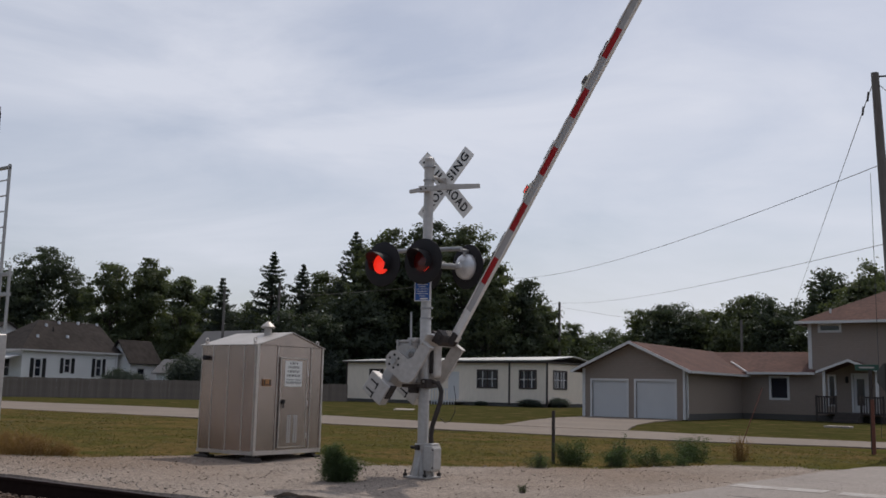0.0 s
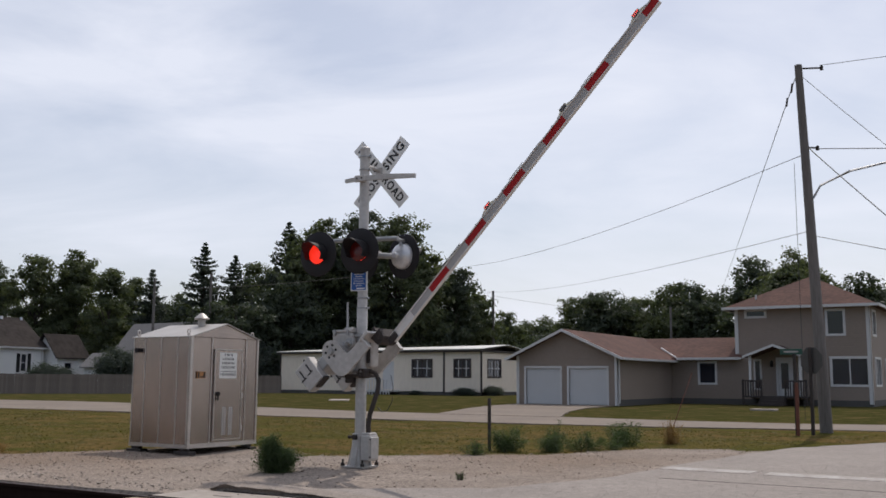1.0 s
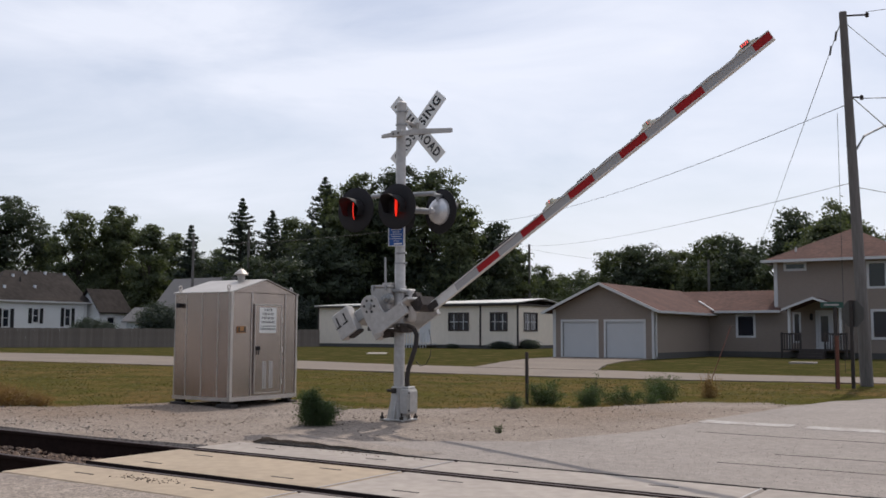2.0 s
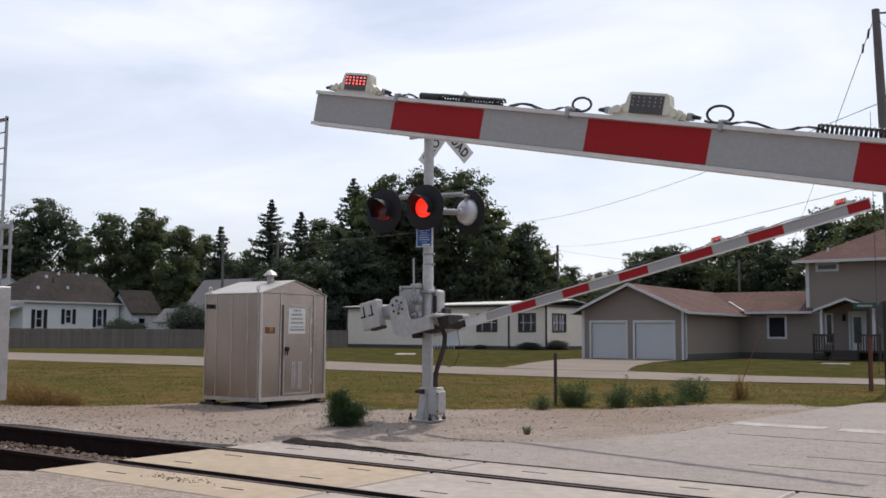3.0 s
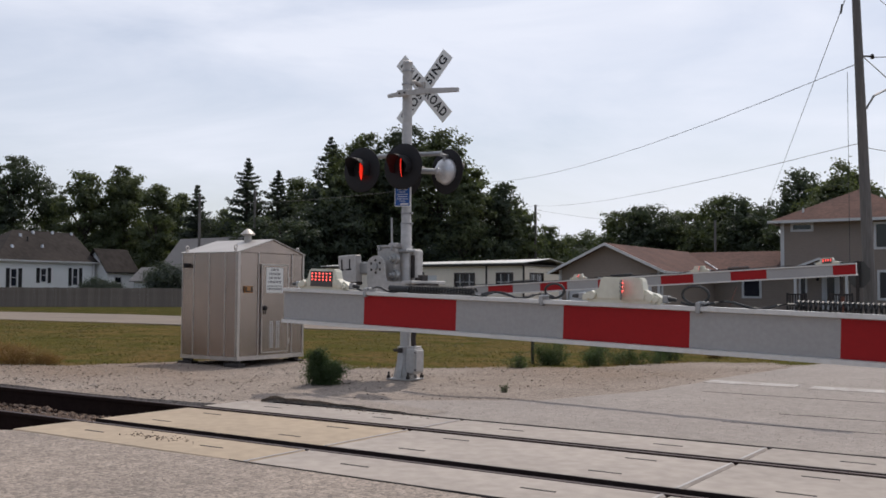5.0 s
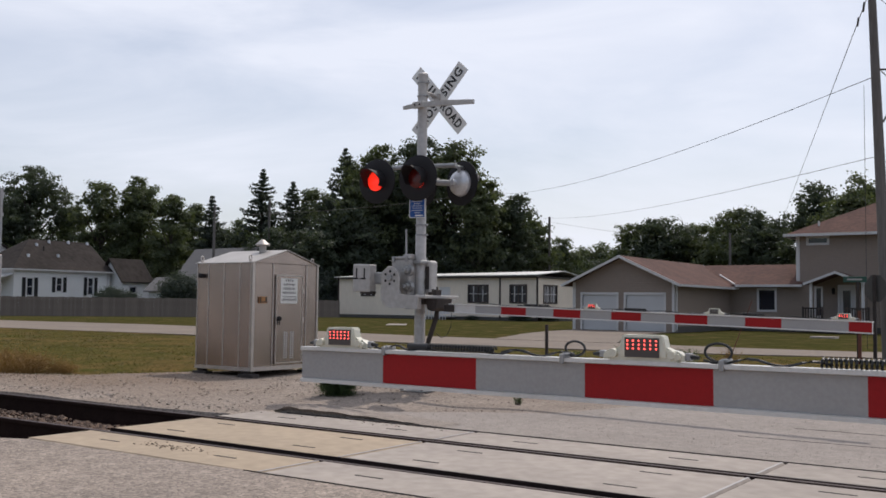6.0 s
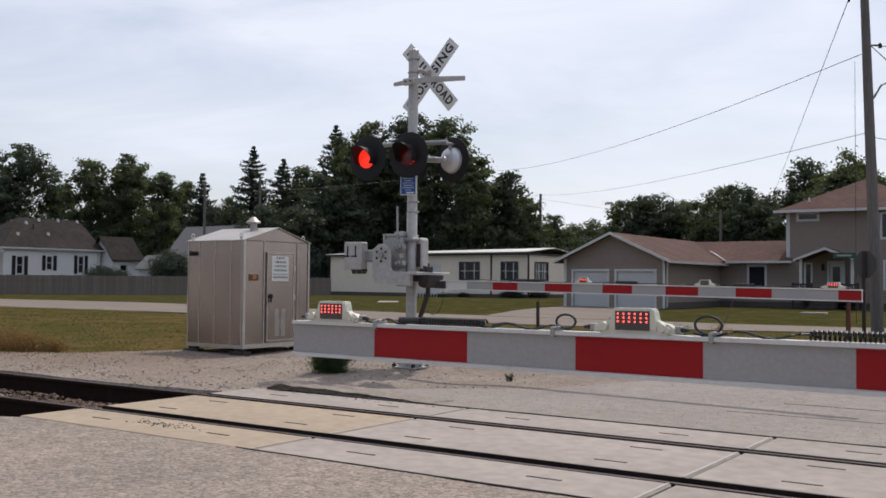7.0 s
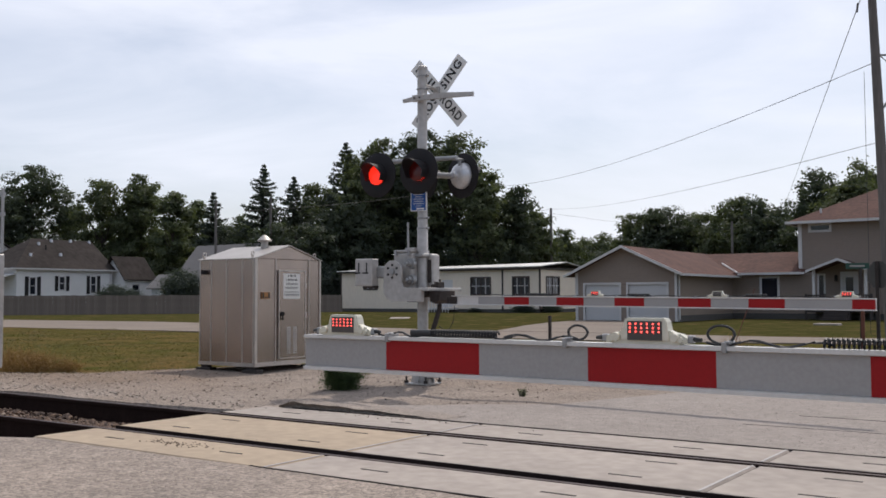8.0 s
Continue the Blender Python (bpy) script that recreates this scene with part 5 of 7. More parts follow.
def build_tan_house():
    root = thing("house", pose(0, 0, 0), "tan-sided house with brown shingle roofs and a double garage", "house")
    gx0, gx1, gy, wy = -24.9, -19.0, 48.8, 57.7
    # garage
    doors = [(-24.33, -22.3, 0.0, 1.95), (-21.75, -19.6, 0.0, 1.95)]
    bm = bmesh.new()
    wall(bm, "y", gy, gx0, gx1, 0.0, 2.7, doors)
    prism(bm, [(gx0, 2.7), (gx1, 2.7), ((gx0 + gx1) / 2, 4.0)], gy, gy + 0.2)
    wall(bm, "x", gx1, gy + 0.2, wy, 0.0, 2.7, [])
    box(bm, gx0, gx0 + 0.2, gy + 0.2, wy + 6, 0.0, 2.7)
    part("garage_wall", bm, SIDING_TAN, root, "tan lapped siding")
    bm = bmesh.new()
    box(bm, gx0 - 0.02, gx0 + 0.14, gy - 0.03, gy + 0.003, 0.0, 2.62)
    part("corner_board", bm, TRIM, root)
    bm = bmesh.new()
    box(bm, gx1 - 0.14, gx1 + 0.03, gy - 0.03, gy + 0.003, 0.0, 2.62)
    box(bm, gx1 + 0.002, gx1 + 0.03, gy - 0.03, gy + 0.14, 0.0, 2.62)
    part("corner_board", bm, TRIM, root, "white corner board")
    bm = bmesh.new()
    rod(bm, (gx1 + 0.07, gy + 0.12, 0.1), (gx1 + 0.07, gy + 0.12, 2.4), 0.04, n=8)
    part("downspout", bm, TRIM, root)
    for a, b, c, d in doors:
        bm = bmesh.new()
        box(bm, a, b, gy + 0.06, gy + 0.10, 0.02, d)
        for i in range(1, 4):
            box(bm, a, b, gy + 0.052, gy + 0.06, d * i / 4 - 0.012, d * i / 4 + 0.006)
        leaf = part("garage_door", bm, DOOR_WHITE, root, "closed white panelled garage door")
        bm = bmesh.new()
        for u0, u1, z0, z1 in ((a - 0.12, a, 0.0, d + 0.12), (b, b + 0.12, 0.0, d + 0.12), (a, b, d, d + 0.12)):
            box(bm, u0, u1, gy - 0.025, gy + 0.05, z0, z1)
        part("door_frame", bm, TRIM, leaf)
    mx, ez, rz = (gx0 + gx1) / 2, 2.72, 4.06
    o = 0.45
    sl = (rz - ez) / (mx - gx0)
    for s in (-1, 1):
        ex = mx + s * ((gx1 - gx0) / 2 + o)
        bm = bmesh.new()
        back = wy + 3.5
        sloped(bm, [(ex, gy - 0.5, ez - sl * o), (ex, back, ez - sl * o), (mx, back, rz), (mx, gy - 0.5, rz)], 0.1)
        part("roof", bm, SHINGLE_BROWN, root, "brown shingle roof slope")
        bm = bmesh.new()
        sloped(bm, [(ex, gy - 0.53, ez - sl * o + 0.01), (ex, gy - 0.5, ez - sl * o + 0.01), (mx, gy - 0.5, rz + 0.01), (mx, gy - 0.53, rz + 0.01)], 0.15)
        box(bm, min(ex, ex + s * 0.1), max(ex, ex + s * 0.1), gy - 0.5, back, ez - sl * o - 0.13, ez - sl * o - 0.01)
        part("fascia", bm, TRIM, root, "white fascia and gutter")
    # low wing
    hx0, hx1 = -15.1, -7.82
    win = (-17.3, -16.35, 1.2, 2.38)
    bm = bmesh.new()
    wall(bm, "y", wy, gx1, hx0, 0.0, 2.75, [win])
    part("wing_wall", bm, SIDING_TAN, root)
    window(root, "y", wy, *win, 0.1, 0, 0)
    bm = bmesh.new()
    sloped(bm, [(gx1 - 4, wy - 0.5, 2.68), (hx0 + 0.35, wy - 0.5, 2.68), (hx0 + 0.35, wy + 3.2, 4.0), (gx1 - 4, wy + 3.2, 4.0)], 0.1)
    part("roof", bm, SHINGLE_BROWN, root)
    bm = bmesh.new()
    rod(bm, (gx1 + 0.45, wy - 0.5, 2.70), (gx1 - 1.0, wy + 1.15, 3.32), 0.045, n=6)
    part("valley_flashing", bm, TRIM, root, "pale metal valley flashing")
    bm = bmesh.new()
    box(bm, gx1 + 0.5, hx0 + 0.4, wy - 0.62, wy - 0.5, 2.55, 2.68)
    part("gutter", bm, TRIM, root)
    # two-storey block
    top = 5.55
    fx1 = hx1
    fwin = [(-13.45 - 1.0, -13.45 + 0.05, 5.05, 5.35), (-10.0, -9.15, 3.95, 5.25), (-9.85, -8.0, 1.15, 2.6), (-12.75, -12.05, 0.45, 2.55), (-14.05, -13.75, 0.9, 2.5)]
    bm = bmesh.new()
    wall(bm, "y", wy - 0.02, hx0, fx1, 0.0, top, fwin)
    swin = [(wy + 1.1, wy + 2.3, 3.95, 5.25), (wy + 1.4, wy + 3.6, 1.15, 2.6), (wy + 5.5, wy + 6.9, 1.15, 2.6)]
    wall(bm, "x", fx1, wy + 0.18, wy + 9.0, 0.0, top, swin)
    box(bm, hx0, hx0 + 0.2, wy + 0.18, wy + 9.0, 0.0, top)
    box(bm, hx0, fx1, wy + 9.0, wy + 9.2, 0.0, top)
    part("block_wall", bm, SIDING_TAN, root)
    for i, w in enumerate(fwin):
        if i in (3, 4):
            continue
        window(root, "y", wy - 0.02, *w, 0.11, 1 if i == 2 else 0, 0)
    for i, w in enumerate(swin):
        window(root, "x", fx1, *w, 0.11, 2 if i else 0, 0)
    bm = bmesh.new()
    box(bm, hx0 - 0.03, hx0 + 0.17, wy - 0.05, wy - 0.022, 2.9, top)
    part("corner_board", bm, TRIM, root)
    bm = bmesh.new()
    box(bm, fx1 - 0.17, fx1 + 0.03, wy - 0.05, wy - 0.022, 0.1, top)
    box(bm, fx1 + 0.002, fx1 + 0.03, wy - 0.05, wy + 0.15, 0.1, top)
    part("corner_board", bm, TRIM, root)
    bm = bmesh.new()
    e, r = 0.55, 7.6
    x0, x1, y0, y1 = hx0 - e, fx1 + e, wy - e, wy + 9.0 + e
    cx, ya, yb = (x0 + x1) / 2, y0 + (x1 - x0) / 2, y1 - (x1 - x0) / 2
    ya, yb = min(ya, yb), max(ya, yb)
    vs = [bm.verts.new(v) for v in ((x0, y0, top), (x1, y0, top), (x1, y1, top), (x0, y1, top), (cx, ya, r), (cx, yb + 0.01, r))]
    for f in ((0, 1, 4), (1, 2, 5, 4), (2, 3, 5), (3, 0, 4, 5), (3, 2, 1, 0)):
        bm.faces.new([vs[i] for i in f])
    part("hip_roof", bm, SHINGLE_BROWN, root, "brown shingle hip roof")
    bm = bmesh.new()
    box(bm, x0 - 0.06, x1 + 0.06, y0 - 0.08, y0, top - 0.12, top + 0.03)
    box(bm, x1, x1 + 0.08, y0, y1, top - 0.12, top + 0.03)
    box(bm, x0 - 0.06, x0, y0, y1, top - 0.12, top + 0.03)
    part("gutter", bm, TRIM, root, "white gutter")
    bm = bmesh.new()
    rod(bm, (-14.0, wy + 0.6, 5.9), (-14.0, wy + 0.6, 6.35), 0.06, n=8)
    rounded(bm, -14.3, -13.95, wy + 0.3, wy + 0.6, 5.75, 5.95, 0.03, 1)
    part("roof_vent", bm, TRIM, root)
    bm = bmesh.new()
    box(bm, gx0 + 0.02, gx1 + 0.02, gy + 0.1, gy + 0.18, -0.2, 0.22)
    box(bm, gx1 + 0.0, gx1 + 0.015, gy + 0.2, wy, -0.2, 0.3)
    box(bm, gx1, fx1 + 0.012, wy - 0.04, wy - 0.03, -0.2, 0.3)
    box(bm, fx1, fx1 + 0.015, wy, wy + 9.0, -0.2, 0.3)
    part("footing", bm, FOUNDATION, root, "dark block footing")
    # porch
    bm = bmesh.new()
    px0, px1, py = -14.3, -10.9, wy - 1.9
    box(bm, px0, px1, py, wy - 0.04, 0.42, 0.5)
    for i in range(3):
        box(bm, -13.3 , -12.0, py - 0.3 * (i + 1), py - 0.3 * i, 0.0, 0.42 - 0.14 * i)
    part("porch_deck", bm, WOOD_DARK, root, "dark wooden porch deck with steps")
    for a, b in ((px0, -13.3), (-12.0, px1)):
        bm = bmesh.new()
        box(bm, a, b, py, py + 0.06, 1.30, 1.38)
        rail_ob = part("porch_rail", bm, WOOD_DARK, root, "dark wooden porch railing")
        n = int((b - a) / 0.13)
        for i in range(n + 1):
            x = a + (b - a) * i / n
            bm = bmesh.new()
            box(bm, x - 0.03, x + 0.03, py + 0.01, py + 0.05, 0.5, 1.3)
            part("baluster", bm, WOOD_DARK, rail_ob)
    for x in (px0, -13.3, -12.0, px1):
        bm = bmesh.new()
        box(bm, x - 0.05, x + 0.05, py - 0.01, py + 0.09, 0.0, 1.42)
        part("porch_post", bm, WOOD_DARK, root)
    for x in (-13.9, -11.2):
        bm = bmesh.new()
        box(bm, x - 0.07, x + 0.07, py + 0.1, py + 0.24, 0.5, 2.75)
        part("porch_column", bm, TRIM, root, "white porch column")
    bm = bmesh.new()
    m = -12.55
    sloped(bm, [(-14.2, py - 0.2, 2.72), (m, py - 0.2, 3.35), (m, wy, 3.35), (-14.2, wy, 2.72)], 0.09)
    sloped(bm, [(m, py - 0.2, 3.35), (-10.9, py - 0.2, 2.72), (-10.9, wy, 2.72), (m, wy, 3.35)], 0.09)
    part("porch_roof", bm, SHINGLE_BROWN, root)
    bm = bmesh.new()
    sloped(bm, [(-14.24, py - 0.23, 2.73), (m, py - 0.23, 3.37), (m, py - 0.2, 3.37), (-14.24, py - 0.2, 2.73)], 0.14)
    sloped(bm, [(m, py - 0.23, 3.37), (-10.86, py - 0.23, 2.73), (-10.86, py - 0.2, 2.73), (m, py - 0.2, 3.37)], 0.14)
    part("porch_fascia", bm, TRIM, root)
    bm = bmesh.new()
    box(bm, -12.75, -12.05, wy + 0.02, wy + 0.06, 0.45, 2.55)
    door = part("front_door", bm, TRIM, root, "white front door with a tall pane")
    bm = bmesh.new()
    box(bm, -12.6, -12.2, wy + 0.008, wy + 0.02, 0.9, 2.35)
    part("pane", bm, GLASS, door)
    bm = bmesh.new()
    for a, b, c, d in ((-12.87, -12.75, 0.45, 2.67), (-12.05, -11.93, 0.45, 2.67), (-12.75, -12.05, 2.55, 2.67)):
        box(bm, a, b, wy - 0.05, wy + 0.02, c, d)
    part("door_frame", bm, TRIM, door)
    window(root, "y", wy - 0.02, *fwin[4], 0.08, 0, 0)
    bm = bmesh.new()
    lathe(bm, [(0.04, 0.0), (0.09, 0.04), (0.08, 0.26), (0.11, 0.28), (0.03, 0.38)], 10, Matrix.Translation((-13.08, wy - 0.14, 2.12)))
    rounded(bm, -13.13, -13.03, wy - 0.10, wy - 0.021, 2.22, 2.37, 0.01, 1)
    part("porch_lamp", bm, BLACK, root, "small dark wall lantern", True)


def build_trailer():
    root = thing("mobile_home", pose(0, 0, 0), "long cream mobile home with a flat white roof and brown trim", "mobile home")
    x0, x1, y, z = -57.3, -36.96, 66.4, 0.0
    wins = [(-54.6, -53.2, 2.05, 2.85), (-51.6, -50.0, 1.55, 2.85), (-43.35, -41.55, 1.55, 2.85), (-39.4, -38.0, 1.55, 2.85)]
    door = (-46.3, -45.2, 0.5, 2.75)
    bm = bmesh.new()
    wall(bm, "y", y, x0, x1, 0.35, 3.6, wins + [door], 0.15)
    sw = [(67.4, 69.5, 1.55, 2.85)]
    wall(bm, "x", x1, y + 0.15, y + 8, 0.35, 3.6, sw, 0.15)
    box(bm, x0, x1, y + 7.9, y + 8, 0.3, 3.6)
    box(bm, x0, x0 + 0.1, y + 0.15, y + 7.9, 0.35, 3.6)
    part("wall", bm, SIDING_CREAM, root, "cream sheet siding")
    bm = bmesh.new()
    box(bm, x0 + 0.03, x1 - 0.03, y + 0.03, y + 7.9, -0.1, 0.38)
    part("skirting", bm, FOUNDATION, root, "dark skirting")
    bm = bmesh.new()
    sloped(bm, [(x0 - 0.2, y - 0.35, 3.66), (x1 + 0.14, y - 0.35, 3.72), (x1 + 0.14, y + 4.2, 4.15), (x0 - 0.2, y + 4.2, 3.95)], 0.06)
    sloped(bm, [(x0 - 0.2, y + 4.2, 3.95), (x1 + 0.14, y + 4.2, 4.15), (x1 + 0.14, y + 8.3, 3.7), (x0 - 0.2, y + 8.3, 3.66)], 0.06)
    part("roof", bm, ROOF_WHITE, root, "low white metal roof")
    bm = bmesh.new()
    for x in (x0, -40.4, x1 - 0.05):
        box(bm, x - 0.06, x + 0.10, y - 0.025, y + 0.01, 0.2, 3.5)
    box(bm, x0 - 0.2, x1 + 0.14, y - 0.30, y - 0.02, 3.46, 3.59)
    box(bm, x1 + 0.02, x1 + 0.14, y, y + 8, 3.46, 3.59)
    part("trim", bm, TRIM_DARK, root, "dark brown corner strips and eaves")
    for w in wins:
        window(root, "y", y, *w, 0.10, 3, 1, TRIM_DARK)
    window(root, "x", x1, *sw[0], 0.10, 3, 1, TRIM_DARK)
    bm = bmesh.new()
    box(bm, door[0], door[1], y + 0.03, y + 0.07, door[2], door[3])
    part("door", bm, TRIM, root, "white door")
    bm = bmesh.new()
    box(bm, -46.8, -44.6, y - 1.5, y - 0.03, 0.3, 0.42)
    deck = part("entry_deck", bm, TRIM, root, "small white railed entry deck")
    for i in range(9):
        x = -46.8 + 2.2 * i / 8
        bm = bmesh.new()
        box(bm, x - 0.03, x + 0.03, y - 1.56, y - 1.503, -0.05, 1.278)
        part("baluster", bm, TRIM, deck)
    bm = bmesh.new()
    box(bm, -46.83, -44.57, y - 1.57, y - 1.49, 1.28, 1.36)
    part("handrail", bm, TRIM, deck)


def gable_house(name, m, w, d, h, rise, wall_mat, roof_mat, label, wins=()):
    """A plain gabled house; local front at y=0 from x=0 to w, depth d, ridge along x."""
    root = thing(name, m, label, "house")
    bm = bmesh.new()
    wall(bm, "y", 0, 0, w, 0, h, [q[1:] for q in wins if q[0] == "y"])
    wall(bm, "x", w, 0.2, d, 0, h, [q[1:] for q in wins if q[0] == "x"])
    box(bm, 0, 0.2, 0.2, d, 0, h)
    box(bm, 0.2, w - 0.2, d - 0.2, d, 0, h)
    prism(bm, [(0.2, h), (d - 0.0, h), (d / 2, h + rise)], -w + 0.01, -w + 0.2, Matrix.Rotation(radians(90), 4, "Z"))
    prism(bm, [(0.2, h), (d - 0.0, h), (d / 2, h + rise)], -0.2, -0.01, Matrix.Rotation(radians(90), 4, "Z"))
    part("wall", bm, wall_mat, root)
    for q in wins:
        window(root, q[0], 0 if q[0] == "y" else w, *q[1:], 0.09, 0, 1)
    for s in (0, 1):
        bm = bmesh.new()
        e = 0.35
        k = rise / (d / 2)
        ya, yb = (-e, d / 2) if s == 0 else (d + e, d / 2)
        sloped(bm, [(-e, ya, h - k * e), (w + e, ya, h - k * e), (w + e, yb, h + rise), (-e, yb, h + rise)], 0.12)
        part("roof", bm, roof_mat, root)
    return root


def build_white_house():
    root = thing("white_house", pose(-83.5, 51.2, 0.1), "white old house with grey hip roof and dark shutters", "house")
    h = 4.05
    w, d = 8.0, 10.2
    wins = [(1.33, 1.92, 1.62, 3.2, 0.36), (4.42, 4.98, 2.05, 3.3, 0.34), (7.9, 8.45, 1.78, 3.38, 0.34)]
    bm = bmesh.new()
    wall(bm, "x", 0, 0.2, d, 0, h, [q[:4] for q in wins])
    fw = [(-3.0, -2.0, 1.6, 3.2)]
    wall(bm, "y", 0, -w, 0, 0, h, fw)
    box(bm, -w, -w + 0.2, 0.2, d, 0, h)
    box(bm, -w, 0, d, d + 0.2, 0, h)
    part("wall", bm, SIDING_WHITE, root, "white lapped siding")
    for q in wins:
        window(root, "x", 0, *q[:4], 0.06, 0, 1)
        for a in (q[0] - 0.14 - q[4], q[1] + 0.16):
            bm = bmesh.new()
            on_face(bm, "x", 0, a, a + q[4], 0.002, 0.05, q[2] - 0.12, q[3] + 0.08)
            part("shutter", bm, BLACK, root, "dark louvred shutter")
    window(root, "y", 0, *fw[0], 0.08, 0, 1)
    bm = bmesh.new()
    e = 0.35
    x0, x1, y0, y1, r, rx = -w - e, e, -e, d + 0.45, 7.12, -4.0
    vs = [bm.verts.new(v) for v in ((x0, y0, h), (x1, y0, h), (x1, y1, h), (x0, y1, h), (rx, 3.9, r), (rx, y1, r))]
    for f in ((0, 1, 4), (1, 2, 5, 4), (2, 3, 5), (3, 0, 4, 5), (3, 2, 1, 0)):
        bm.faces.new([vs[i] for i in f])
    part("hip_roof", bm, SHINGLE_GREY, root, "streaked brown-grey shingle roof, hipped at one end")
    bm = bmesh.new()
    box(bm, e, e + 0.08, y0, y1, h - 0.13, h + 0.01)
    box(bm, x0, e, y0 - 0.08, y0, h - 0.13, h + 0.01)
    part("gutter", bm, TRIM, root)
    bm = bmesh.new()
    box(bm, 0.002, 0.03, d - 0.13, d, 0.1, h)
    part("corner_board", bm, TRIM, root)
    for y, k in ((4.2, 0.81), (5.9, 0.93), (8.1, 0.95), (10.3, 0.95), (2.3, 0.42), (5.6, 0.46)):
        x = e + (rx - e) * k
        z = h + (r - h) * k
        bm = bmesh.new()
        rod(bm, (x, y, z - 0.1), (x, y, z + 0.20), 0.17, 0.13, 10)
        part("roof_vent", bm, ALU_BRIGHT, root, "bright metal roof vent", True)
    bm = bmesh.new()
    rod(bm, (-2.41, 4.5, 5.8), (-2.41, 4.5, 6.45), 0.07, n=8)
    part("vent_stack", bm, BLACK, root, "dark vent pipe", True)
    bm = bmesh.new()
    box(bm, -6.5, -0.5, -2.4, -0.01, 0.3, 0.45)
    for x in (-6.4, -3.5, -0.6):
        box(bm, x - 0.09, x + 0.09, -2.35, -2.17, 0.45, 2.9)
    sloped(bm, [(-6.8, -2.7, 2.9), (-0.2, -2.7, 2.9), (-0.2, 0.0, 3.6), (-6.8, 0.0, 3.6)], 0.12)
    part("porch", bm, TRIM, root, "white front porch")


def build_far_houses():
    gable_house("cottage", pose(-81.9, 61.9, 0.1, 0, 0, 90), 3.4, 3.6, 3.5, 2.0, SIDING_WHITE, SHINGLE_GREY, "small white cottage with a dark roof among trees",
                [("y", 0.9, 1.7, 1.4, 2.6)])
    gable_house("outbuilding", pose(-75.0, 63.0, 0.1), 8.0, 5.0, 3.6, 2.8, SIDING_WHITE, SHINGLE_PALE, "white outbuilding with a pale grey gabled roof behind the fence")
    gable_house("small_shed", pose(-75.9, 60.4, 0.1), 2.3, 2.2, 2.5, 1.0, SIDING_WHITE, SHINGLE_PALE, "low white shed with a pale roof behind the fence")
    gable_house("far_house", pose(-52.6, 79.6, 0.1), 1.9, 2.4, 4.3, 1.2, SIDING_CREAM, SHINGLE_BROWN, "narrow brown-roofed house behind the mobile home", [])
    gable_house("old_house", pose(-103.0, 50.0, 0.1), 11, 9, 4.4, 2.6, SIDING_WHITE, SHINGLE_GREY, "white house with a grey roof beyond the hip-roofed house", [])


def build_fence():
    root = thing("board_fence", pose(0, 0, 0), "weathered grey board fence behind the street", "fence")
    line = [(-78.0, 39.2), (-61.8, 53.9), (-55.4, 64.4)]
    bm = bmesh.new()
    box(bm, -0.0785, 0.0785, -0.012, 0.012, -0.1, 1.55)
    b = part("board", bm, WOOD_GREY)
    data = b.data
    bpy.data.objects.remove(b)
    rnd = random.Random(8)
    for (x0, y0), (x1, y1) in zip(line, line[1:]):
        ln = math.hypot(x1 - x0, y1 - y0)
        ang = math.degrees(math.atan2(y1 - y0, x1 - x0))
        n = int(ln / 0.158)
        for i in range(n):
            k = (i + 0.5) / n
            o = new("board", data)
            o.parent = root
            o.matrix_basis = pose(x0 + (x1 - x0) * k, y0 + (y1 - y0) * k, rnd.uniform(-0.03, 0.03), rnd.uniform(-0.6, 0.6), rnd.uniform(-0.3, 0.3), ang + rnd.uniform(-3, 3))
        bm = bmesh.new()
        for z in (0.35, 1.2):
            box(bm, 0, ln, 0.02, 0.06, z, z + 0.09, pose(x0, y0, 0, 0, 0, ang))
        part("fence_rail", bm, WOOD_GREY, root)


# ---------------------------------------------------------------- poles and wires
def sag(a, b, drop, n=16):
    a, b = Vector(a), Vector(b)
    return [a.lerp(b, i / n) - Vector((0, 0, drop * 4 * (i / n) * (1 - i / n))) for i in range(n + 1)]


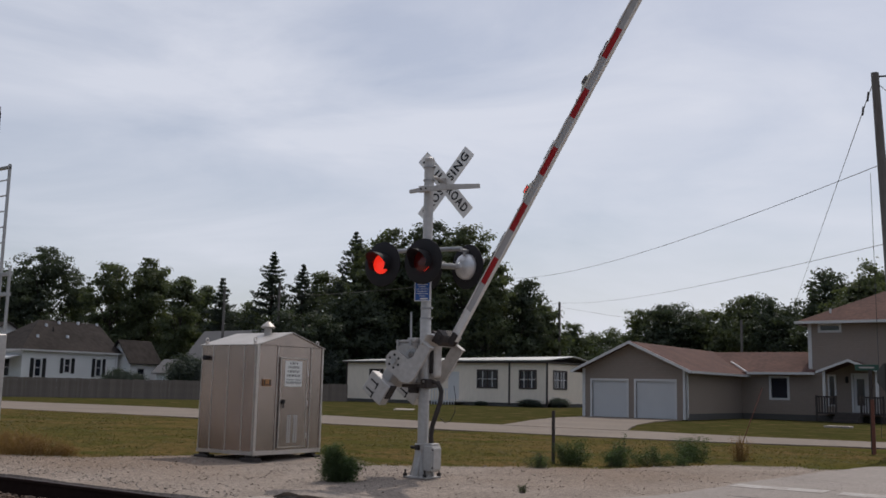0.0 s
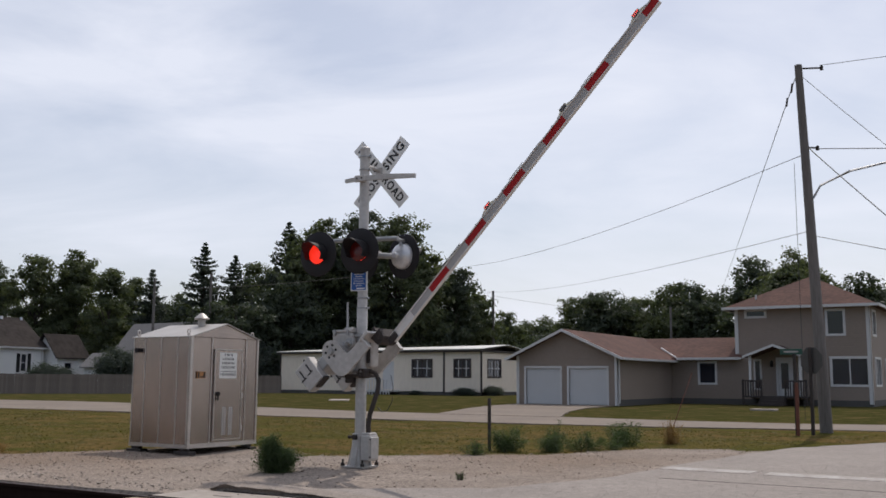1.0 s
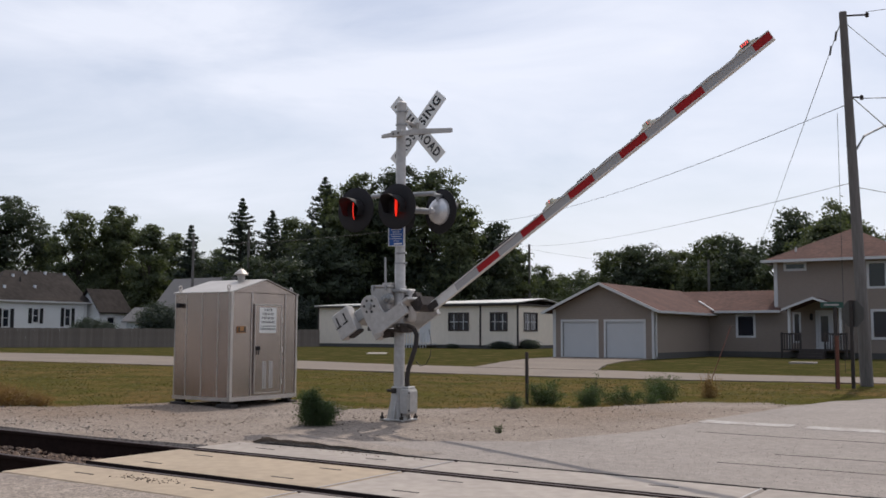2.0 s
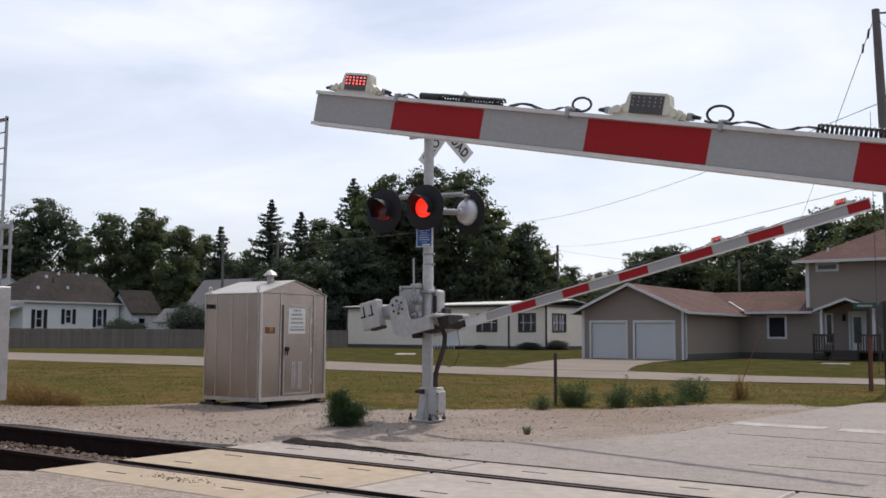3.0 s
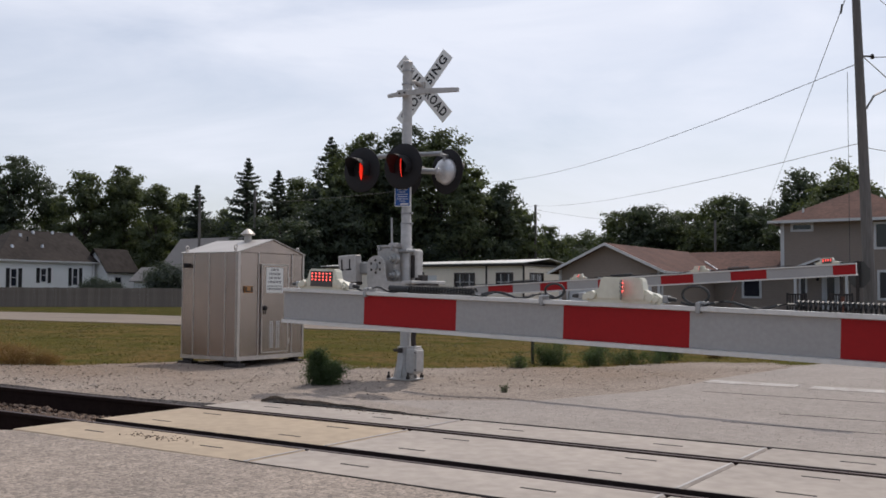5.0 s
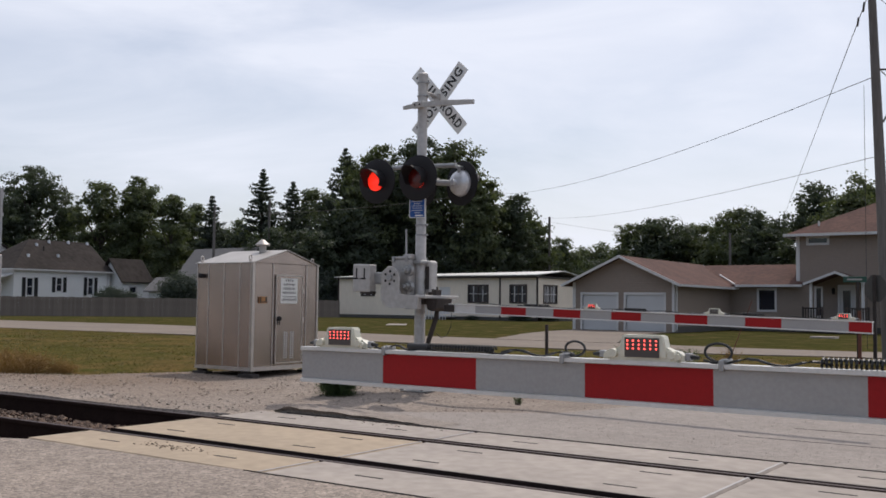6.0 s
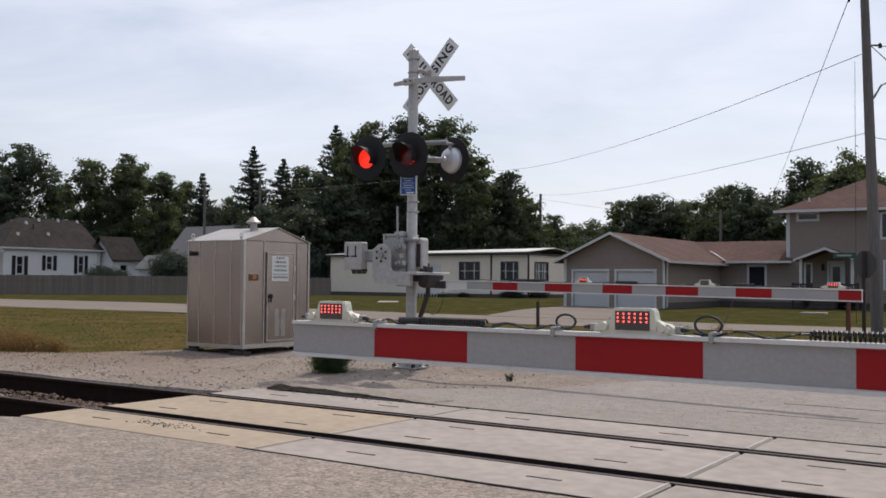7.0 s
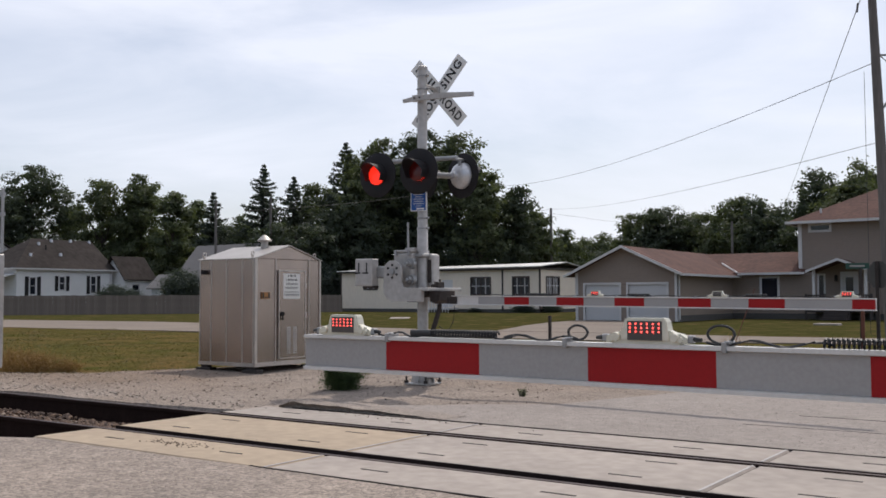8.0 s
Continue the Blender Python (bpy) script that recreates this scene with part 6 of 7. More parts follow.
def build_poles():
    base = Vector((-4.85, 27.26, 0))
    root = thing("utility_pole", pose(*base), "weathered wooden utility pole with street lamp and wires", "utility pole")
    bm = bmesh.new()
    lean = Vector((-0.30, -0.05, 9.95))
    n = 8
    taper(bm, [lean * (i / n) - Vector((0, 0, 0.15 if i == 0 else 0)) for i in range(n + 1)], [0.165 - 0.065 * i / n for i in range(n + 1)], 16)
    part("pole", bm, POLE_WOOD, root, "leaning weathered wooden pole", True)
    at = lambda z: lean * (z / 9.95)
    bm = bmesh.new()
    a = at(6.2)
    pts = [a + Vector((0.12, 0, 0)), a + Vector((0.3, 0.1, 0.35)), a + Vector((1.0, 0.5, 0.75)), a + Vector((1.9, 1.0, 1.0)), a + Vector((2.4, 1.3, 1.02))]
    tube(bm, pts, 0.03, 8)
    part("lamp_arm", bm, GALV, root, "curved galvanised lamp arm", True)
    bm = bmesh.new()
    m = Matrix.Translation(a + Vector((2.8, 1.5, 1.0))) @ Matrix.Rotation(radians(28), 4, "Z")
    rounded(bm, -0.45, 0.45, -0.13, 0.13, -0.05, 0.05, 0.04, 2, m)
    rod(bm, m @ Vector((-0.1, 0, 0.05)), m @ Vector((-0.1, 0, 0.16)), 0.05, n=8)
    part("street_lamp", bm, GALV, root, "flat street lamp head")
    for z, dx in ((9.85, 0.55), (7.62, 0.28)):
        bm = bmesh.new()
        rod(bm, at(z), at(z) + Vector((dx, 0.3, 0.02)), 0.025, n=6)
        bracket = part("bracket", bm, STEEL_DARK, root, "dark steel wire bracket")
        bm = bmesh.new()
        lathe(bm, [(0.03, -0.05), (0.055, -0.03), (0.035, 0.0), (0.055, 0.03), (0.03, 0.08)], 10, Matrix.Translation(at(z) + Vector((dx, 0.3, 0))))
        part("insulator", bm, STEEL_DARK, bracket, "ribbed insulator")
    rel = lambda x, y, z: Vector((x, y, z)) - base
    spans = [
        (at(7.4) + Vector((-0.12, 0, 0)), rel(-51.1, 80.1, 12.3), 1.1, 0.011),
        (at(5.3) + Vector((-0.12, 0, 0)), rel(-47.6, 87.9, 10.3), 0.5, 0.009),
        (at(9.6) + Vector((-0.1, 0, 0)), rel(-29.5, 106.0, 10.0), 0.0, 0.012),
        (at(9.85) + Vector((0.5, 0.3, 0.1)), rel(-1.1, 26.0, 9.1) + Vector((15, 0, 0.0)), 0.0, 0.008),
        (at(9.7), rel(-1.25, 24.0, 5.24), 0.05, 0.009),
        (at(7.62) + Vector((0.25, 0.3, 0)), rel(-1.28, 26.0, 6.9), 0.0, 0.012),
        (at(7.6) + Vector((0.1, 0, 0)), rel(-1.35, 24.0, 3.61), 0.05, 0.014),
        (at(5.2), rel(-1.44, 26.0, 4.1), 0.0, 0.009),
        (at(7.2) + Vector((-0.28, -0.1, 0)), Vector((-0.5, -0.1, 0.3)), 0.0, 0.007),
    ]
    for i, (a, b, d, r) in enumerate(spans):
        bm = bmesh.new()
        tube(bm, sag(a, b, d), r, 5)
        part("wire", bm, RUBBER, root, "slack overhead wire" if d else "guy wire")
    bm = bmesh.new()
    tube(bm, sag(rel(-51.1, 80.1, 12.3), rel(*(-56.5, 53.7, 8.15)), 0.35), 0.014, 5)
    part("wire", bm, POLE_WOOD, root, "slack overhead wire before the trees")
    a, b = at(9.6) + Vector((-0.1, 0, 0)), rel(-29.5, 106.0, 10.0)
    for k in (0.012, 0.03):
        bm = bmesh.new()
        c = a.lerp(b, k)
        rod(bm, c + Vector((0.02, 0, 0.13)), c - Vector((0.02, 0, 0.13)), 0.03, n=8)
        part("guy_insulator", bm, STEEL_DARK, root)
    far = thing("utility_pole", pose(-47.6, 87.9, 0.1), "distant wooden utility pole beside the mobile home", "utility pole")
    bm = bmesh.new()
    rod(bm, (0, 0, -0.2), (0, 0, 10.3), 0.17, 0.12, 12)
    part("pole", bm, POLE_WOOD, far, "", True)
    bm = bmesh.new()
    tube(bm, sag((0, 0, 10.2), (-45, 8, 10.5), 0.8), 0.012, 5)
    tube(bm, sag((0, 0, 9.8), (25, 15, 8.0), 0.8), 0.012, 5)
    rounded(bm, -2.0, -0.1, -0.06, 0.06, 4.7, 4.85, 0.03, 1)
    part("wire", bm, RUBBER, far)
    for x, y, h in ((-68.8, 62.0, 10.2), (-66.5, 66.8, 11.0), (-29.6, 90.0, 8.2)):
        p = thing("utility_pole", pose(x, y, 0.1), "distant thin wooden utility pole among trees", "utility pole")
        bm = bmesh.new()
        rod(bm, (0, 0, -0.2), (0, 0, h), 0.15, 0.11, 10)
        part("pole", bm, POLE_WOOD, p, "", True)


def build_posts():
    p = thing("marker_post", pose(-5.2, 25.55, -0.03), "rusty red steel marker post at the corner", "post")
    bm = bmesh.new()
    box(bm, -0.03, 0.03, -0.02, 0.02, -0.1, 1.3)
    box(bm, -0.045, -0.03, -0.03, 0.03, -0.1, 1.3)
    part("post", bm, RED_POST, p)
    s = thing("street_sign", pose(-5.27, 25.72, -0.03), "dark sign post with a green street name blade", "street sign")
    bm = bmesh.new()
    box(bm, -0.035, 0.035, -0.035, 0.035, -0.1, 2.02)
    part("post", bm, STEEL_DARK, s)
    bm = bmesh.new()
    rounded(bm, -0.34, 0.20, -0.006, 0.006, 2.0, 2.15, 0.004, 1, pose(0, 0, 0, 0, 0, 12))
    blade = part("name_blade", bm, SIGN_GREEN, s, "green street name blade")
    bm = bmesh.new()
    box(bm, -0.25, 0.10, -0.009, -0.006, 2.055, 2.095, pose(0, 0, 0, 0, 0, 12))
    part("text_bar", bm, PALE_STEEL, blade)
    s = thing("stop_sign", pose(-4.98, 26.2, -0.03), "back of a grey octagonal road sign on a dark post", "road sign")
    bm = bmesh.new()
    box(bm, -0.04, 0.04, -0.04, 0.04, -0.1, 2.2)
    part("post", bm, STEEL_DARK, s)
    bm = bmesh.new()
    prism(bm, [(0.36 * math.cos(radians(22.5 + 45 * i)), 1.86 + 0.36 * math.sin(radians(22.5 + 45 * i))) for i in range(8)], 0.045, 0.052, pose(0, 0, 0, 0, 0, -28))
    part("sign_plate", bm, FOUNDATION, s, "grey metal back of the sign")
    st = thing("steel_stake", pose(-8.75, 16.05, -0.03), "dark steel stake among weeds", "stake")
    bm = bmesh.new()
    box(bm, -0.025, 0.025, -0.02, 0.02, -0.1, 0.98)
    part("stake", bm, STEEL_DARK, st)
    w = thing("walk_slab", pose(-36.8, 48.2, 0.0, 0, 0, 35), "narrow pale concrete walk in the lawn before the mobile home", "slab")
    bm = bmesh.new()
    rounded(bm, -0.6, 0.6, -1.6, 1.6, -0.1, 0.05, 0.02, 1)
    part("slab", bm, CONCRETE, w)
    g = thing("guy_marker", pose(-6.9, 20.5, -0.03), "thin reddish leaning rod in the verge", "rod")
    bm = bmesh.new()
    rod(bm, (0, 0, -0.1), (0.5, 0.35, 1.5), 0.009, n=6)
    part("rod", bm, RED_POST, g)
    sl = thing("concrete_step", pose(-11.0, 46.6, 0.0), "small pale concrete slab in the lawn", "slab")
    bm = bmesh.new()
    rounded(bm, -0.55, 0.55, -0.4, 0.4, -0.1, 0.05, 0.02, 1)
    part("slab", bm, CONCRETE, sl)


# ---------------------------------------------------------------- plants
def quads(centres, normals, sizes, rnd, ratio=0.7):
    """Small leaf quads as arrays."""
    n = len(centres)
    t = np.cross(normals, rnd.normal(size=(n, 3)))
    t /= np.linalg.norm(t, axis=1)[:, None] + 1e-9
    b = np.cross(normals, t)
    s = sizes[:, None]
    v = np.stack([centres - t * s, centres - b * s * ratio, centres + t * s, centres + b * s * ratio], axis=1).reshape(-1, 3)
    return v, [(4 * i, 4 * i + 1, 4 * i + 2, 4 * i + 3) for i in range(n)]


def leaf_mesh(name, pts, nor, sz, rnd, material, ratio):
    v, f = quads(np.concatenate(pts), np.concatenate(nor), np.concatenate(sz), rnd, ratio)
    data = bpy.data.meshes.new(name)
    data.from_pydata(v.tolist(), [], f)
    data.materials.append(material)
    return data


def crown_data(name, seed, wide, high, base, clumps, per, leaf, material, lobes=15):
    """An uneven crown in metres: rounded lobes on an egg-shaped frame, each of many twig clumps with gaps between."""
    rnd = np.random.default_rng(seed)
    low, mid = base * high, (1 + base) * 0.5 * high
    half = (1 - base) * 0.5 * high
    cent = []
    for i in range(lobes):
        k = 1 - 2 * (i + 0.5) / lobes
        a = 2.4 * i + rnd.uniform(-0.6, 0.6)
        rad = wide * rnd.uniform(0.17, 0.29)
        out = math.sqrt(max(0.0, 1 - k * k)) * rnd.uniform(0.55, 1.0)
        spread = (0.5 * wide - rad * 0.75) * (1.0 - 0.22 * k)
        cent.append((spread * out * math.cos(a), spread * out * math.sin(a), mid + k * (half - rad * 0.6) * rnd.uniform(0.85, 1.0), rad))
    # a small leading lobe, off the axis
    cent.append((rnd.uniform(-0.1, 0.1) * wide, rnd.uniform(-0.1, 0.1) * wide, high - 0.10 * wide, 0.12 * wide))
    share = np.array([c[3] ** 2 for c in cent])
    pick = rnd.choice(len(cent), clumps, p=share / share.sum())
    pts, nor, sz = [], [], []
    for i in pick:
        cx, cy, cz, rad = cent[i]
        d = rnd.normal(size=3)
        d /= np.linalg.norm(d)
        c = np.array([cx, cy, cz]) + d * np.array([1, 1, 0.72]) * rad * rnd.uniform(0.35, 1.04)
        c[2] = max(c[2], low)
        cr = rnd.uniform(0.40, 0.90)
        q = rnd.normal(size=(per, 3))
        q /= np.linalg.norm(q, axis=1)[:, None]
        p = c + q * cr * rnd.uniform(0.2, 1.2, size=(per, 1)) * np.array([1.1, 1.1, 0.62])
        m = q * 0.5 + d * 0.6 + rnd.normal(size=(per, 3)) * 0.6 + np.array([0, 0, 0.45])
        pts.append(p)
        nor.append(m / np.linalg.norm(m, axis=1)[:, None])
        sz.append(rnd.uniform(leaf * 0.6, leaf * 1.35, size=per))
    return leaf_mesh(name, pts, nor, sz, rnd, material, 0.7)


def spruce_data(name, seed, wide, high, material):
    """Whorls of drooping branches with upturned tips and gaps between them, in metres."""
    rnd = np.random.default_rng(seed)
    pts, nor, sz = [], [], []
    whorls = int(high / 0.40)
    for i in range(whorls):
        k = i / (whorls - 1)
        r = 0.5 * wide * (1 - k) ** 0.80 + 0.12
        for j in range(int(5 + 6 * (1 - k))):
            z = high * (0.06 + 0.93 * k) + rnd.uniform(-0.28, 0.28) * (1 - k)
            a = rnd.uniform(0, 2 * math.pi)
            ln = r * rnd.uniform(0.55, 1.15)
            n = int(20 + 34 * ln)
            t = rnd.uniform(0.0, 1.0, n) ** 0.8
            u = ln * t
            p = np.stack([u * math.cos(a), u * math.sin(a), z - 0.12 * u + 0.22 * ln * t ** 3], axis=1)
            p = p + rnd.normal(size=(n, 3)) * np.array([0.17, 0.17, 0.14]) * (0.45 + 0.55 * (1 - k))
            pts.append(p)
            m = rnd.normal(size=(n, 3)) * 0.7 + np.array([0, 0, 0.8])
            nor.append(m / np.linalg.norm(m, axis=1)[:, None])
            sz.append(rnd.uniform(0.10, 0.21, n))
    return leaf_mesh(name, pts, nor, sz, rnd, material, 0.45)


def trunk_data(name, seed, limbs=True):
    rnd = random.Random(seed)
    bm = bmesh.new()
    rod(bm, (0, 0, -0.02), (0.01, 0, 0.35), 0.032, 0.022, 9)
    rod(bm, (0.01, 0, 0.35), (0.0, 0.01, 0.80), 0.022, 0.006, 8)
    if limbs:
        for i in range(9):
            a, z = rnd.uniform(0, 6.3), rnd.uniform(0.22, 0.6)
            ln = rnd.uniform(0.2, 0.36)
            p = Vector((0, 0, z))
            q = p + Vector((ln * math.cos(a) * 0.8, ln * math.sin(a) * 0.8, ln * 0.75))
            rod(bm, p, q, 0.011, 0.004, 6)
    data = bpy.data.meshes.new(name)
    bm.to_mesh(data)
    bm.free()
    data.materials.append(BARK)
    return data


# place, height, crown width, kind
TREES = [
    (-105.7, 66.7, 17.0, 9.0, 'b'),
    (-108.8, 61.6, 14.4, 7.3, 'c'),
    (-110.7, 58.0, 14.9, 8.7, 'b'),
    (-97.3, 70.2, 14.9, 5.3, 'c'),
    (-94.7, 73.7, 15.8, 5.9, 'a'),
    (-86.2, 71.5, 12.8, 3.9, 'c'),
    (-111.5, 76.1, 13.3, 5.5, 'a'),
    (-78.2, 70.1, 12.0, 2.9, 's'),
    (-90.8, 78.5, 12.6, 4.2, 'c'),
    (-74.6, 73.9, 15.0, 4.4, 's'),
    (-73.0, 76.8, 13.9, 4.2, 's'),
    (-73.8, 81.5, 14.0, 5.1, 'a'),
    (-85.7, 81.1, 10.9, 4.8, 'c'),
    (-65.0, 76.0, 16.7, 5.3, 's'),
    (-62.1, 76.9, 17.2, 6.9, 'a'),
    (-59.4, 80.5, 18.1, 7.2, 'b'),
    (-54.4, 80.0, 17.1, 6.7, 'c'),
    (-49.9, 78.2, 13.6, 4.8, 'a'),
    (-48.6, 81.7, 11.7, 4.4, 'b'),
    (-49.1, 87.1, 10.6, 3.5, 'c'),
    (-62.9, 80.7, 13.2, 8.3, 'd'),
    (-61.7, 72.9, 11.3, 6.2, 'd'),
    (-63.1, 68.3, 8.7, 5.4, 'd'),
    (-56.3, 80.2, 11.6, 7.1, 'd'),
    (-67.0, 67.4, 8.3, 5.0, 'd'),
    (-50.8, 79.6, 9.4, 6.0, 'd'),
    (-97.3, 80.2, 10.8, 7.3, 'd'),
    (-105.0, 80.0, 10.6, 8.4, 'd'),
    (-88.3, 81.2, 10.2, 5.6, 'd'),
    (-69.9, 132.7, 11.5, 4.9, 'c'),
    (-71.7, 143.0, 10.6, 5.6, 'a'),
    (-59.9, 126.5, 10.4, 5.7, 'c'),
    (-47.9, 110.0, 11.3, 5.6, 'a'),
    (-43.8, 109.6, 12.1, 7.5, 'b'),
    (-40.8, 112.8, 11.2, 5.6, 'c'),
    (-35.6, 109.4, 12.4, 6.7, 'a'),
    (-31.8, 107.4, 12.0, 5.9, 'b'),
    (-30.4, 110.9, 10.1, 4.0, 'c'),
    (-22.2, 92.4, 12.6, 5.0, 'b'),
    (-18.4, 88.1, 12.6, 5.0, 'a'),
    (-17.1, 93.4, 12.1, 4.4, 'c'),
    (-13.4, 99.1, 11.3, 7.0, 'b'),
    (-9.8, 109.6, 12.6, 7.7, 'a'),
    (-51.6, 113.9, 8.1, 7.3, 'd'),
    (-44.1, 113.8, 8.2, 7.8, 'd'),
    (-35.4, 112.6, 8.2, 8.2, 'd'),
    (-55.6, 100.6, 7.7, 5.3, 'd'),
    (-99.7, 63.1, 8.2, 8.2, 'd'),

]


def build_trees():
    kinds = {
        "a": (330, LEAF, 0.16, 15, trunk_data("trunk", 1), "broadleaf tree with a full uneven green crown"),
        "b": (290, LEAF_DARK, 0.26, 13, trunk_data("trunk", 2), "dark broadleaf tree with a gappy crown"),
        "c": (310, LEAF, 0.12, 14, trunk_data("trunk", 3), "green broadleaf tree with a lobed crown"),
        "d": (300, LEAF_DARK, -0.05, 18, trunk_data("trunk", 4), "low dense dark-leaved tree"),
        "s": (0, LEAF_SPRUCE, 0.0, 0, trunk_data("trunk", 5, False), "dark tapering spruce tree behind the houses"),
    }
    rnd = random.Random(12)
    for n, (x, y, h, w, k) in enumerate(TREES):
        clumps, leaf, base, lobes, trunk, label = kinds[k]
        wide, high = w * (2.5 if k == "s" else 1.42), h * 1.03
        if k == "s":
            crown = spruce_data("crown", 200 + n, wide, high, leaf)
        else:
            big = max(0.7, min(1.6, wide * high / 120.0))
            crown = crown_data("crown", 100 + n, wide, high, base, int(clumps * 1.45 * big), 40, 0.150, leaf, lobes)
        root = thing("spruce_tree" if k == "s" else "tree", pose(x, y, 0.05, 0, 0, rnd.uniform(0, 360)), label, "tree", "trees behind the houses")
        o = new("crown", crown)
        o.parent = root
        o = new("trunk", trunk)
        o.parent = root
        o.matrix_basis = Matrix.Diagonal((wide, wide, high, 1))


def weed(name, x, y, h, w, count, material, label, seed, stems=14):
    """A tuft of stems with narrow leaves along them."""
    rnd = np.random.default_rng(seed)
    pts, nor, sz = [], [], []
    stem = bmesh.new()
    for i in range(stems):
        a, lean = rnd.uniform(0, 2 * math.pi), rnd.uniform(0.05, 0.5)
        hh = h * rnd.uniform(0.5, 1.05) * (1 - 0.5 * lean)
        x0, y0 = rnd.normal(0, w * 0.16, 2)
        tip = np.array([x0 + math.cos(a) * lean * w, y0 + math.sin(a) * lean * w, hh])
        rod(stem, (x0, y0, -0.05), tuple(tip), 0.006, 0.003, 5)
        n = 5 * count // stems  # leaves on each stem
        s = rnd.uniform(0.12, 1.03, n)
        base = np.array([x0, y0, 0.0])
        p = base + (tip - base) * s[:, None] + rnd.normal(size=(n, 3)) * np.array([0.10, 0.10, 0.05]) * w * 1.5 * (1.15 - 0.5 * s[:, None])
        p[:, 2] = np.maximum(p[:, 2], 0.01)
        m = rnd.normal(size=(n, 3)) + np.array([0, 0, 0.5])
        pts.append(p)
        nor.append(m / np.linalg.norm(m, axis=1)[:, None])
        sz.append(rnd.uniform(0.012, 0.027, n) * (0.6 + 0.6 * h))
    v, f = quads(np.concatenate(pts), np.concatenate(nor), np.concatenate(sz), rnd, 0.26)
    root = thing(name, pose(x, y, ground_height(x, y)), label, "weed", "weeds along the gravel" if material is LEAF_WEED else "")
    part("tuft", stem, BARK if material is LEAF_WEED else STRAW, root)
    raw("foliage", v.tolist(), f, material, root)


def edge_x(y):
    """The verge beside the far road."""
    return -4.9 if y < 19 else -4.9 + 0.32 * (y - 19)


def build_weeds():
    green = "bushy green weed growing at the edge of the gravel"
    for i, (x, y, h, w, n) in enumerate(((-9.15, 10.65, 0.58, 0.50, 3400), (-8.55, 15.2, 0.28, 0.4, 400), (-8.4, 16.1, 0.50, 0.5, 1300), (-7.8, 16.7, 0.40, 0.5, 900),
                                         (-7.95, 17.2, 0.62, 0.30, 300), (-7.45, 17.4, 0.36, 0.5, 900), (-7.25, 19.0, 0.56, 0.55, 1200), (-7.05, 17.9, 0.22, 0.4, 300),
                                         (-7.6, 19.6, 0.5, 0.5, 350))):
        weed("weed", x, y, h, w, n, LEAF_WEED, green, 60 + i)
    weed("weed", -6.55, 11.25, 0.15, 0.11, 45, LEAF_WEED, "small tuft of weed in the gravel", 80, 10)
    for i, (x, y, h, w) in enumerate(((-16.0, 10.3, 0.40, 0.7), (-16.5, 10.2, 0.5, 0.9), (-17.2, 10.3, 0.5, 1.0), (-15.7, 10.6, 0.25, 0.5), (-6.7, 20.2, 0.55, 0.5))):
        weed("dry_weed", x, y, h, w, 700 if x < -10 else 260, STRAW, "clump of dry straw-coloured grass", 90 + i, 40)
    # shrubs by the houses
    data = crown_data("foliage", 77, 4.0, 3.6, -0.02, 420, 40, 0.07, LEAF_SPRUCE, 16)
    for x, y, h, w in ((-70.3, 59.4, 4.0, 4.4), (-78.6, 58.2, 2.6, 3.6), (-77.0, 59.0, 2.2, 2.4), (-38.0, 65.5, 0.65, 2.0), (-36.3, 67.0, 0.8, 1.8), (-42.6, 65.7, 0.4, 1.2),
                       (-61.0, 68.0, 4.6, 5.0)):
        root = thing("shrub", pose(x, y, 0.05), "dark rounded shrub beside a house", "shrub", "shrubs by the houses")
        o = new("foliage", data)
        o.parent = root
        o.matrix_basis = Matrix.Diagonal((w / 4.0, w / 4.0, h / 3.6, 1))
    # short grass near the gravel's edge
    rnd = np.random.default_rng(99)
    n = 60000
    x = rnd.uniform(-24, -4.0, n)
    y = rnd.uniform(10, 25.5, n)
    keep = np.array([0.6 * abs(rnd.normal()) > yy - edge_y(xx, GRAVEL_EDGE) > -0.15 + 0.2 * rnd.normal() and not (xx > -4.9 + 0.1 * (yy - 18) and yy > 10 and xx > -4.35) for xx, yy in zip(x, y)])
    x, y = x[keep], y[keep]
    h = rnd.uniform(0.02, 0.06, len(x))
    a = rnd.uniform(0, 6.28, len(x))
    w = 0.010
    dx, dy = np.cos(a) * w, np.sin(a) * w
    lean = rnd.normal(0, 0.03, (len(x), 2))
    z = np.array([ground_height(p, q) for p, q in zip(x, y)]) - 0.01
    v = np.stack([np.stack([x - dx, y - dy, z], 1), np.stack([x + dx, y + dy, z], 1), np.stack([x + lean[:, 0], y + lean[:, 1], z + h], 1)], 1).reshape(-1, 3)
    ob = raw("grass", v.tolist(), [(3 * i, 3 * i + 1, 3 * i + 2) for i in range(len(x))], GRASS)
    tagged(ob, "short dry mown grass along the gravel's edge", "grass", kind="stuff")
    n = 50000
    x = rnd.uniform(-40, -3.5, n)
    y = 10 + 16.6 * rnd.uniform(0, 1, n) ** 0.8
    keep = np.array([yy > edge_y(xx, GRAVEL_EDGE) + 0.1 and xx < edge_x(yy) - 0.2 and -2.6 < xx / yy + 0.9 < 0.85 for xx, yy in zip(x, y)])
    x, y = x[keep], y[keep]
    patch = np.array([noise.noise((p * 0.5, q * 1.3, 7.0)) for p, q in zip(x, y)])
    h = rnd.uniform(0.015, 0.038, len(x)) * (1.0 + 0.7 * patch)
    a = rnd.uniform(0, 6.28, len(x))
    dx, dy = np.cos(a) * 0.020, np.sin(a) * 0.020
    lean = rnd.normal(0, 0.05, (len(x), 2))
    z = np.array([ground_height(p, q) for p, q in zip(x, y)]) - 0.01
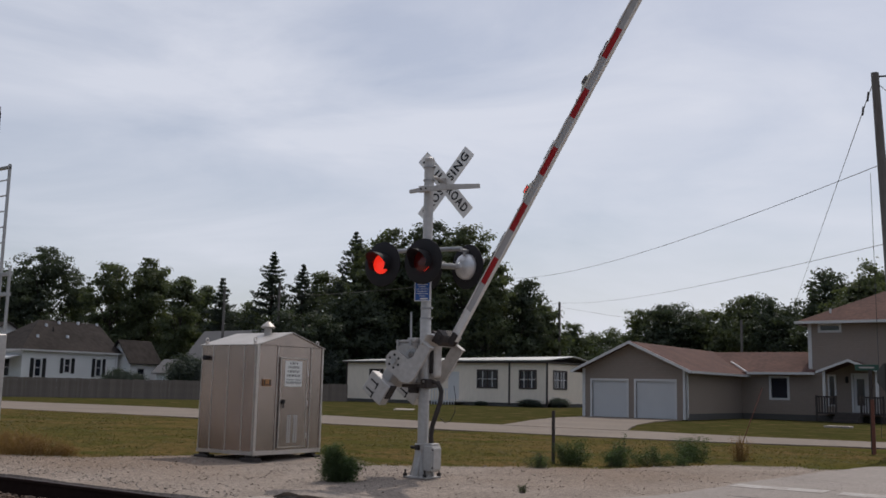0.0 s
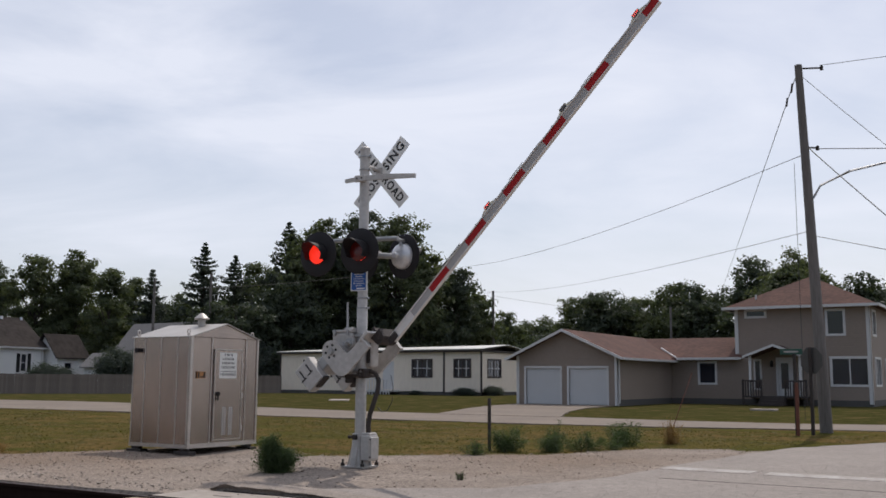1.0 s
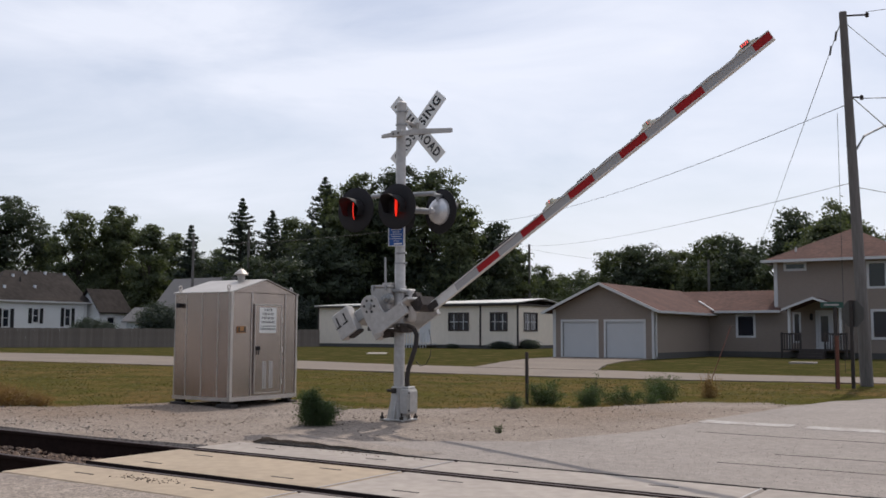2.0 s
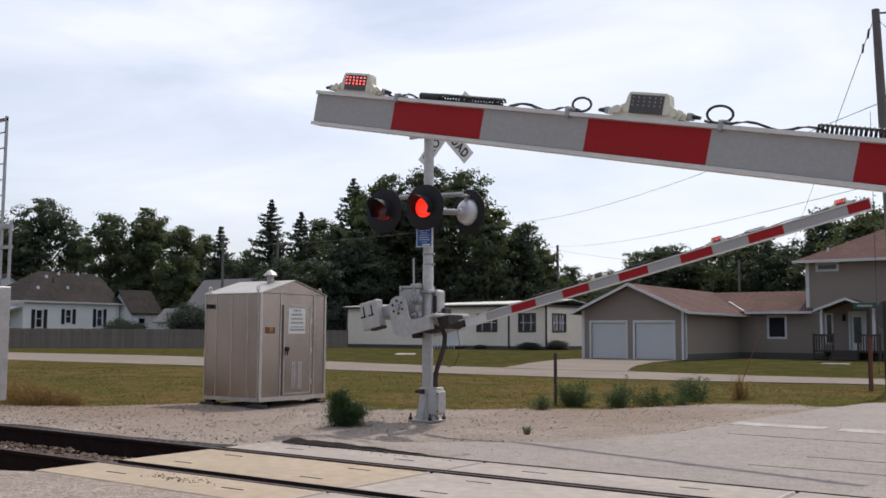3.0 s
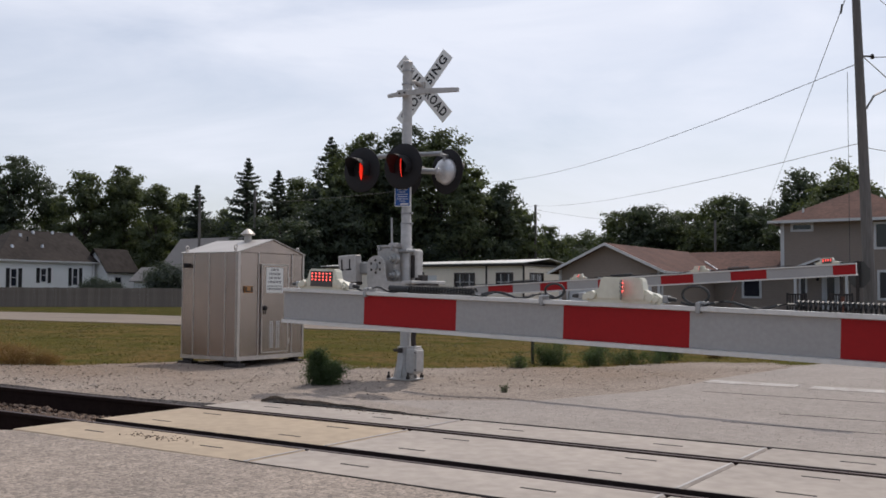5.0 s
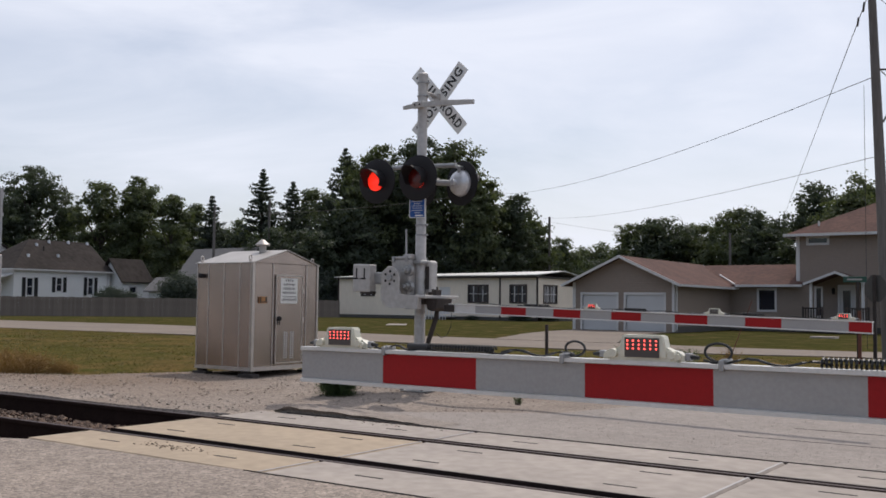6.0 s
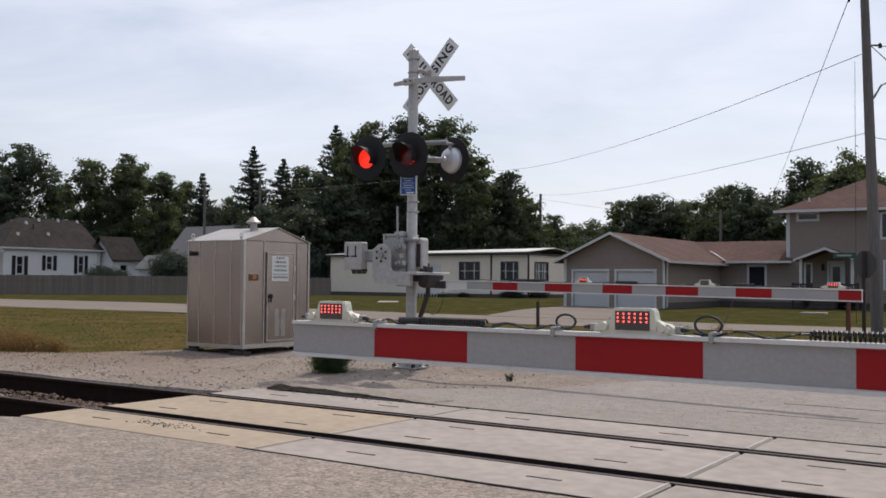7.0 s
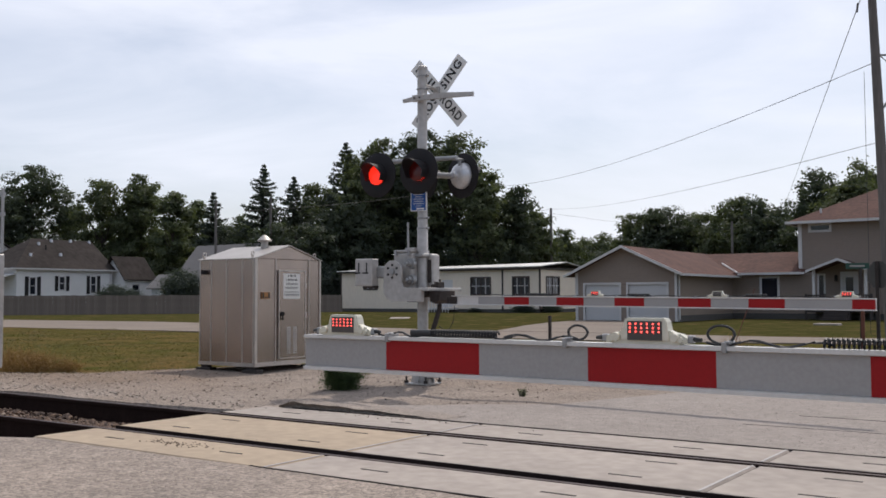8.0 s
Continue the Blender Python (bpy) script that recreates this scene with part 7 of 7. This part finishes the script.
    v = np.stack([np.stack([x - dx, y - dy, z], 1), np.stack([x + dx, y + dy, z], 1), np.stack([x + lean[:, 0], y + lean[:, 1], z + h], 1)], 1).reshape(-1, 3)
    ob = raw("field_grass", v.tolist(), [(3 * i, 3 * i + 1, 3 * i + 2) for i in range(len(x))], GRASS_FIELD)
    tagged(ob, "mown golden-green grass of the field", "grass", kind="stuff")


build_ground()
build_roads()
build_shoulder_edge()
rail(6.15, "rail")
rail(7.66, "rail")
SIGNAL, LENSES, WEIGHT = build_crossing_signal()
FAR_ARM, NEAR_ARM, FLIPS = build_gates(SIGNAL)
build_shed()
build_signal_mast()
build_tan_house()
build_trailer()
build_white_house()
build_far_houses()
build_poles()
build_posts()
build_trees()
build_weeds()
build_stones()
build_fence()
build_crossing_panels()
build_seals()


# ---------------------------------------------------------------- what moves
FAR_ANGLES = [(0.0, 55.1), (0.5, 49.3), (1.0, 44.1), (1.5, 38.7), (1.7, 36.0), (2.2, 27.0), (2.8, 16.0), (3.0, 12.5), (3.2, 8.8), (3.4, 5.3), (3.5, 4.05), (3.6, 3.9),
              (3.7, 4.7), (3.85, 5.7), (4.0, 5.75), (4.5, 4.8), (4.7, 3.9), (5.2, 2.0), (5.6, 0.5), (5.8, -0.4), (5.9, -1.05), (6.0, -1.35), (6.1, -1.05), (6.2, -0.75),
              (6.3, -0.35), (6.4, 0.05), (6.5, 0.3), (6.7, 0.1), (7.0, -0.65), (7.5, -0.3), (8.0, -0.5)]
NEAR_ANGLES = [(0.0, 55.0), (0.5, 49.6), (1.0, 44.4), (1.5, 39.4), (1.7, 37.0), (2.2, 28.0), (2.8, 15.9), (3.0, 12.05), (3.2, 8.2), (3.4, 4.5), (3.5, 3.05), (3.6, 2.8),
               (3.7, 3.7), (3.85, 4.6), (4.0, 4.6), (4.5, 3.4), (4.7, 2.8), (5.2, 1.0), (5.6, -0.1), (5.8, -0.3), (6.5, -0.3), (7.0, -0.15), (8.0, 0.0)]
SWITCH = [0.12, 0.72, 1.32, 1.92, 2.52, 3.12, 3.72, 4.32, 4.93, 5.53, 6.13, 6.73, 7.33, 7.88]


def flip_rows(place, lit_first):
    """Half turns of a two-sided lamp face at each change of the flasher."""
    turn = 0.0 if lit_first else 180.0
    rows = [(0.0, place @ pose(0, 0, 0, 0, 0, turn))]
    for t in SWITCH:
        for k in range(4):
            rows.append((t + k / 30.0, place @ pose(0, 0, 0, 0, 0, turn + 60 * k)))
        turn += 180
    rows.append((8.0 if SWITCH[-1] + 0.1 < 8.0 else 8.2, place @ pose(0, 0, 0, 0, 0, turn)))
    return rows


def motions():
    walk(FAR_ARM, [(t, pose(*FAR_PIVOT, 0, -a, -6.5)) for t, a in FAR_ANGLES])
    walk(WEIGHT, [(t, pose(*WEIGHT_AT, 0, -a, 0)) for t, a in FAR_ANGLES])
    walk(NEAR_ARM, [(t, pose(*NEAR_PIVOT, 0, a, -3.0)) for t, a in NEAR_ANGLES])
    for i, lens in enumerate(LENSES):
        walk(lens, flip_rows(lens.matrix_basis.copy(), i == 0))
    for led, phase in FLIPS:
        walk(led, flip_rows(led.matrix_basis.copy(), phase == 0))


motions()
